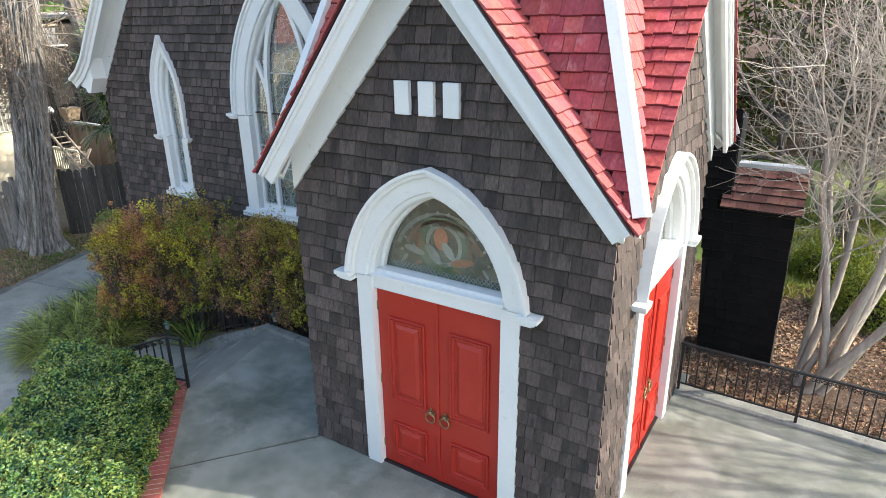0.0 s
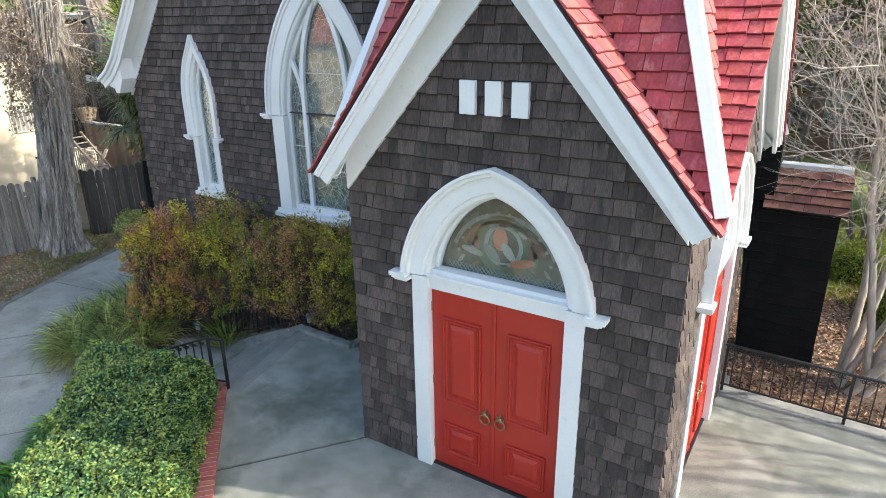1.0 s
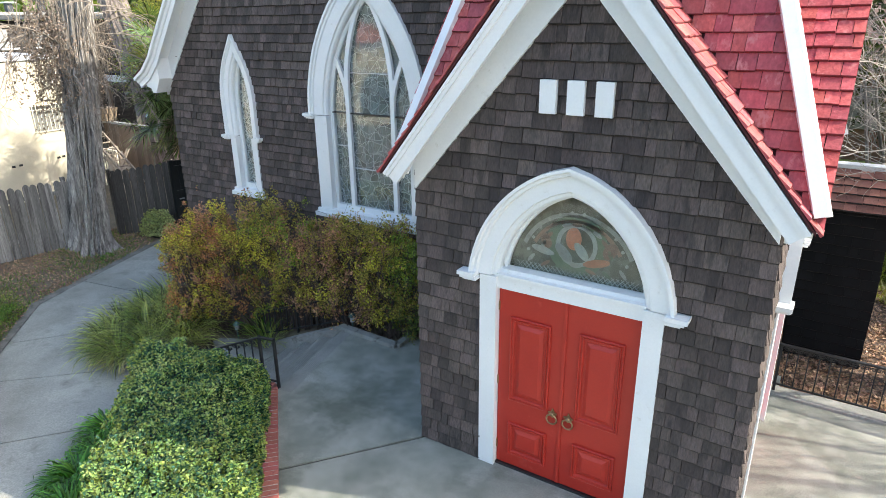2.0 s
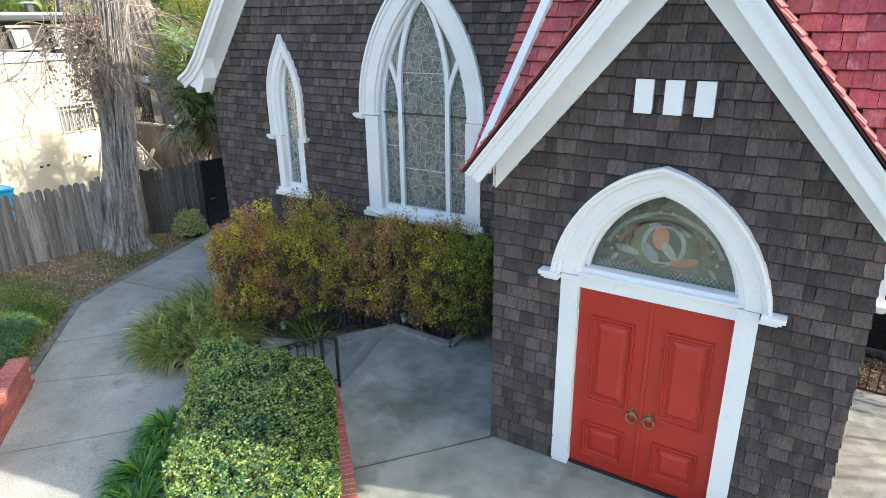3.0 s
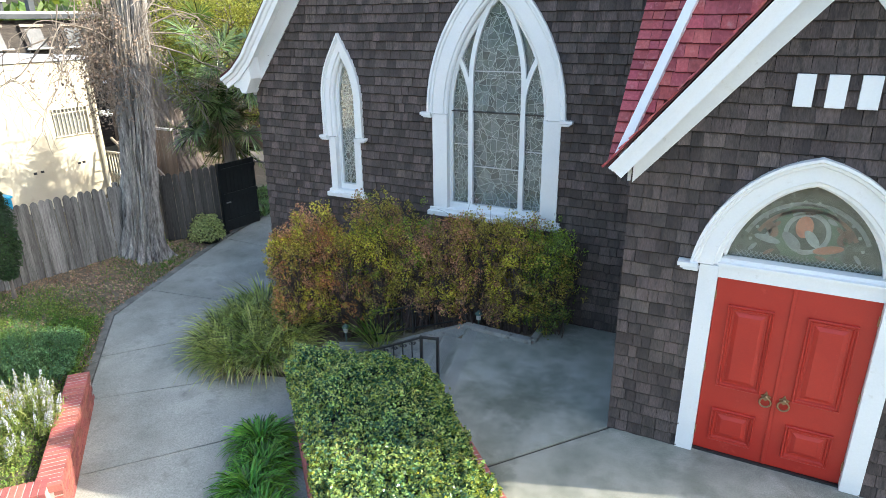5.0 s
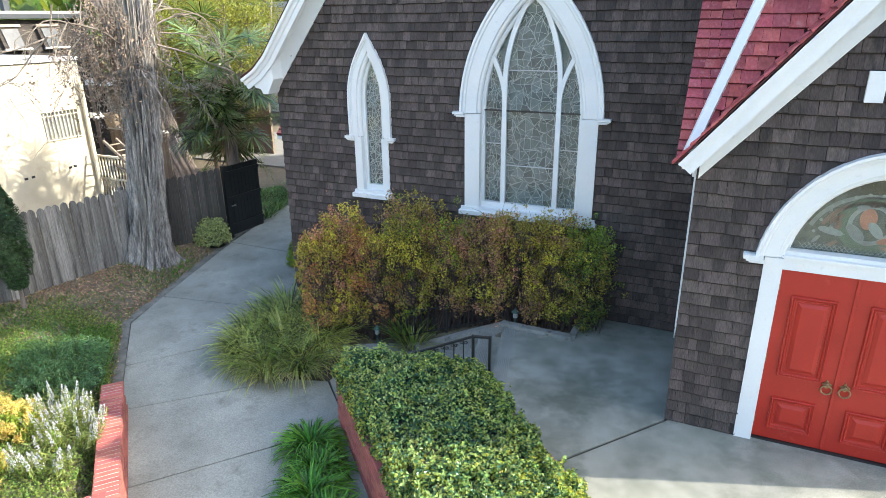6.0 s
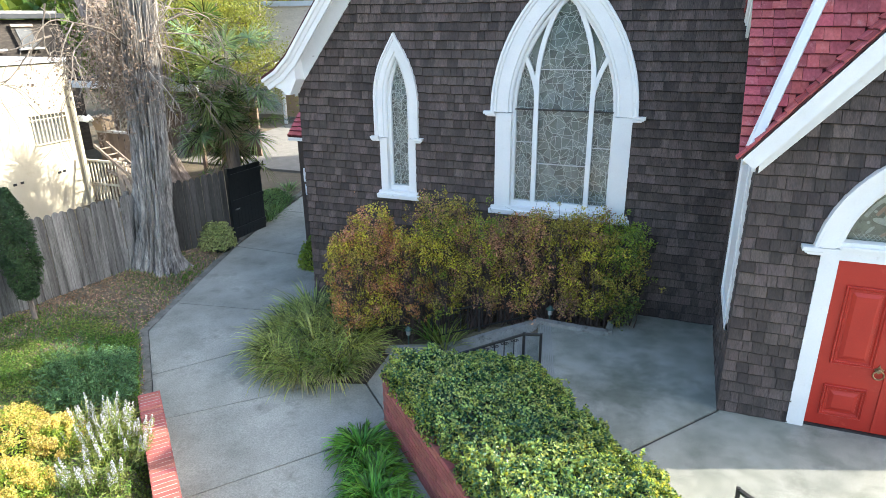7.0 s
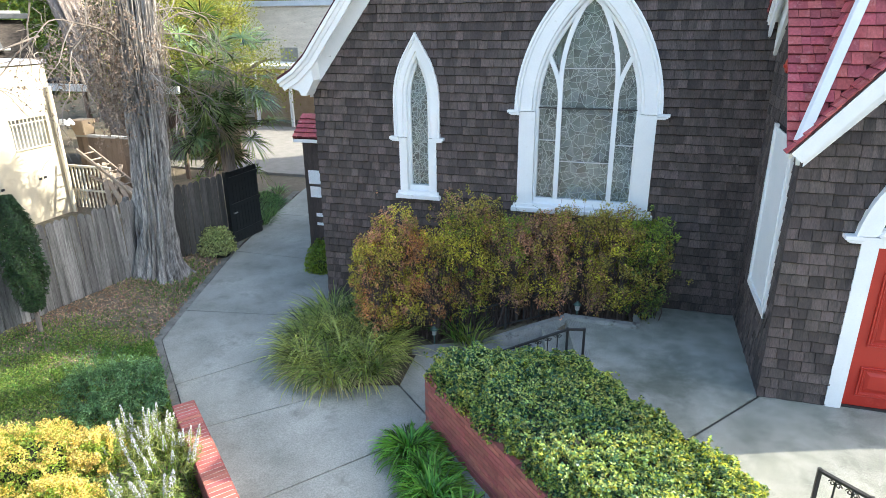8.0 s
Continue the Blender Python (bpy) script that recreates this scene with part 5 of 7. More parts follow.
# ---- lawn side ----
M_GRASSY = foliage("lawn_grass", (0.070, 0.155, 0.026), (0.130, 0.215, 0.042), rand=0.6)
M_HERB = foliage("grey_green_herb", (0.070, 0.160, 0.075), (0.135, 0.240, 0.110), rand=0.65)
M_COVER = foliage("ground_cover_leaf", (0.105, 0.170, 0.038), (0.190, 0.235, 0.060), rand=0.7, hue=0.03)
M_YFLOWER = foliage("yellow_blossom", (0.44, 0.355, 0.075), (0.58, 0.50, 0.19), rand=0.5)
M_BFLOWER = foliage("pale_blue_blossom", (0.37, 0.39, 0.54), (0.54, 0.56, 0.68), rand=0.35)


def lawn():
    r = np.random.default_rng(90)
    n = 70000
    x, y = r.uniform(-17.5, -9.5, n), r.uniform(-1.0, 9.5, n)
    k = np.array([kerb_side(a, b) for a, b in zip(x, y)])
    patch = np.array([noise.noise((a * 0.5, b * 0.5, 2.0)) for a, b in zip(x, y)])
    green = 0.55 * np.clip((5.2 - y) / 2.2, 0, 1) + 0.1
    keep = (k > 0.12) & (x > -16.4) & (patch * 0.7 + r.uniform(-0.25, 0.25, n) < green - 0.2)
    x, y = x[keep], y[keep]
    z = np.array([ground_z(a, b) for a, b in zip(x, y)])
    roots = np.stack((x, y, z), 1)
    a = r.uniform(0, 2 * np.pi, len(x))
    lean = np.stack((np.cos(a), np.sin(a), a * 0), 1) * r.uniform(0.1, 0.9, len(x))[:, None]
    tagged(part("lawn_grass", blades(roots, lean, 0.075, 0.012, 0.9, 3, r), M_GRASSY, None, "short green grass tufts in the lawn", kind="stuff"), category="grass")
    # small round leaves of the ground cover
    n = 90000
    x, y = r.uniform(-16.5, -10.0, n), r.uniform(0.0, 6.4, n)
    k = np.array([kerb_side(a, b) for a, b in zip(x, y)])
    patch = np.array([noise.noise((a * 1.1, b * 1.1, 7.0)) + 0.5 * noise.noise((a * 3.1, b * 3.1, 9.0)) for a, b in zip(x, y)])
    keep = (k > 0.14) & (patch + r.uniform(-0.35, 0.35, n) > (y - 3.4) * 0.36)
    x, y = x[keep], y[keep]
    z = np.array([ground_z(a, b) for a, b in zip(x, y)]) + r.uniform(0.0, 0.06, len(x))
    tagged(part("ground_cover", leaves(np.stack((x, y, z), 1), 0.038, 0.026, np.array((0, 0, 1.0)), 0.5, r=r), M_COVER, None, "low patchy green ground cover on the lawn", kind="stuff"), category="ground cover")
    n = 42000
    x, y = r.uniform(-16.6, -10.5, n), r.uniform(1.5, 10.5, n)
    keep = np.array([kerb_side(a, b) for a, b in zip(x, y)]) > 0.1
    keep &= r.uniform(0, 1, n) < np.clip((y - 2.0) / 3.5, 0.15, 1)
    x, y = x[keep], y[keep]
    z = np.array([ground_z(a, b) for a, b in zip(x, y)]) + 0.012
    p = np.stack((x, y, z), 1)
    tagged(part("fallen_leaves", leaves(p, 0.060, 0.024, np.array((0, 0, 1.0)), 0.5, r=r), M_LITTER, None, "dry brown leaves scattered on the lawn", kind="stuff"), category="leaf litter")


lawn()


def mound(name, x, y, z, rx, ry, h, mat, seed, count, size, label, category, group="", core=True):
    r = np.random.default_rng(seed)
    ob = thing(name, (x, y, z), label, category, group)
    d = unit(r.normal(size=(count, 3)))
    d[:, 2] = np.abs(d[:, 2])
    q = r.uniform(0.72, 1.03, count)
    p = d * q[:, None]
    p = p * (1 + 0.16 * smooth_noise(p, 2.6, seed) + 0.1 * smooth_noise(p, 6, seed + 3))[:, None]
    p = p * np.array((rx, ry, h)) + np.array((x, y, z))
    part("foliage", leaves(p, size, size * 0.55, d * 0.7, 0.8, r=r), mat, ob, "leaves", kind="stuff")
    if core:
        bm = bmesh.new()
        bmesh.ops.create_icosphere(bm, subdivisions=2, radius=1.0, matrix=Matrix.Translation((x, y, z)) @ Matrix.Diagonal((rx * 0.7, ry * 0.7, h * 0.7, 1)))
        part("inner_core", bm, M_CORE, ob, "solid dark core standing for shade inside", kind="stuff")
    return ob


def herb(x, y, z, rad, h, mat, seed, count, label):
    """A soft herb: many short upright shoots with fine leaves along them."""
    r = np.random.default_rng(seed)
    ob = thing("herb_plant", (x, y, z), label, "plant", "herbs on the lawn")
    n = count // 14
    a, q = r.uniform(0, 2 * np.pi, n), np.sqrt(r.uniform(0, 1, n))
    base = np.stack((x + rad * q * np.cos(a), y + rad * q * np.sin(a), np.full(n, z)), 1)
    top = base + np.stack((0.25 * h * np.cos(a) * q, 0.25 * h * np.sin(a) * q, h * (1.1 - 0.6 * q * q) * (0.8 + 0.7 * smooth_noise(base, 3.5, seed)) * r.uniform(0.6, 1.2, n)), 1)
    i, f = r.integers(0, n, count), r.uniform(0.3, 1.0, count)
    p = base[i] + (top[i] - base[i]) * f[:, None] + r.normal(0, 0.02, (count, 3))
    p = p[np.array([kerb_side(a, b) for a, b in p[:, :2]]) > 0.14]
    part("foliage", leaves(p, 0.062, 0.017, np.array((0, 0, 0.7)), 0.9, r=r), mat, ob, "fine soft leaves", kind="stuff")
    t = Tubes(3)
    for b, e in zip(base[::2], top[::2]):
        if kerb_side(b[0], b[1]) < 0.15:
            continue
        t.add([b, (b + e) / 2, e], [0.004, 0.003, 0.002])
    if t.p:
        part("stem", t.data(), mat, ob, kind="stuff")


L_PALE = foliage("variegated_leaf", (0.26, 0.33, 0.13), (0.42, 0.46, 0.24), rand=0.5)
mound("bush", -15.55, 8.35, -0.5, 0.44, 0.42, 0.60, L_PALE, 101, 3000, 0.080, "small rounded green bush beside the gate", "bush")
for i, (x, y, rad, le, cnt, mat, words) in enumerate((
        (-13.3, 2.75, 0.65, 0.42, 700, M_HERB, "soft grey-green herb on the lawn"), (-12.75, 2.35, 0.5, 0.40, 500, M_HERB, "soft grey-green herb on the lawn"),
        (-12.45, 3.15, 0.5, 0.28, 500, M_GRASSY, "low bright green herb by the brick wall"), (-12.0, 2.85, 0.35, 0.30, 300, M_GRASSY, "low bright green herb by the brick wall"),
        (-14.2, 2.6, 0.6, 0.26, 600, M_GRASSY, "low bright green herb on the lawn"), (-14.9, 2.0, 0.7, 0.28, 700, M_GRASSY, "low bright green herb on the lawn"),
        (-13.7, 3.5, 0.6, 0.18, 500, M_GRASSY, "low green weeds on the lawn"), (-14.9, 3.3, 0.7, 0.16, 500, M_GRASSY, "low green weeds on the lawn"),
        (-14.6, 6.6, 0.3, 0.12, 160, M_GRASSY, "small green weed patch on the lawn"))):
    herb(x, y, -0.48, rad, le * (1.35 if mat == M_HERB else 0.55), mat, 180 + i, cnt * 9, words)


def yellow_bush(x, y, z, rx, ry, h, seed):
    ob = mound("flowering_bush", x, y, z, rx, ry, h, L_GREEN, seed, 5200, 0.042, "sunlit bush covered in yellow blossom", "bush", "yellow bushes")
    r = np.random.default_rng(seed + 1)
    n = 24000
    d = unit(r.normal(size=(n, 3)))
    d[:, 2] = np.abs(d[:, 2])
    f = smooth_noise(d, 3.2, seed)
    d = d[f + 0.5 * smooth_noise(d, 9.0, seed + 5) > -0.02]
    p = d * r.uniform(0.78, 1.14, len(d))[:, None] * (1 + 0.16 * smooth_noise(d, 2.6, seed) + 0.12 * smooth_noise(d, 7, seed))[:, None]
    p = p * np.array((rx, ry, h)) + np.array((x, y, z))
    part("blossom", leaves(p, 0.027, 0.018, d, 0.9, r=r), M_YFLOWER, ob, "small yellow blossoms", kind="stuff")


yellow_bush(-12.95, 1.15, -0.5, 0.75, 0.58, 0.50, 111)
yellow_bush(-12.30, 1.42, -0.5, 0.34, 0.30, 0.46, 112)
yellow_bush(-13.7, 0.8, -0.5, 0.6, 0.6, 0.48, 113)
yellow_bush(-12.0, 0.55, -0.5, 0.5, 0.4, 0.42, 114)


def spike_plant(x, y, z, seed, count, label):
    r = np.random.default_rng(seed)
    ob = thing("spike_plant", (x, y, z), label, "plant", "flower spikes by the brick wall")
    t = Tubes(5)
    ps, qs = [], []
    for k in range(count):
        a, q = r.uniform(0, 2 * np.pi), math.sqrt(r.uniform(0, 1))
        base = np.array((x + 0.35 * q * math.cos(a), y + 0.3 * q * math.sin(a), z))
        top = base + np.array((0.30 * q * math.cos(a), 0.30 * q * math.sin(a), 1)) * r.uniform(0.34, 0.64)
        t.add([base, (base + top) / 2 + r.normal(0, 0.02, 3), top], [0.008, 0.006, 0.003])
        for f in np.linspace(0.5, 1, 90):
            c = base + (top - base) * f
            rad = 0.026 * (1 - ((f - 0.55) / 0.45) ** 2 * 0.8) * r.uniform(0.5, 1.1)
            b = r.uniform(0, 2 * np.pi)
            ps.append(c + np.array((math.cos(b) * rad, math.sin(b) * rad, 0)))
        for f in np.linspace(0.05, 0.8, 46):
            c = base + (top - base) * f
            b = r.uniform(0, 2 * np.pi)
            qs.append(c + np.array((math.cos(b), math.sin(b), 0.3)) * r.uniform(0.02, 0.11))
    part("stem", t.data(), L_GREEN, ob, "green stems", kind="stuff")
    part("blossom", leaves(np.array(ps), 0.024, 0.016, None, 1, r=r), M_BFLOWER, ob, "pale blue blossom spikes", kind="stuff")
    part("foliage", leaves(np.array(qs), 0.12, 0.014, np.array((0, 0, 0.4)), 1, r=r), foliage("spike_leaf", (0.15, 0.195, 0.055), (0.23, 0.27, 0.10), rand=0.5), ob, "narrow green leaves", kind="stuff")


spike_plant(-11.45, 1.55, -0.5, 121, 22, "pale blue flower spikes beside the brick wall")
spike_plant(-11.95, 1.70, -0.5, 122, 20, "pale blue flower spikes behind the brick wall")
spike_plant(-11.15, 1.05, -0.5, 123, 12, "pale blue flower spikes beside the brick wall")


def cypress(x, y, z):
    r = np.random.default_rng(131)
    ob = thing("cypress", (x, y, z), "young columnar dark green cypress by the fence", "tree")
    t = Tubes(8)
    t.add([(x, y, z), (x + 0.01, y, z + 0.35), (x, y, z + 0.8)], [0.045, 0.035, 0.02])
    part("trunk", t.data(), M_BARK, ob, "pale slim trunk")
    n = 9000
    b, a = r.uniform(0, 1, n) ** 0.85, r.uniform(0, 2 * np.pi, n)
    q = 0.30 * np.sin(np.pi * np.clip(b * 0.86 + 0.1, 0, 1)) ** 0.7 * (1 + 0.18 * np.sin(a * 5 + b * 13)) * r.uniform(0.7, 1.05, n)
    p = np.stack((x + q * np.cos(a), y + q * np.sin(a), z + 0.42 + 2.0 * b), 1)
    out = np.stack((np.cos(a), np.sin(a), np.full(n, 1.2)), 1)
    part("crown", leaves(p, 0.085, 0.028, out, 0.45, r=r), foliage("cypress_spray", (0.022, 0.055, 0.022), (0.04, 0.08, 0.03), rand=0.5), ob, "dense dark green sprays", kind="stuff")


cypress(-15.95, 3.9, -0.43)
# ---- fence, gate, rails ----
def fence_run(a, b, z, h, seed, label, group, mat=M_FENCE):
    r = np.random.default_rng(seed)
    a, b = Vector(a), Vector(b)
    d = (b - a).normalized()
    length = (b - a).length
    ang = math.atan2(d.y, d.x)
    ob = thing("board_fence", (a.x, a.y, z), label, "fence", group)
    w = 0.142
    poly = [(-w / 2, 0), (w / 2, 0), (w / 2, h - 0.07), (w * 0.36, h - 0.03), (w * 0.16, h - 0.006), (0, h), (-w * 0.16, h - 0.006), (-w * 0.36, h - 0.03), (-w / 2, h - 0.07)]
    me = mesh_of("board", prism(poly, -0.009, 0.009), mat)
    n = int(length / (w + 0.008))
    for k in range(n):
        p = a + d * (k + 0.5) * length / n
        m = Matrix.Translation((p.x, p.y, z + r.normal(0, 0.018))) @ Matrix.Rotation(ang, 4, "Z") @ Matrix.Rotation(radians(90), 4, "X") @ Matrix.Rotation(r.normal(0, 0.009), 4, "Z") @ Matrix.Rotation(r.normal(0, 0.03), 4, "Y")
        part("board", me, mat, ob, m=m)
    for q in (0.35, h - 0.35):
        bm = boxed(0, length, 0.012, 0.05, q, q + 0.085, 0.004)
        part("rail", bm, mat, ob, m=Matrix.Translation((a.x, a.y, z)) @ Matrix.Rotation(ang, 4, "Z"))
    for k in range(int(length / 2.2) + 1):
        p = k * 2.2
        part("post", boxed(p, p + 0.09, 0.05, 0.14, -0.2, h + 0.02, 0.005), mat, ob, m=Matrix.Translation((a.x, a.y, z)) @ Matrix.Rotation(ang, 4, "Z"))
    return ob


fence_run((-16.75, 2.2), (-16.12, 6.95), -0.42, 1.62, 141, "weathered grey dog-eared board fence", "garden fences")
# shaded copy of the fence boards: shade behind the tree is in the colour
fence_run((-15.98, 7.55), (-15.62, 8.95), -0.46, 1.66, 142, "weathered board fence behind the tree, shade put into its dark grey", "garden fences", surface("shade_dark_fence_board", (0.035, 0.033, 0.031), (0.085, 0.080, 0.075), rough=0.9, scale=2, fine=30, bump=0.6, rand=0.4, own=True, grain=0.5, stretch=(4, 4, 0.22)))

gate = thing("garden_gate", (-15.5, 9.0, -0.62), "black painted garden gate, standing open", "gate")
gm = Matrix.Translation((-15.52, 9.0, -0.60)) @ Matrix.Rotation(radians(85), 4, "Z")
M_BLACKPAINT = surface("black_paint", (0.010, 0.012, 0.012), (0.018, 0.02, 0.02), rough=0.4, stretch=(3, 3, 0.4))
for k in range(9):
    part("board", boxed(0.02 + k * 0.118, 0.132 + k * 0.118, -0.012, 0.012, 0.06, 1.82, 0.004), M_BLACKPAINT, gate, m=gm)
for z in (0.25, 0.95, 1.6):
    part("rail", boxed(0.0, 1.08, -0.045, -0.012, z, z + 0.09, 0.004), M_BLACKPAINT, gate, m=gm)
part("latch", boxed(0.03, 0.16, -0.075, -0.045, 0.80, 0.83, 0.005), surface("steel", (0.5, 0.5, 0.5), (0.6, 0.6, 0.6), rough=0.35, metal=1.0), gate, "bright steel latch", gm)
part("post", boxed(-0.09, 0.0, -0.05, 0.05, -0.1, 1.85, 0.005), M_BLACKPAINT, gate, m=gm)


def scroll(bm, cx, cy, rad, m, turns=1.25, flip=1):
    pts = []
    for a in np.linspace(0, turns * 2 * math.pi, 16):
        q = rad * (1 - a / (turns * 2 * math.pi) * 0.8)
        pts.append((cx + flip * q * math.cos(a), cy + q * math.sin(a)))
    sweep(bm, pts, [(-0.004, -0.005), (-0.004, 0.005), (0.004, 0.005), (0.004, -0.005)])


def iron_rail(points, height, spacing, label, posts, scrolls=True, cap=0.02, group="iron railings"):
    """A wrought iron railing along points on the ground: posts, top and bottom rails, balusters and scrolls."""
    p0 = Vector(points[0])
    ob = thing("iron_railing", p0, label, "railing", group)
    for a, b in zip(points, points[1:]):
        a, b = Vector(a), Vector(b)
        d = b - a
        flat = math.hypot(d.x, d.y)
        ang = math.atan2(d.y, d.x)
        slope = d.z / flat
        m = Matrix.Translation(a) @ Matrix.Rotation(ang, 4, "Z") @ Matrix.Rotation(radians(90), 4, "X")
        sh = Matrix(((1, 0, 0, 0), (slope, 1, 0, 0), (0, 0, 1, 0), (0, 0, 0, 1)))
        bm = boxed(0, flat, height - 0.014, height + 0.012, -cap, cap, 0.004)
        bmesh.ops.transform(bm, matrix=sh, verts=bm.verts)
        part("top_rail", bm, M_IRON, ob, m=m)
        bm = boxed(0, flat, 0.085, 0.105, -0.010, 0.010)
        bmesh.ops.transform(bm, matrix=sh, verts=bm.verts)
        part("bottom_rail", bm, M_IRON, ob, m=m)
        n = max(int(flat / spacing), 1)
        for k in range(1, n):
            x = flat * k / n
            part("baluster", boxed(x - 0.007, x + 0.007, 0.09 + slope * x, height + slope * x, -0.007, 0.007), M_IRON, ob, m=m)
            if scrolls:
                bm = bmesh.new()
                scroll(bm, x + 0.028, height - 0.055 + slope * x, 0.028, m, flip=1)
                scroll(bm, x - 0.028, height - 0.055 + slope * x, 0.028, m, flip=-1)
                part("scroll", bm, M_IRON, ob, m=m)
    for q in posts:
        q = Vector(q)
        part("post", boxed(q.x - 0.017, q.x + 0.017, q.y - 0.017, q.y + 0.017, q.z - 0.02, q.z + height + 0.02, 0.003), M_IRON, ob)
    return ob


iron_rail([(-1.28, 7.53, 0.035), (0.10, 7.50, 0.035)], 0.66, 0.115, "black wrought iron railing on the terrace kerb", [(-1.25, 7.53, 0.03), (0.10, 7.50, 0.03)])
iron_rail([(0.10, 7.50, 0.035), (3.6, 7.42, 0.035)], 0.66, 0.115, "black wrought iron railing along the terrace", [(3.6, 7.42, 0.03), (1.8, 7.46, 0.03)])
sd = down
r0 = S_A + Vector((-0.02, 0.04))
iron_rail([(r0.x, r0.y, 0.0), (r0.x + sd.x * 0.22, r0.y + sd.y * 0.22, 0.0), (r0.x + sd.x * 1.75, r0.y + sd.y * 1.75, -0.62)], 0.72, 0.12, "black wrought iron handrail beside the steps", [(r0.x, r0.y, 0.0), (r0.x + sd.x * 0.22, r0.y + sd.y * 0.22, 0.0), (r0.x + sd.x * 1.75, r0.y + sd.y * 1.75, -0.62)])
iron_rail([(-4.62, 1.82, 0.0), (-4.30, 1.55, 0.0), (-3.9, 1.2, -0.2)], 0.88, 0.13, "black wrought iron handrail at the terrace edge", [(-4.62, 1.82, 0.0), (-4.30, 1.55, 0.0)])
# low iron fence in front of the shrubs
iron_rail([(-7.30, 6.08, -0.02), (-9.0, 5.82, -0.60)], 0.50, 0.12, "low black iron fence before the shrubs", [(-7.30, 6.08, 0.0), (-8.2, 5.95, -0.32), (-9.0, 5.82, -0.60)], False)


def garden_lantern(x, y, z):
    ob = thing("garden_lantern", (x, y, z), "small weathered copper garden lantern on a stake", "lamp", "garden lanterns")
    M_COPPER = surface("verdigris_copper", (0.04, 0.085, 0.075), (0.07, 0.12, 0.105), rough=0.6, metal=0.3)
    bm = bmesh.new()
    bmesh.ops.create_cone(bm, cap_ends=True, segments=12, radius1=0.012, radius2=0.012, depth=0.2, matrix=Matrix.Translation((x, y, z + 0.1)))
    part("stake", bm, M_COPPER, ob)
    bm = bmesh.new()
    bmesh.ops.create_cone(bm, cap_ends=True, segments=14, radius1=0.035, radius2=0.04, depth=0.09, matrix=Matrix.Translation((x, y, z + 0.24)))
    part("glass", bm, surface("frosted_glass", (0.30, 0.31, 0.30), (0.36, 0.37, 0.36), rough=0.4), ob, "frosted pale glass")
    bm = bmesh.new()
    bmesh.ops.create_cone(bm, cap_ends=True, segments=14, radius1=0.065, radius2=0.012, depth=0.06, matrix=Matrix.Translation((x, y, z + 0.315)))
    part("cap", bm, M_COPPER, ob, "green-grey copper cap")


garden_lantern(-7.05, 6.03, -0.05)
garden_lantern(-9.35, 5.62, -0.62)
# ---- the big tree by the fence ----
def fluted_trunk(x, y, z, h, r0, r1, flare, lean, seed, name, label, mat=M_BARK, ribs=11, n=132, m=60):
    """A trunk with deep, wandering ridges of bark and a flared foot."""
    r = np.random.default_rng(seed)
    ob = thing(name, (x, y, z), label, "tree")
    ph = r.uniform(0, 6.28, 6)
    pts = []
    for i in range(m):
        f = i / (m - 1)
        zz = z - 0.1 + (h + 0.1) * f
        rad = r0 + (r1 - r0) * f + flare * math.exp(-(zz - z) / 0.28)
        cx, cy = x + lean[0] * f * h, y + lean[1] * f * h
        for j in range(n):
            a = 2 * math.pi * j / n
            tw = a + 0.12 * math.sin(zz * 0.9 + ph[0])
            q = 0.22 * (2 * abs(math.sin(0.5 * (ribs * tw + 2.6 * math.sin(zz * 0.9 + 2 * a) + 5.0 * noise.noise((math.cos(a) * 1.6, math.sin(a) * 1.6, zz * 0.85)) + ph[1]))) ** 0.42 - 1.5) + 0.06 * math.sin(2.3 * ribs * tw + ph[2] + 1.3 * math.sin(zz * 1.7)) + 0.05 * noise.noise((math.cos(a) * 3, math.sin(a) * 3, zz * 0.8)) + 0.11 * noise.noise((math.cos(a) * 11, math.sin(a) * 11, zz * 2.2)) + 0.07 * noise.noise((math.cos(a) * 4, math.sin(a) * 4, zz * 4.0))
            q += 0.45 * math.exp(-(zz - z) / 0.25) * max(0, math.sin(4 * a + ph[3])) * 0.4
            rr = rad * (1 + q)
            pts.append((cx + rr * math.cos(a), cy + rr * math.sin(a), zz))
    i, j = np.meshgrid(np.arange(m - 1), np.arange(n), indexing="ij")
    q = np.stack((i * n + j, i * n + (j + 1) % n, (i + 1) * n + (j + 1) % n, (i + 1) * n + j), -1).reshape(-1, 4)
    part("trunk", (np.array(pts), q), mat, ob, "fluted grey-brown shaggy bark", smooth=True)
    return ob


def branch_out(t, p, d, length, rad, depth, r, ends, droop=0.0, fork=3, spread=0.55, shrink=0.68, wob=0.12):
    """A limb that wanders, tapers and forks."""
    n = 5
    pts, q = [np.array(p, dtype=float)], np.array(d, dtype=float)
    for k in range(n):
        q = unit(q + r.normal(0, wob, 3) + np.array((0, 0, -droop)))
        pts.append(pts[-1] + q * length / n)
    t.add(pts, np.linspace(rad, rad * 0.62, n + 1))
    if depth == 0:
        ends.append(pts[-1])
        ends.append(pts[3])
        return
    for k in range(fork):
        s = pts[-1] if k < 2 else pts[r.integers(2, n)]
        e = unit(q + r.normal(0, spread, 3))
        branch_out(t, s, e, length * shrink * r.uniform(0.75, 1.2), rad * 0.6, depth - 1, r, ends, droop, fork, spread, shrink, wob)


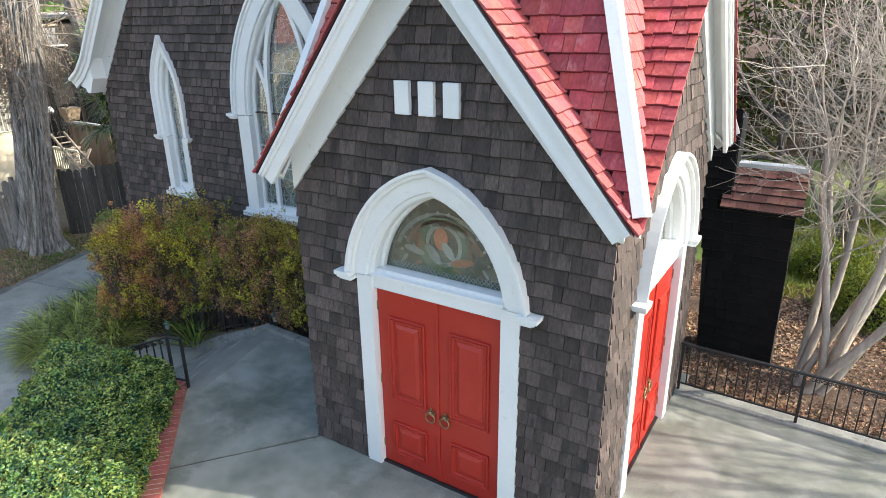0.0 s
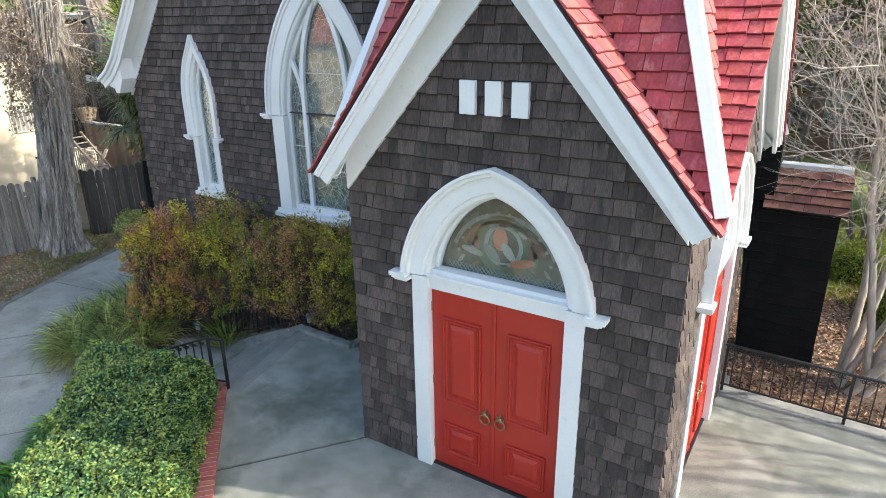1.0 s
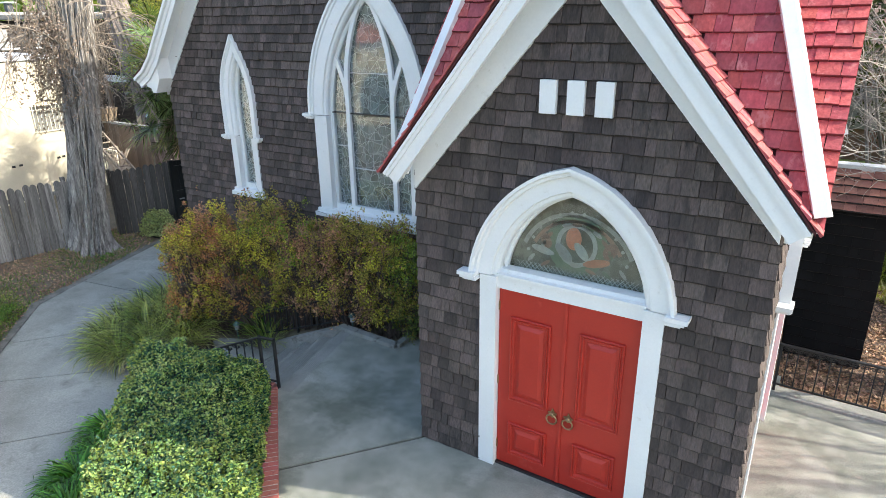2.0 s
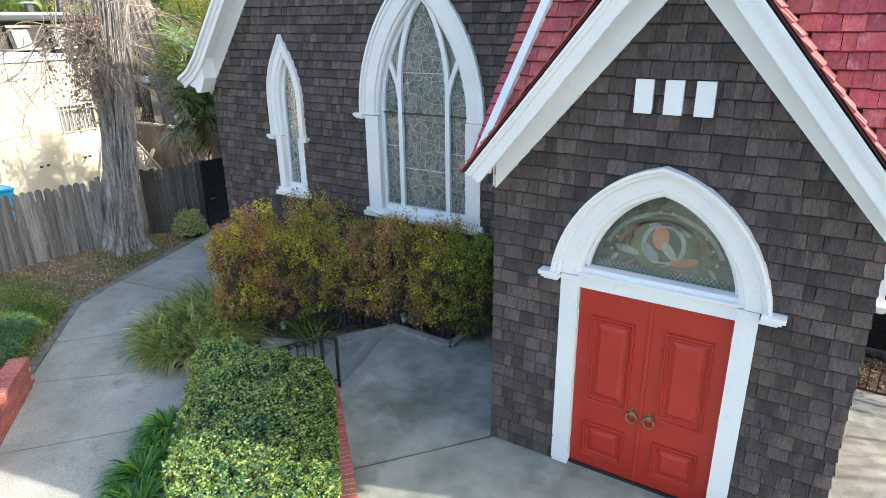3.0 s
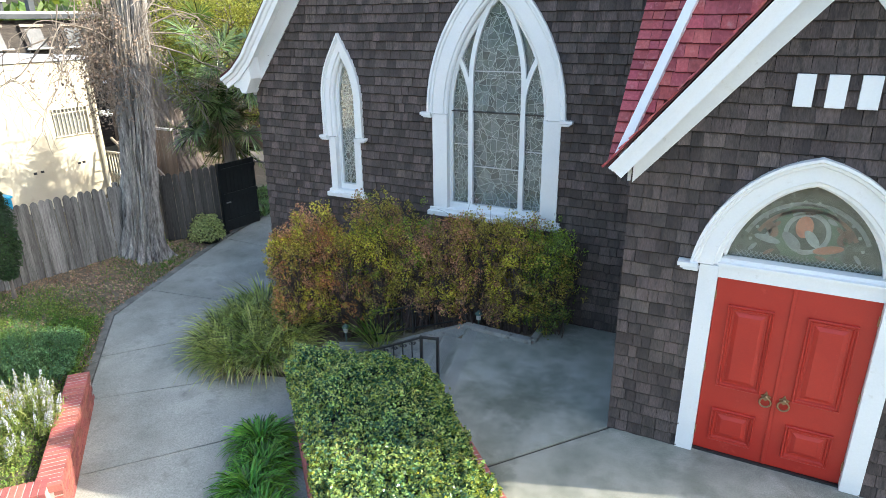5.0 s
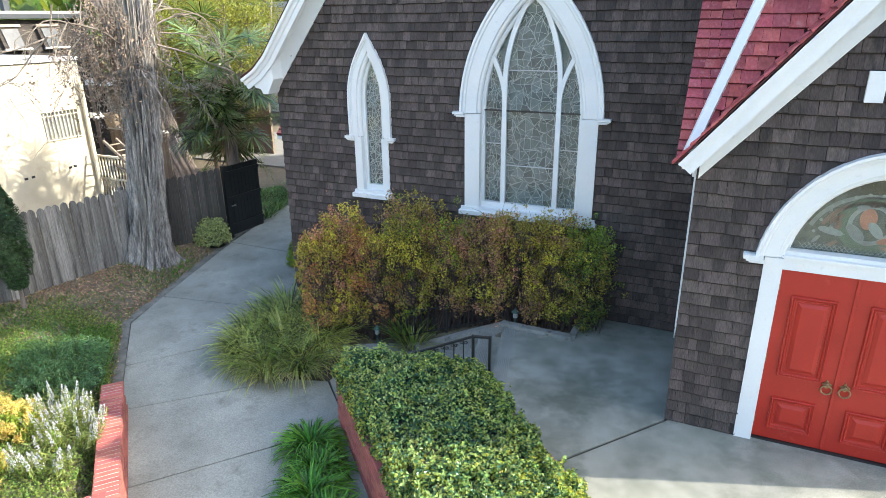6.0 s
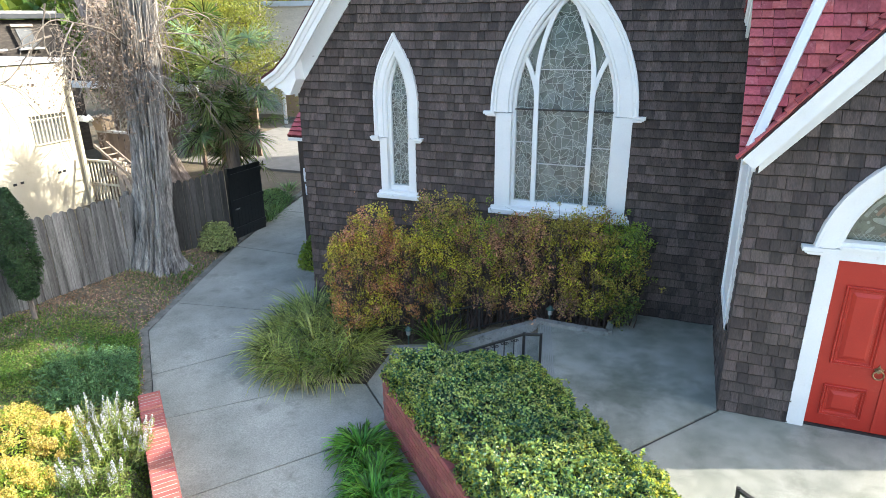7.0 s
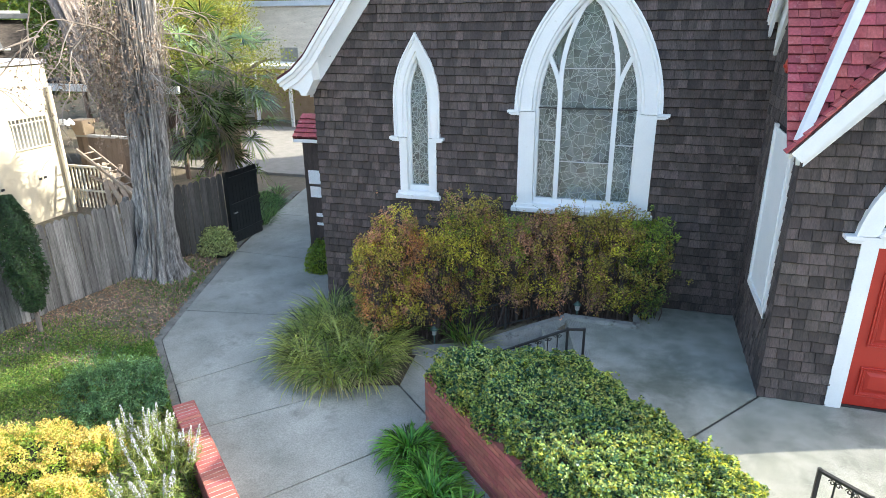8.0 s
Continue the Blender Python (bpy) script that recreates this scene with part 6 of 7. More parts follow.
tree = fluted_trunk(-15.80, 6.69, -0.47, 5.6, 0.335, 0.315, 0.13, (-0.055, 0.175), 151, "old_tree", "old tree with deeply fluted grey bark by the fence", M_OLDBARK, 21, 280, 100)
r = np.random.default_rng(152)
t = Tubes(5)
ends = []
for k in range(10):
    a = r.uniform(0, 2 * np.pi)
    branch_out(t, (-16.05 + 0.25 * math.cos(a), 7.50 + 0.25 * math.sin(a), r.uniform(3.5, 5.2)), (math.cos(a), math.sin(a), r.uniform(-0.3, 0.9)), r.uniform(0.7, 1.4), r.uniform(0.012, 0.026), 3, r, ends, 0.12, 3, 0.6, 0.72)
part("limb", t.data(), M_TWIG, tree, "bare tangled branches", kind="stuff")
# hanging dry creeper stems
t = Tubes(4)
cl = []
for k in range(230):
    a = r.uniform(0, 2 * np.pi)
    q = r.uniform(0.38, 0.95) if k > 90 else r.uniform(0.36, 0.46)
    if k > 90:
        a = r.normal(3.6, 0.9)
    top = np.array((-16.06 + q * math.cos(a), 7.52 + q * math.sin(a), r.uniform(3.6, 5.4)))
    ln = r.uniform(0.5, 1.7) if k > 90 else r.uniform(0.8, 3.0)
    pts = [top]
    for s in range(5):
        pts.append(pts[-1] + np.array((r.normal(0, 0.05), r.normal(0, 0.05), -ln / 5)))
    t.add(pts, np.linspace(0.008, 0.003, 6))
    if k > 90:
        for p in pts[1:]:
            cl += [p + r.normal(0, 0.045, 3) for _ in range(6)]
part("creeper", t.data(), M_TWIG, tree, "hanging dry creeper stems", kind="stuff")
part("dead_leaf", leaves(np.array(cl), 0.07, 0.045, None, 1, r=r), M_DEADVINE, tree, "brown dead creeper leaves", kind="stuff")

# creeper hanging before the neighbouring wall
vine = thing("creeper", (-17.6, 8.3, 4.6), "thin leafless creeper with dry brown leaves hanging down", "creeper")
t = Tubes(4)
cl = []
for k in range(46):
    x, y = r.uniform(-18.2, -16.5), r.uniform(6.4, 8.8)
    pts = [np.array((x, y, r.uniform(4.0, 5.0)))]
    ln = r.uniform(0.5, 2.6) * (1.0 if 7.0 < y < 8.6 else 0.6)
    for s in range(7):
        pts.append(pts[-1] + np.array((r.normal(0, 0.07), r.normal(0, 0.07), -ln / 7)))
    t.add(pts, np.linspace(0.007, 0.003, 8))
    for p in pts[3:]:
        cl += [p + r.normal(0, 0.05, 3) for _ in range(4)]
part("stem", t.data(), M_TWIG, vine, "thin dry stems", kind="stuff")
part("dead_leaf", leaves(np.array(cl), 0.08, 0.05, None, 1, r=r), M_DEADVINE, vine, "dry brown leaves", kind="stuff")
t = Tubes(5)
ends = []
for k in range(5):
    branch_out(t, (r.uniform(-19.5, -16.2), r.uniform(6.5, 10), r.uniform(4.2, 5.4)), (r.uniform(-1, 0.4), r.uniform(-0.8, 0.5), r.uniform(-0.4, 0.3)), 1.3, 0.022, 3, r, ends, 0.1, 3, 0.7, 0.75, 0.2)
part("limb", t.data(), M_TWIG, vine, "bare tangled branches", kind="stuff")

# ---- neighbouring house behind the fence ----
house = thing("stucco_house", (-21.4, 5.0, -0.5), "flat-roofed cream stucco house behind the fence", "house")
HX = -21.35
WALL = plane_frame((HX, 5.0, 0), (0, 1, 0), (0, 0, 1))
part("wall", prism([(-9, -0.8), (4.95, -0.8), (4.95, 3.55), (-9, 3.62)], -0.2, 0.0, [[(3.6, 1.52), (4.66, 1.52), (4.66, 2.30), (3.6, 2.30)]]), M_STUCCO, house, "sunlit cream stucco wall", WALL)
part("wall", boxed(HX - 5, HX - 0.2, 9.75, 9.95, -0.8, 3.55), M_STUCCO, house, "cream stucco end wall")
part("roof", boxed(HX - 5, HX + 0.06, -4, 9.99, 3.58, 3.68, 0.01), surface("pale_roof_edge", (0.45, 0.47, 0.50), (0.55, 0.57, 0.6), rough=0.8), house, "flat roof with a pale edge")
M_WINDARK = surface("dusty_window_glass", (0.20, 0.20, 0.19), (0.28, 0.28, 0.26), rough=0.15)
win = part("window", boxed(3.6, 4.66, 1.52, 2.30, -0.14, -0.12), M_WINDARK, house, "barred window with dusty glass", WALL)
M_CREAMBAR = surface("cream_iron", (0.62, 0.57, 0.46), (0.7, 0.65, 0.54), rough=0.6)
for k in range(10):
    part("window_bar", boxed(3.62 + k * 0.112, 3.64 + k * 0.112, 1.50, 2.30, 0.02, 0.04), M_CREAMBAR, win, m=WALL)
for z in (1.51, 2.28, 2.16):
    part("window_bar", boxed(3.58, 4.68, z, z + 0.022, 0.015, 0.045), M_CREAMBAR, win, m=WALL)
bm = bmesh.new()
bmesh.ops.create_cone(bm, cap_ends=True, segments=10, radius1=0.06, radius2=0.06, depth=3.6, matrix=Matrix.Translation((HX + 0.10, 9.85, 1.2)))
part("downpipe", bm, surface("cream_pipe", (0.60, 0.53, 0.40), (0.66, 0.59, 0.46), rough=0.6), house, "cream painted downpipe")
for y, z in ((7.75, 0.62), (7.95, 0.63), (9.05, 0.66), (9.2, 0.67)):
    part("vent", boxed(HX, HX + 0.015, y, y + 0.09, z, z + 0.06), M_DARK, house, "small dark vent")
bin_ = thing("blue_bin", (-20.5, 6.2, -0.5), "bright blue plastic bin behind the fence", "bin")
part("body", boxed(-20.9, -20.3, 5.9, 6.5, -0.5, 0.40, 0.04), surface("blue_plastic", (0.02, 0.35, 0.60), (0.03, 0.40, 0.65), rough=0.4), bin_)
part("lid", boxed(-20.93, -20.27, 5.87, 6.53, 0.40, 0.47, 0.03), surface("blue_plastic_lid", (0.03, 0.40, 0.65), (0.04, 0.45, 0.70), rough=0.4), bin_)

# lean-to, second fence, ladder and timber behind the fence
M_BROWNBOARD = surface("brown_board", (0.16, 0.115, 0.085), (0.22, 0.16, 0.12), rough=0.9, rand=0.25, stretch=(3, 3, 0.4))
panel_f = thing("panel_fence", (-20.3, 11.5, -0.5), "brown board fence with a pale cap behind the garden", "fence")
for k in range(12):
    part("board", boxed(-21.9 + k * 0.20, -21.704 + k * 0.20, 11.0, 11.03, -0.6, 1.46, 0.004), M_BROWNBOARD, panel_f)
part("cap", boxed(-21.9, -19.5, 10.95, 11.08, 1.46, 1.53, 0.01), surface("pale_capping", (0.42, 0.40, 0.38), (0.5, 0.48, 0.46), rough=0.8), panel_f, "pale capping board")
shed = thing("lean_to", (-21, 13.5, -0.5), "dark open lean-to with a white beam", "shed")
part("beam", boxed(-26.5, -20.5, 13.9, 14.0, 2.36, 2.60, 0.01), M_WHITE, shed, "white painted beam")
part("roof", boxed(-26.5, -20.5, 13.9, 17.0, 2.61, 2.70, 0.01), M_SHEATH, shed, "dark flat roof")
part("back_wall", boxed(-26.5, -20.5, 16.9, 17.0, -0.5, 2.65), M_BROWNBOARD, shed, "dark board wall")
for x in (-26.4, -24.4, -20.7):
    part("post", boxed(x, x + 0.12, 13.92, 14.02, -0.5, 2.37, 0.008), M_BROWNBOARD, shed)
M_OLDWOOD = surface("bleached_timber", (0.24, 0.19, 0.15), (0.36, 0.30, 0.24), rough=0.85, rand=0.3, stretch=(2, 2, 2))
ladder = thing("ladder", (-19.2, 9.9, -0.4), "weathered wooden ladder leaning sideways", "ladder")
lm = look((-20.75, 10.05, 1.35), (-18.9, 9.95, 0.15))
for s in (-0.2, 0.2):
    part("side_rail", boxed(s - 0.025, s + 0.025, -0.04, 0.04, -2.4, 0.0, 0.005), M_OLDWOOD, ladder, m=lm)
for k in range(8):
    part("rung", boxed(-0.2, 0.2, -0.015, 0.015, -0.2 - 0.28 * k - 0.03, -0.2 - 0.28 * k, 0.004), M_OLDWOOD, ladder, m=lm)
for k in range(9):
    pl = part("plank", boxed(-0.06, 0.06, -0.015, 0.015, -r.uniform(0.9, 1.6), 0, 0.004), M_OLDWOOD, None, "loose bleached timber plank leaning on a stack", look((-20.6 + r.uniform(-0.4, 0.5), 10.3 + r.uniform(-0.3, 0.4), 0.35 + r.uniform(0, 0.6)), (-19.4 + r.uniform(-0.6, 0.6), 10.0 + r.uniform(-0.4, 0.4), -0.1)))
    tagged(pl, category="plank", group="timber stack")

lean_tree = fluted_trunk(-21.25, 13.0, -0.5, 6.5, 0.46, 0.40, 0.1, (-0.40, 0.02), 153, "leaning_tree", "thick leaning tree trunk behind the fence", ribs=7)

# dark shingled house further back, with dormers over its gutter line
# wall, gutter and pane colours are lowered to stand for tree shade
M_DARKWALL = surface("shade_dark_wall", (0.024, 0.020, 0.018), (0.062, 0.052, 0.045), rough=0.9, scale=2.5, fine=10, bump=0.5, stretch=(0.6, 0.6, 5), grain=0.5)
M_GUTTER = surface("shade_blue_grey_gutter", (0.030, 0.036, 0.045), (0.045, 0.052, 0.062), rough=0.6)
M_CREAMTRIM = surface("cream_trim", (0.62, 0.57, 0.46), (0.70, 0.65, 0.54), rough=0.8)
M_DORMERGLASS = surface("shade_grey_dormer_glass", (0.075, 0.08, 0.085), (0.11, 0.115, 0.12), rough=0.12)
dark_house = thing("shingled_house", (-29, 9, -0.5), "dark shingled house with dormers and a grey gutter", "house")
part("wall", prism([(-0.5, -0.6), (0.0, -0.6), (0.0, 3.2), (-0.55, 4.66), (-1.0, 4.66)], -16.2, -1.0), M_DARKWALL, dark_house, "dark brown shingled wall and mansard", plane_frame((-28.4, 0, 0), (1, 0, 0), (0, 0, 1)))
part("gutter", boxed(-28.95, -28.62, 1.0, 16.3, 4.70, 4.88, 0.02), M_GUTTER, dark_house, "blue-grey gutter board")
part("roof", boxed(-36, -28.9, 1.0, 16.2, 4.80, 4.98, 0.02), surface("pale_flat_roof", (0.26, 0.26, 0.26), (0.36, 0.36, 0.35), rough=0.8), dark_house, "pale flat roof")
for y in (-1.5, 0.0, 1.5, 3.0, 4.5, 6.0, 7.5, 9.0):
    y += 5.0
    dm = Matrix.Translation((-28.40, y, 0))
    win = part("dormer", prism([(-0.52, 3.62), (0.02, 3.62), (-0.30, 4.46), (-0.52, 4.46)], -0.86, 0.0), M_DARKWALL, dark_house, "dark sided dormer", dm @ plane_frame((0, 0, 0), (1, 0, 0), (0, 0, 1)))
    fm = dm @ plane_frame((0.025, 0.43, 3.66), (0, 1, 0), (-0.32, 0, 0.84))
    part("pane", boxed(-0.30, 0.30, 0.03, 0.74, 0.0, 0.02), M_DORMERGLASS, win, "grey reflecting glass", fm)
    # cream head in the darker timber tone, for the same painted shade
    part("head", boxed(-0.44, 0.44, 0.80, 0.90, 0.0, 0.05, 0.008), M_OLDWOOD, win, "cream painted head board", fm)
    part("sill", boxed(-0.50, 0.50, -0.06, 0.0, 0.0, 0.10, 0.008), M_WHITE, win, "white sill", fm)
for x, y, h in ((-29.6, 9.2, 0.42), (-29.9, 12.6, 0.34), (-30.4, 14.1, 0.5)):
    vent = thing("roof_vent", (x, y, 4.98), "pale sheet metal vent on the flat roof", "vent", "roof vents")
    part("pipe", boxed(x - 0.12, x + 0.12, y - 0.12, y + 0.12, 4.97, 4.98 + h, 0.02), M_GUTTER, vent)
    part("cap", boxed(x - 0.22, x + 0.22, y - 0.22, y + 0.22, 4.98 + h, 5.03 + h, 0.02), M_WHITE, vent, "pale cap")

# on and beside the stucco house's corner
flood = thing("floodlight", (-21.2, 10.0, 1.95), "white twin floodlight on the house corner", "lamp")
part("base_plate", boxed(-21.30, -21.12, 9.98, 10.02, 1.96, 2.12, 0.01), M_WHITE, flood)
for y in (10.06, 10.22):
    bm = bmesh.new()
    bmesh.ops.create_cone(bm, cap_ends=True, segments=16, radius1=0.085, radius2=0.045, depth=0.17, matrix=look((-21.14, y, 2.0), (-21.6, y - 0.1, 2.3)))
    part("lamp_head", bm, M_WHITE, flood, "white bell-shaped lamp head", smooth=True)
pot = thing("plant_pot", (-21.6, 11.0, 1.53), "tan square plant pot on the fence cap", "plant pot")
bm = bmesh.new()
bmesh.ops.create_cone(bm, cap_ends=True, segments=4, radius1=0.24, radius2=0.36, depth=0.42, matrix=Matrix.Translation((-21.6, 11.02, 1.75)) @ Matrix.Rotation(radians(45), 4, "Z"))
bmesh.ops.bevel(bm, geom=list(bm.edges), offset=0.015, segments=2, affect="EDGES")
part("body", bm, surface("tan_terracotta", (0.34, 0.25, 0.17), (0.42, 0.32, 0.22), rough=0.85), pot)
deck = thing("deck_rail", (-21.2, 10.3, -0.5), "cream wooden deck railing behind the fence", "railing")
part("top_rail", boxed(-21.75, -20.2, 10.26, 10.34, 0.74, 0.80, 0.008), M_CREAMTRIM, deck)
part("bottom_rail", boxed(-21.75, -20.2, 10.28, 10.32, 0.05, 0.11, 0.006), M_CREAMTRIM, deck)
for k in range(12):
    part("baluster", boxed(-21.72 + 0.133 * k, -21.68 + 0.133 * k, 10.285, 10.315, -0.52, 0.75, 0.004), M_CREAMTRIM, deck)

# pale building and drive far behind
pale = thing("brick_building", (-24, 27, -0.5), "whitewashed brick building with a porch far behind", "building")
M_WHITEWASH = surface("whitewashed_brick", (0.52, 0.47, 0.40), (0.66, 0.60, 0.52), rough=0.9, scale=1.5, fine=10, bump=0.3, stretch=(1, 1, 5), c3=(0.30, 0.24, 0.18), spots=0.3, spot_scale=3)
part("wall", boxed(-32, -16, 27, 27.4, -0.5, 5.4), M_WHITEWASH, pale, "whitewashed brick wall")
bm = bmesh.new()
for k in range(26):
    box(bm, -32, -16, 26.97, 27.0, -0.45 + 0.225 * k, -0.25 + 0.225 * k)
part("brick_course", bm, M_WHITEWASH, pale, "courses of whitewashed brick", kind="stuff")
part("cornice", boxed(-32, -16, 26.8, 27.0, 5.2, 5.45, 0.02), surface("blue_grey_cornice", (0.4, 0.45, 0.5), (0.48, 0.52, 0.57), rough=0.8), pale, "blue-grey cornice")
for x in (-24.4, -22.4):
    part("window", boxed(x, x + 1.0, 26.95, 27.0, 2.2, 3.2), M_WINDARK, pale, "dark window")
part("porch_roof", boxed(-26, -16, 24.2, 27, 2.35, 2.5, 0.02), M_WHITE, pale, "white flat porch roof")
for x in (-24.5, -22.6, -20.7, -19.0):
    part("porch_post", boxed(x, x + 0.14, 24.3, 24.44, -0.5, 2.35, 0.01), M_WHITE, pale)
part("porch_wall", boxed(-26, -16, 26.4, 26.5, -0.5, 2.3), surface("tan_wall", (0.42, 0.30, 0.2), (0.5, 0.37, 0.26), rough=0.9), pale, "tan wall under the porch")
setting("drive", prism([(-23, 15.2), (-13, 15.2), (-10, 24), (-24, 24)], -0.62, -0.36), surface("pale_asphalt", (0.17, 0.165, 0.15), (0.23, 0.22, 0.205), rough=0.9), "pale sunlit drive behind the church", "road")

# kiosk at the nave's side, with notices
kiosk = thing("side_porch", (-12.6, 9.0, -0.7), "dark shingled side porch with a small red roof and notices", "porch")
kw = part("wall", boxed(-13.22, -11.9, 8.6, 10.2, -0.75, 2.22, 0.01), M_SHINGLE, kiosk, "dark shingled wall")
bm = prism([(0, 0), (1.45, 0), (1.45, 0.62), (0, 0.62)], 0.0, 0.05)
km = plane_frame((-13.35, 8.48, 2.20), (1, 0, 0), (0, 0.72, 0.62))
kr = part("roof", bm, M_UNDER, kiosk, "small red shingled roof", km)
cover(kr, km @ Matrix.Translation((0, 0, 0.045)), courses(lambda v: [(0.0, 1.45)], 0.0, 0.56, 0.125, 0.1, 0.18, r), 0.125, M_ROOF, 60, lambda i: i[1])
part("eaves_board", boxed(-13.36, -11.9, 8.46, 8.50, 2.14, 2.21), M_WHITE, kiosk, "white eaves board")
for x0, x1, z0, z1 in ((-13.12, -12.1, 1.22, 1.52), (-13.10, -12.75, 0.92, 1.16), (-13.0, -12.3, 0.48, 0.56), (-13.0, -12.3, 0.28, 0.34)):
    part("notice", boxed(x0, x1, 8.57, 8.585, z0, z1), surface("paper", (0.72, 0.75, 0.78), (0.78, 0.8, 0.82), rough=0.7), kiosk, "pale paper notice")
mound("bush", -12.75, 8.2, -0.68, 0.40, 0.3, 0.75, L_GREEN, 161, 3200, 0.06, "green plant against the side porch", "bush")
for i, (x, y) in enumerate(((-16.3, 12.2), (-16.0, 11.3), (-16.9, 13.3), (-15.75, 10.6))):
    clump("strap_plant", x, y, -0.55, 0.4, 0.42, 0.025, 120, M_HERB, 170 + i, "green strap-leaved plant in the bed beyond the gate", "plant", "bed beyond the gate", None, 1.2, 0.9)
mound("bush", -16.6, 11.9, -0.55, 0.6, 0.8, 0.42, M_HERB, 175, 3500, 0.06, "low green planting beyond the gate", "bush")

# ---- palm ----
palm = thing("palm", (-16.1, 9.9, -0.5), "fan palm with green fronds and a skirt of dead ones", "palm tree")
r = np.random.default_rng(181)
t = Tubes(12)
t.add([(-16.1, 9.9, -0.5), (-16.08, 9.92, 1.2), (-16.1, 9.95, 2.4), (-16.1, 9.95, 3.2)], [0.17, 0.16, 0.19, 0.15])
part("trunk", t.data(), M_BARK, palm, "fibrous brown trunk")
M_FROND = foliage("palm_frond", (0.060, 0.115, 0.042), (0.165, 0.225, 0.090), rand=0.8, rough=0.24, through=0.26)
M_DEADFROND = foliage("dead_frond", (0.20, 0.175, 0.125), (0.32, 0.28, 0.21), rand=0.5)


def frond(base, d, stalk, size, r):
    """A fan of narrow pleated blades at the end of a stalk: points and quads."""
    d = unit(np.array(d, dtype=float))
    side = unit(np.cross(d, (0, 0, 1.0)) + 1e-6)
    up = np.cross(side, d)
    hub = np.array(base) + d * stalk
    ps, fs = [], []
    n = 36
    for k in range(n):
        a = -2.35 + 4.7 * k / (n - 1)
        w = d * math.cos(a) + side * math.sin(a)
        w = unit(w + up * 0.12 * r.normal())
        ln = size * (0.75 + 0.25 * math.cos(a * 0.8)) * r.uniform(0.9, 1.05)
        cross = unit(np.cross(w, up)) * 0.0135 * (size / 0.55)
        mid = hub + w * ln * 0.6
        tip = hub + w * ln + np.array((0, 0, -0.10 * size * r.uniform(0.3, 1.6)))
        i = len(ps)
        ps += [hub - cross * 0.3, hub + cross * 0.3, mid + cross + up * 0.01, mid - cross + up * 0.01, tip]
        fs += [(i, i + 1, i + 2), (i, i + 2, i + 3), (i + 3, i + 2, i + 4)]
    return np.array(ps), np.array(fs)


stalks = Tubes(4)
green, dead = [], []
for k in range(78):
    a, e = r.uniform(0, 2 * np.pi), r.uniform(-1.15, 1.0)
    base = np.array((-16.1, 9.95, 1.7 + 2.1 * r.uniform(0, 1)))
    d = np.array((math.cos(a) * math.cos(e), math.sin(a) * math.cos(e), math.sin(e)))
    ln = r.uniform(0.6, 1.3)
    p, f = frond(base, d, ln, r.uniform(0.55, 0.85), r)
    stalks.add([base, base + d * ln * 0.5 + np.array((0, 0, 0.03)), base + d * ln], [0.014, 0.011, 0.008])
    green.append((p, f))
for k in range(34):
    a, e = r.uniform(0, 2 * np.pi), r.uniform(-1.4, -0.3)
    base = np.array((-16.1, 9.95, 1.9 + 1.7 * r.uniform(0, 1)))
    d = np.array((math.cos(a) * math.cos(e), math.sin(a) * math.cos(e), math.sin(e)))
    p, f = frond(base, d, r.uniform(0.3, 0.6), r.uniform(0.45, 0.65), r)
    dead.append((p, f))
part("stalk", stalks.data(), M_FROND, palm, kind="stuff")
for p, f in green:
    part("frond", (p, f), M_FROND, palm)
for p, f in dead:
    part("frond", (p, f), M_DEADFROND, palm, "dead brown frond")


# ---- far trees ----
def leafy_tree(x, y, z, h, rad, mat, seed, label, count=9000, size=0.16, clear=0.3, name="tree", group=""):
    """A tapered trunk with limbs, and a ragged crown of leaf clumps with gaps."""
    r = np.random.default_rng(seed)
    ob = thing(name, (x, y, z), label, "tree", group)
    t = Tubes(7)
    top = np.array((x + r.normal(0, 0.3), y + r.normal(0, 0.3), z + h * 0.7))
    t.add([(x, y, z - 0.1), (x + r.normal(0, 0.1), y, z + h * clear), top], [0.05 * h * 0.5, 0.035 * h * 0.5, 0.015 * h])
    ends = []
    for k in range(13):
        f = r.uniform(clear, 0.7)
        a = r.uniform(0, 2 * np.pi)
        branch_out(t, np.array((x, y, z + h * f)), (math.cos(a), math.sin(a), r.uniform(0.1, 1.0)), rad * r.uniform(0.4, 0.7), 0.012 * h, 2, r, ends, 0, 3, 0.6, 0.65)
    part("trunk", t.data(), M_BARK, ob, "brown trunk and limbs")
    c = np.array(ends)
    c = c[r.integers(0, len(c), count)] + r.normal(0, rad * 0.13, (count, 3))
    part("crown", leaves(c, size, size * 0.55, None, 1, r=r), mat, ob, "ragged leafy crown", kind="stuff")
    return ob


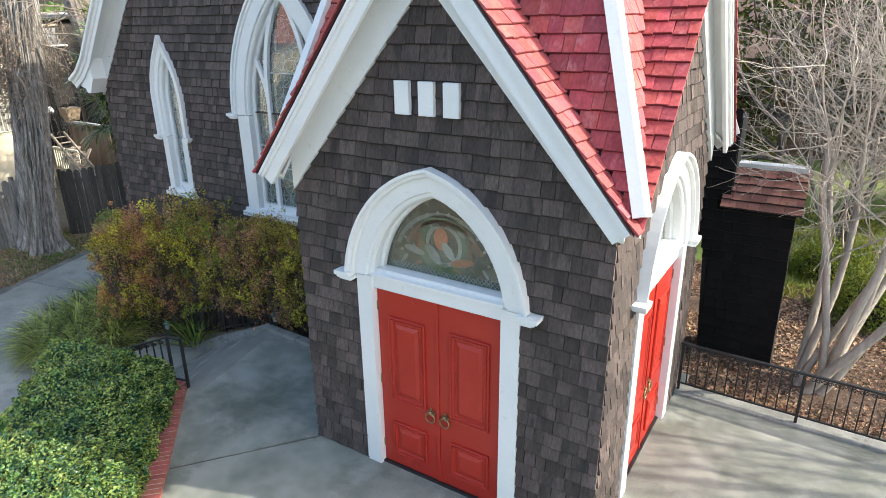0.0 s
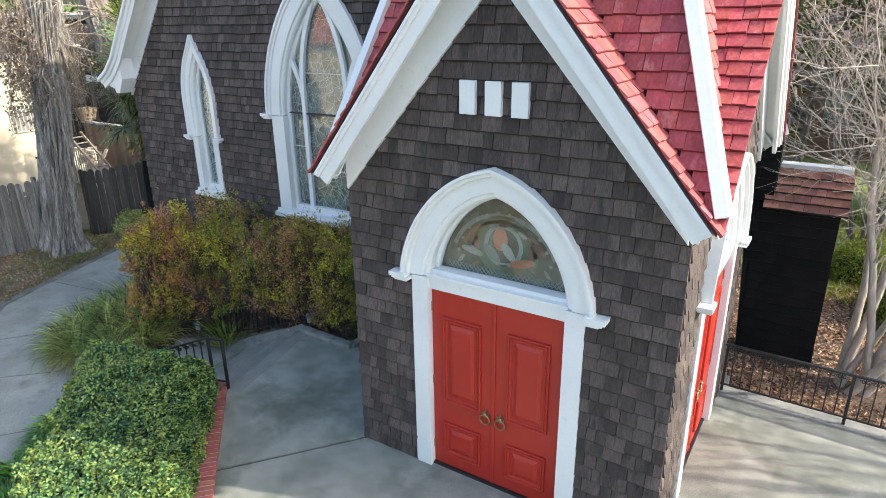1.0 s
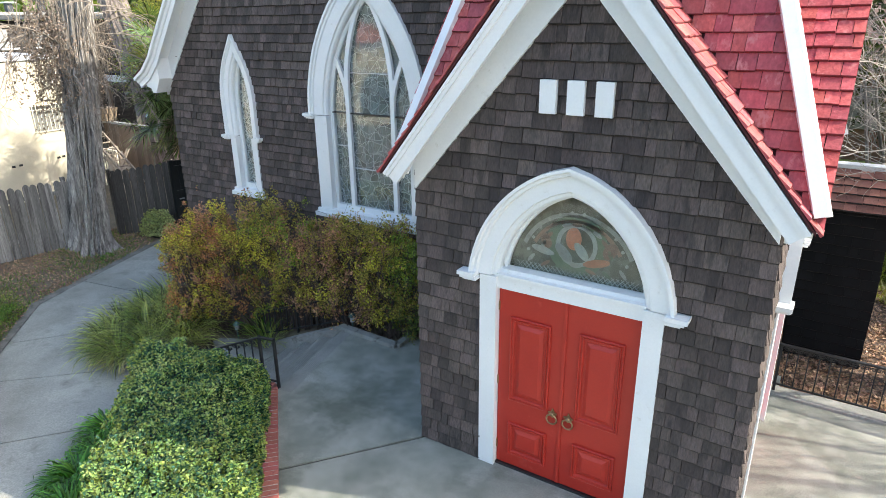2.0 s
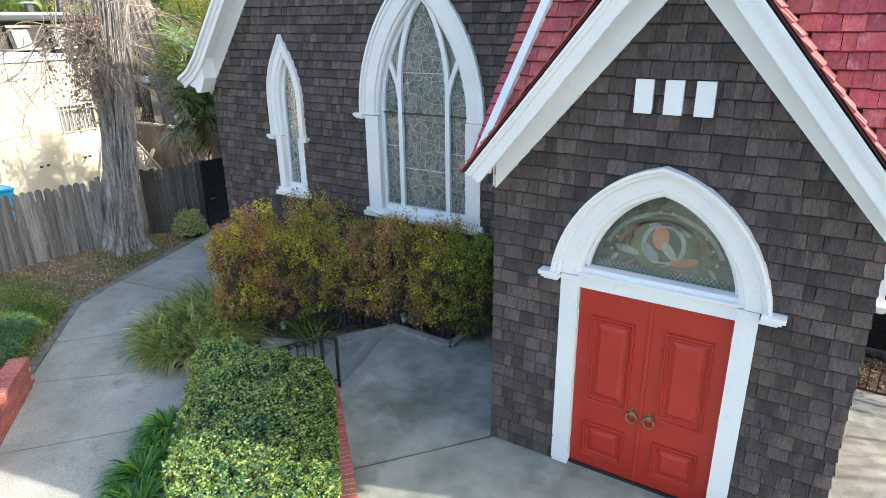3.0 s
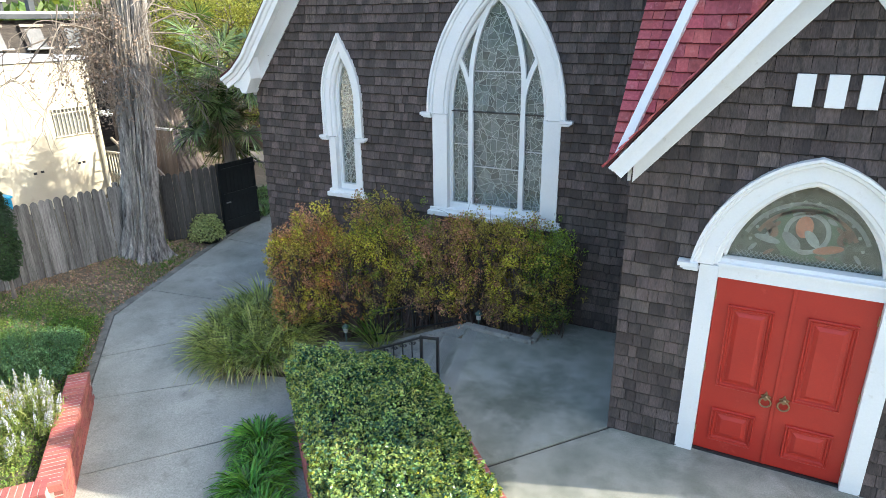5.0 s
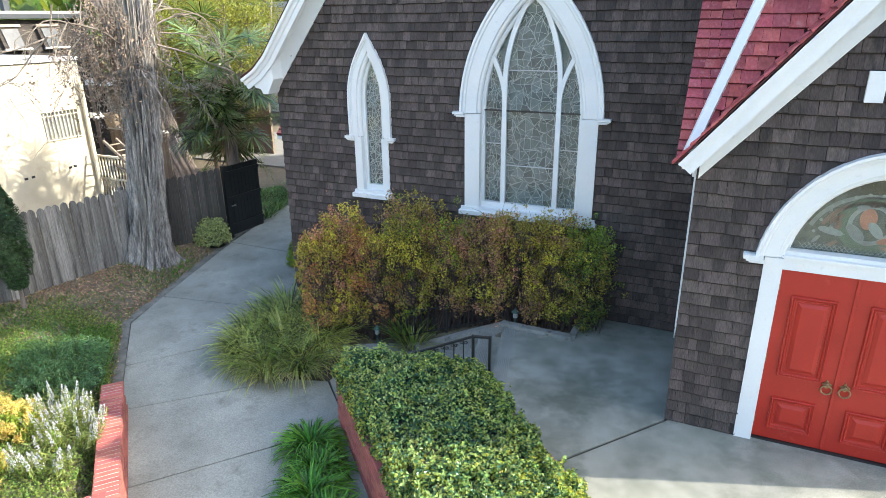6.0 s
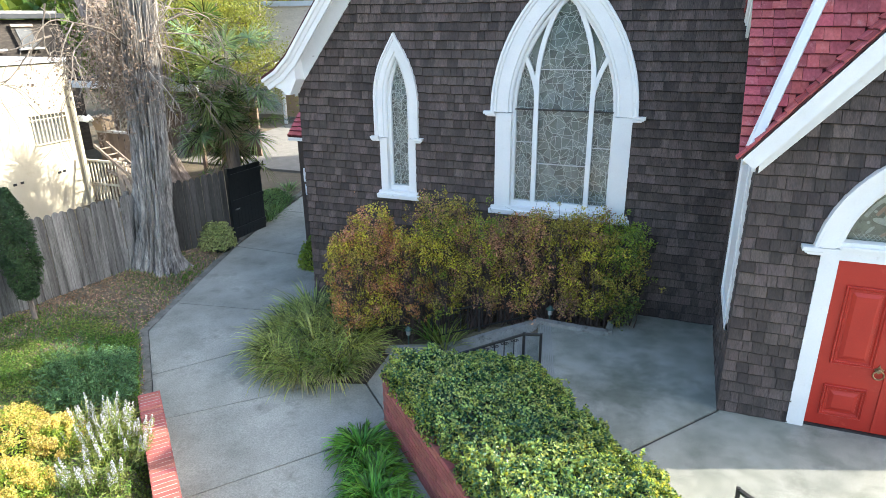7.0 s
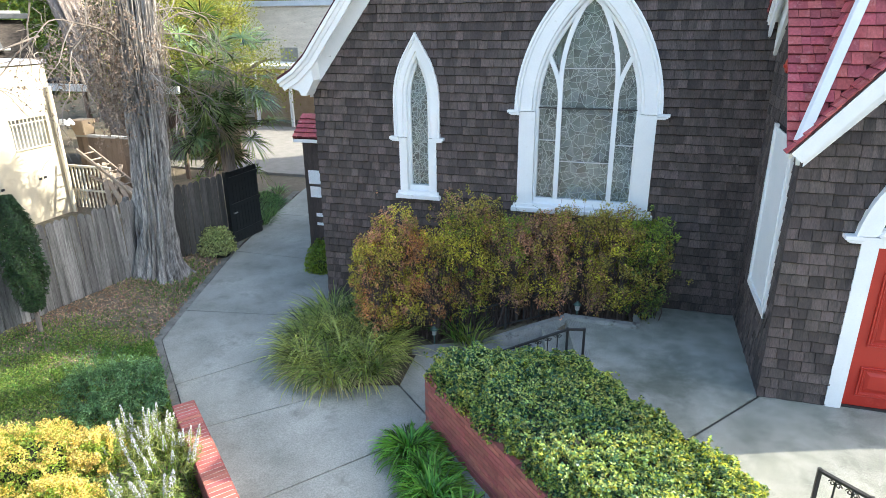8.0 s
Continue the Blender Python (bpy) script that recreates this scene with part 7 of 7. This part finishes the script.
L_FARGREEN = foliage("mid_green_leaf", (0.055, 0.10, 0.022), (0.10, 0.15, 0.032), rand=0.5)
L_DEEP = foliage("deep_green_leaf", (0.022, 0.036, 0.012), (0.045, 0.062, 0.020), rand=0.6)
L_LIME = foliage("lime_leaf", (0.15, 0.18, 0.030), (0.22, 0.24, 0.05), rand=0.5)
for x, y, h, rad, mat, seed in ((-20.2, 14.5, 7.5, 2.6, L_LIME, 191), (-23.6, 16.6, 8.0, 2.3, L_DEEP, 193), (-27.0, 20.0, 10, 3.0, L_FARGREEN, 194), (-31.5, 22.0, 9.0, 3.4, L_FARGREEN, 195), (-33, 24, 12, 5, L_FARGREEN, 197), (-26, 33, 12, 5, L_FARGREEN, 198), (-42, 14, 11, 4, L_FARGREEN, 199), (-16, 36, 13, 6, L_FARGREEN, 200), (-31, 34, 13, 6, L_LIME, 208)):
    leafy_tree(x, y, -0.5, h, rad, mat, seed, "leafy green tree behind the gardens", 30000 if y < 20 else 12000, 0.085 if y < 20 else 0.18, group="trees behind the gardens")
# a dark wooded slope closes the distance
bd = thing("wooded_hill", (0, 70, -0.5), "dark wooded hillside far behind", "hill", kind="structure")
r = np.random.default_rng(203)
n = 15000
a = r.uniform(radians(15), radians(205), n)
q = r.uniform(52, 70, n)
p = np.stack((q * np.cos(a) - 5, q * np.sin(a), -0.5 + r.uniform(0, 1, n) ** 0.8 * (9 + 3 * np.sin(a * 9))), 1)
part("foliage", leaves(p, 2.2, 1.6, None, 1, r=r), L_FARGREEN, bd, "distant dull green woods", kind="stuff")
rows = []
bm = bmesh.new()
for k in range(49):
    an = radians(10 + 200 * k / 48)
    rows.append([bm.verts.new((-5 + q * math.cos(an), q * math.sin(an), z)) for q, z in ((64, -1), (74, 10 + 2.5 * math.sin(an * 9)), (110, 9))])
for u, v in zip(rows, rows[1:]):
    for i in range(2):
        bm.faces.new((u[i], u[i + 1], v[i + 1], v[i]))
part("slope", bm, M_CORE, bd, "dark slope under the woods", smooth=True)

# ---- right of the church: mulch, buttress, bare trees ----
r = np.random.default_rng(211)
n = 62000
x, y = r.uniform(-3.3, 5.0, n), 7.68 + 4.8 * r.uniform(0, 1, n) ** 1.15
p = np.stack((x, y, np.array([ground_z(a, b) for a, b in zip(x, y)]) + 0.012 + r.uniform(0, 0.02, n)), 1)
tagged(part("leaf_litter", leaves(p, 0.062, 0.034, np.array((0, 0, 1.0)), 0.55, r=r), M_LITTER, None, "thick brown leaf litter under the bare tree", kind="stuff"), category="leaf litter")
setting("mulch_bed", prism([(-3.4, 7.66), (7.5, 7.66), (7.5, 11.2), (-3.4, 12.4)], -0.10, -0.03), surface("leafy_mulch", (0.055, 0.036, 0.026), (0.12, 0.078, 0.055), rough=0.95, scale=4, fine=40, bump=0.6, c3=(0.08, 0.05, 0.035), spots=0.4, spot_scale=10), "brown mulch bed behind the railing", "ground")

but = thing("buttress", (-1.2, 8.95, -0.05), "dark shingled buttress with an arched passage and a small shingled top", "buttress")
bpoly = [(-2.6, -0.1), (-2.35, -0.1)] + [(-1.88 + 0.50 * math.cos(a), 1.42 + 0.62 * math.sin(a)) for a in np.linspace(math.pi, 0.12, 14)] + [(-1.28, -0.1), (-0.32, -0.1), (-0.36, 2.25), (-1.12, 2.28), (-1.12, 3.35), (-2.6, 3.35)]
bpl = plane_frame((0, 8.8, 0), (1, 0, 0), (0, 0, 1))
bw = part("wall", prism(bpoly, -0.45, 0.0), M_SHEATH, but, "shingled wall with its deep shade put into black colour", bpl)


def but_spans(v):
    if v < 1.42:
        s = [(-1.28, -0.33)]
    elif v < 2.25:
        s = [(-1.88 + 0.5 * math.sqrt(max(1 - ((v - 1.42) / 0.62) ** 2, 0)) if v < 2.03 else -2.5, -0.34)]
    else:
        s = [(-2.5, -1.13)]
    return s


# near-black tone: the buttress's deep shade is put into the shingle colour
M_SHADESHINGLE = surface("shade_black_shingle", (0.006, 0.005, 0.005), (0.009, 0.008, 0.008), rough=0.92, spec=0.25, rand=0.3, stretch=(3, 3, 0.4))
cover(bw, bpl, courses(but_spans, 0.0, 3.3, ROW, 0.11, 0.22, r), ROW, M_SHADESHINGLE, 120, lambda i: i[1])
M_BROWNROOF = surface("faded_red_shingle", (0.25, 0.10, 0.075), (0.33, 0.15, 0.11), rough=0.85, rand=0.3, scale=5, c3=(0.14, 0.07, 0.05), spots=0.3)
bt = plane_frame((-1.20, 8.70, 2.20), (1, 0, 0), (0, 0.55, 0.83))
br = part("top_slope", prism([(0, 0), (0.90, 0), (0.90, 0.55), (0, 0.55)], -0.04, 0.0), M_UNDER, but, "small slope of faded red shingles", bt)
cover(br, bt, courses(lambda v: [(-0.03, 0.93)], -0.02, 0.5, 0.115, 0.1, 0.2, r), 0.115, M_BROWNROOF, 60, lambda i: i[1])
part("flashing", boxed(-1.16, -0.30, 9.0, 9.2, 2.64, 2.74, 0.008), surface("dull_white_metal", (0.55, 0.55, 0.53), (0.64, 0.64, 0.62), rough=0.6), but, "dull white metal cap")
part("arch_lining", prism([(-1.88 + q * math.cos(a), 1.42 + q * 1.24 * math.sin(a)) for q, aa in ((0.505, np.linspace(0.1, 1.6, 10)), (0.45, np.linspace(1.6, 0.1, 10))) for a in aa], -0.62, -0.45), surface("pink_plaster", (0.52, 0.36, 0.30), (0.58, 0.42, 0.36), rough=0.9), but, "pale pink plaster arch", bpl)


def bare_tree(x, y, z, stems, h, rad, seed, label, mat, depth=4, name="bare_tree", fork=3, thick=0.055, splay=(0.12, 0.42), first=3, fan=None):
    r = np.random.default_rng(seed)
    ob = thing(name, (x, y, z), label, "tree")
    fine = Tubes(4)
    for k in range(stems):
        a = 2 * np.pi * k / stems + r.normal(0, 0.25)
        q = r.uniform(*splay)
        d = unit(np.array((math.cos(a) * q, math.sin(a) * q, 1.0)))
        if fan is not None:      # stems that lean out to one side
            q = fan[2] + (fan[3] - fan[2]) * k / (stems - 1)
            d = unit(np.array((fan[0] * q - fan[1] * 0.3 * math.sin(5.0 * k), fan[1] * q + fan[0] * 0.3 * math.sin(5.0 * k), 1.0)))
        base = np.array((x + 0.16 * math.cos(a), y + 0.16 * math.sin(a), z - 0.1))
        pts = [base]
        m = 7
        for s in range(m):
            d = unit(d + r.normal(0, 0.07, 3) + np.array((0, 0, 0.05)))
            pts.append(pts[-1] + d * h * 0.55 / m)
        t = Tubes(8)
        t.add(pts, np.linspace(thick * r.uniform(0.8, 1.2), thick * 0.55, m + 1))
        part("stem", t.data(), mat, ob, "smooth pale stem", smooth=True)
        ends = []
        for s in range(first, m + 1):
            for j in range(2 if s < m else 4):
                e = unit(d * 0.8 + r.normal(0, 0.55, 3) + np.array((0, 0, 0.25)))
                branch_out(fine, pts[s], e, h * 0.15 * r.uniform(0.7, 1.25), thick * 0.22, depth - 1, r, ends, -0.03, fork, 0.5, 0.74, 0.13)
    part("branch", fine.data(), mat, ob, "dense bare twigs", kind="stuff")
    return ob


M_GREYTWIG = surface("shaded_grey_twig", (0.15, 0.135, 0.12), (0.25, 0.23, 0.21), rough=0.9, rand=0.3)
bare_tree(0.16, 8.55, -0.05, 9, 6.0, 2.0, 221, "leafless crape myrtle with many smooth pale stems", M_MYRTLE, 4, "crape_myrtle", 3, 0.056, (0.2, 0.5), 4, (0.84, 0.54, -0.06, 0.62))
# trees beyond x = 6 are unseen, added to dapple terrace and dim lawn
for x, y, h, seed in ((2.4, 14.6, 6.5, 222), (0.2, 15.2, 6.5, 223), (4.6, 15.5, 7.0, 224), (5.8, 14.2, 9.0, 226), (6.5, 8.6, 11.5, 228), (8.5, 9.6, 8.0, 229), (7.2, 6.4, 7.0, 230)):
    bare_tree(x, y, -0.05, 5, h, 2.0, seed, "leafless grey tree behind the railing", M_GREYTWIG, 4 if 6 < x < 7 else 3, "bare_tree", 3, 0.05)
mound("hedge_bush", 2.6, 11.6, -0.1, 1.1, 0.9, 1.5, foliage("sunny_hedge_leaf", (0.13, 0.19, 0.035), (0.21, 0.26, 0.05), rand=0.55), 231, 11000, 0.055, "sunlit green bush behind the bare tree", "bush")
mound("hedge_bush", 1.0, 11.3, -0.1, 0.85, 0.8, 1.05, foliage("sunny_hedge_leaf", (0.13, 0.19, 0.035), (0.21, 0.26, 0.05), rand=0.55), 232, 9000, 0.05, "sunlit green bush behind the bare tree", "bush")
mound("hedge_bush", 4.8, 12.8, -0.1, 1.5, 1.2, 1.8, L_FARGREEN, 233, 8000, 0.08, "dark green bush behind the bare trees", "bush")
for x, y, h, rad, seed in ((-1.5, 19.5, 6.5, 2.6, 234), (2.5, 18.5, 6.0, 2.6, 235), (6.5, 19.0, 7.0, 2.8, 236)):
    leafy_tree(x, y, -0.1, h, rad, L_DEEP, seed, "dark evergreen tree behind the bare trees", 9000, 0.16, 0.12, group="evergreens behind the bed")
setting("far_lawn", prism([(-3.4, 12.45), (7.5, 11.25), (14, 11.25), (14, 30), (-3.4, 30)], -0.2, -0.02), surface("sunny_grass", (0.12, 0.17, 0.032), (0.20, 0.24, 0.055), rough=0.9, scale=1.2, fine=30, bump=0.8, c3=(0.24, 0.20, 0.10), spots=0.3, spot_scale=3, grain=0.45), "sunlit grass behind the bed", "lawn")
n = 16000
x, y = r.uniform(-1.5, 4.5, n), r.uniform(11.4, 17.5, n)
lean = r.normal(0, 0.5, (n, 3))
tagged(part("sunny_grass", blades(np.stack((x, y, np.full(n, -0.03)), 1), lean, 0.16, 0.016, 0.8, 3, r), L_LIME, None, "sunlit tufts of grass behind the bare tree", kind="stuff"), category="grass")
mound("hedge_bush", 0.15, 12.9, -0.1, 0.7, 0.6, 0.75, foliage("sunny_hedge_leaf", (0.13, 0.19, 0.035), (0.21, 0.26, 0.05), rand=0.55), 237, 7000, 0.05, "low sunlit green bush behind the bare tree", "bush")
red_house = thing("shingled_house", (3, 24, -0.1), "brown shingled house behind the bare trees", "house")
part("wall", boxed(-6, 9, 24, 24.3, -0.2, 3.2), surface("brown_shingle_wall", (0.17, 0.10, 0.075), (0.23, 0.14, 0.10), rough=0.9, fine=14, stretch=(1, 1, 4)), red_house, "brown shingled wall")
part("roof", prism([(-6.5, 0), (9.5, 0), (9.5, 4.2), (-6.5, 4.2)], 0, 0.1), surface("brown_roof", (0.14, 0.09, 0.075), (0.19, 0.12, 0.10), rough=0.9, fine=12, stretch=(1, 3, 3)), red_house, "brown shingled roof", plane_frame((0, 23.6, 3.1), (1, 0, 0), (0, 0.8, 0.6)))
for x in (-1.2, 2.2, 5.4):
    part("window", boxed(x, x + 1.1, 23.95, 24.0, 1.0, 2.3), M_WINDARK, red_house, "dark window")

# ---- across the street, behind the camera ----
street_house = thing("street_house", (-27, -12, -0.8), "cream house with a red tiled roof across the street", "house")
sm = Matrix.Translation((-27, -12, -0.8)) @ Matrix.Rotation(radians(45), 4, "Z")
part("wall", boxed(-5.5, 5.5, -4, 4, 0, 4.4, 0.02), M_STUCCO, street_house, "cream stucco wall", sm)
bm = bmesh.new()
vs = [bm.verts.new(c) for c in ((-6, -4.6, 4.3), (6, -4.6, 4.3), (6, 4.6, 4.3), (-6, 4.6, 4.3), (-4.5, 0, 6.6), (4.5, 0, 6.6))]
for f in ((0, 1, 5, 4), (1, 2, 5), (2, 3, 4, 5), (3, 0, 4), (0, 3, 2, 1)):
    bm.faces.new([vs[i] for i in f])
part("roof", bm, surface("red_tile", (0.33, 0.09, 0.06), (0.4, 0.13, 0.08), rough=0.8, fine=8), street_house, "red tiled roof", sm)
for x in (-4, -1.2, 1.6):
    part("window", prism([(p[0] + x + 0.8, p[1]) for p in arch(0.75, 2.0, 2.9, 0.8)], 0, 0.05), M_DARK, street_house, "dark arched window", sm @ plane_frame((0, 4.0, 0), (-1, 0, 0), (0, 0, 1)))
    part("window", prism([(p[0] + x + 0.8, p[1]) for p in arch(0.75, 2.0, 2.9, 0.8)], 0, 0.05), M_DARK, street_house, "dark arched window", sm @ plane_frame((5.5, 0, 0), (0, 1, 0), (0, 0, 1)))
for x, y, h, rad, seed in ((-12, -24, 9, 4.0, 242), (0, -20, 9, 4, 243), (8, -17, 9, 4, 244), (-35, -6, 9, 4, 245), (-22, -24, 10, 4.5, 246)):
    leafy_tree(x, y, -0.8, h, rad, L_FARGREEN, seed, "street tree across the road", 4500, 0.34, group="street trees")
setting("road", prism([(-45, -14), (25, -14), (25, -8.2), (-45, -8.2)], -0.95, -0.72), surface("asphalt", (0.05, 0.05, 0.052), (0.07, 0.07, 0.07), rough=0.9), "grey asphalt street", "road")
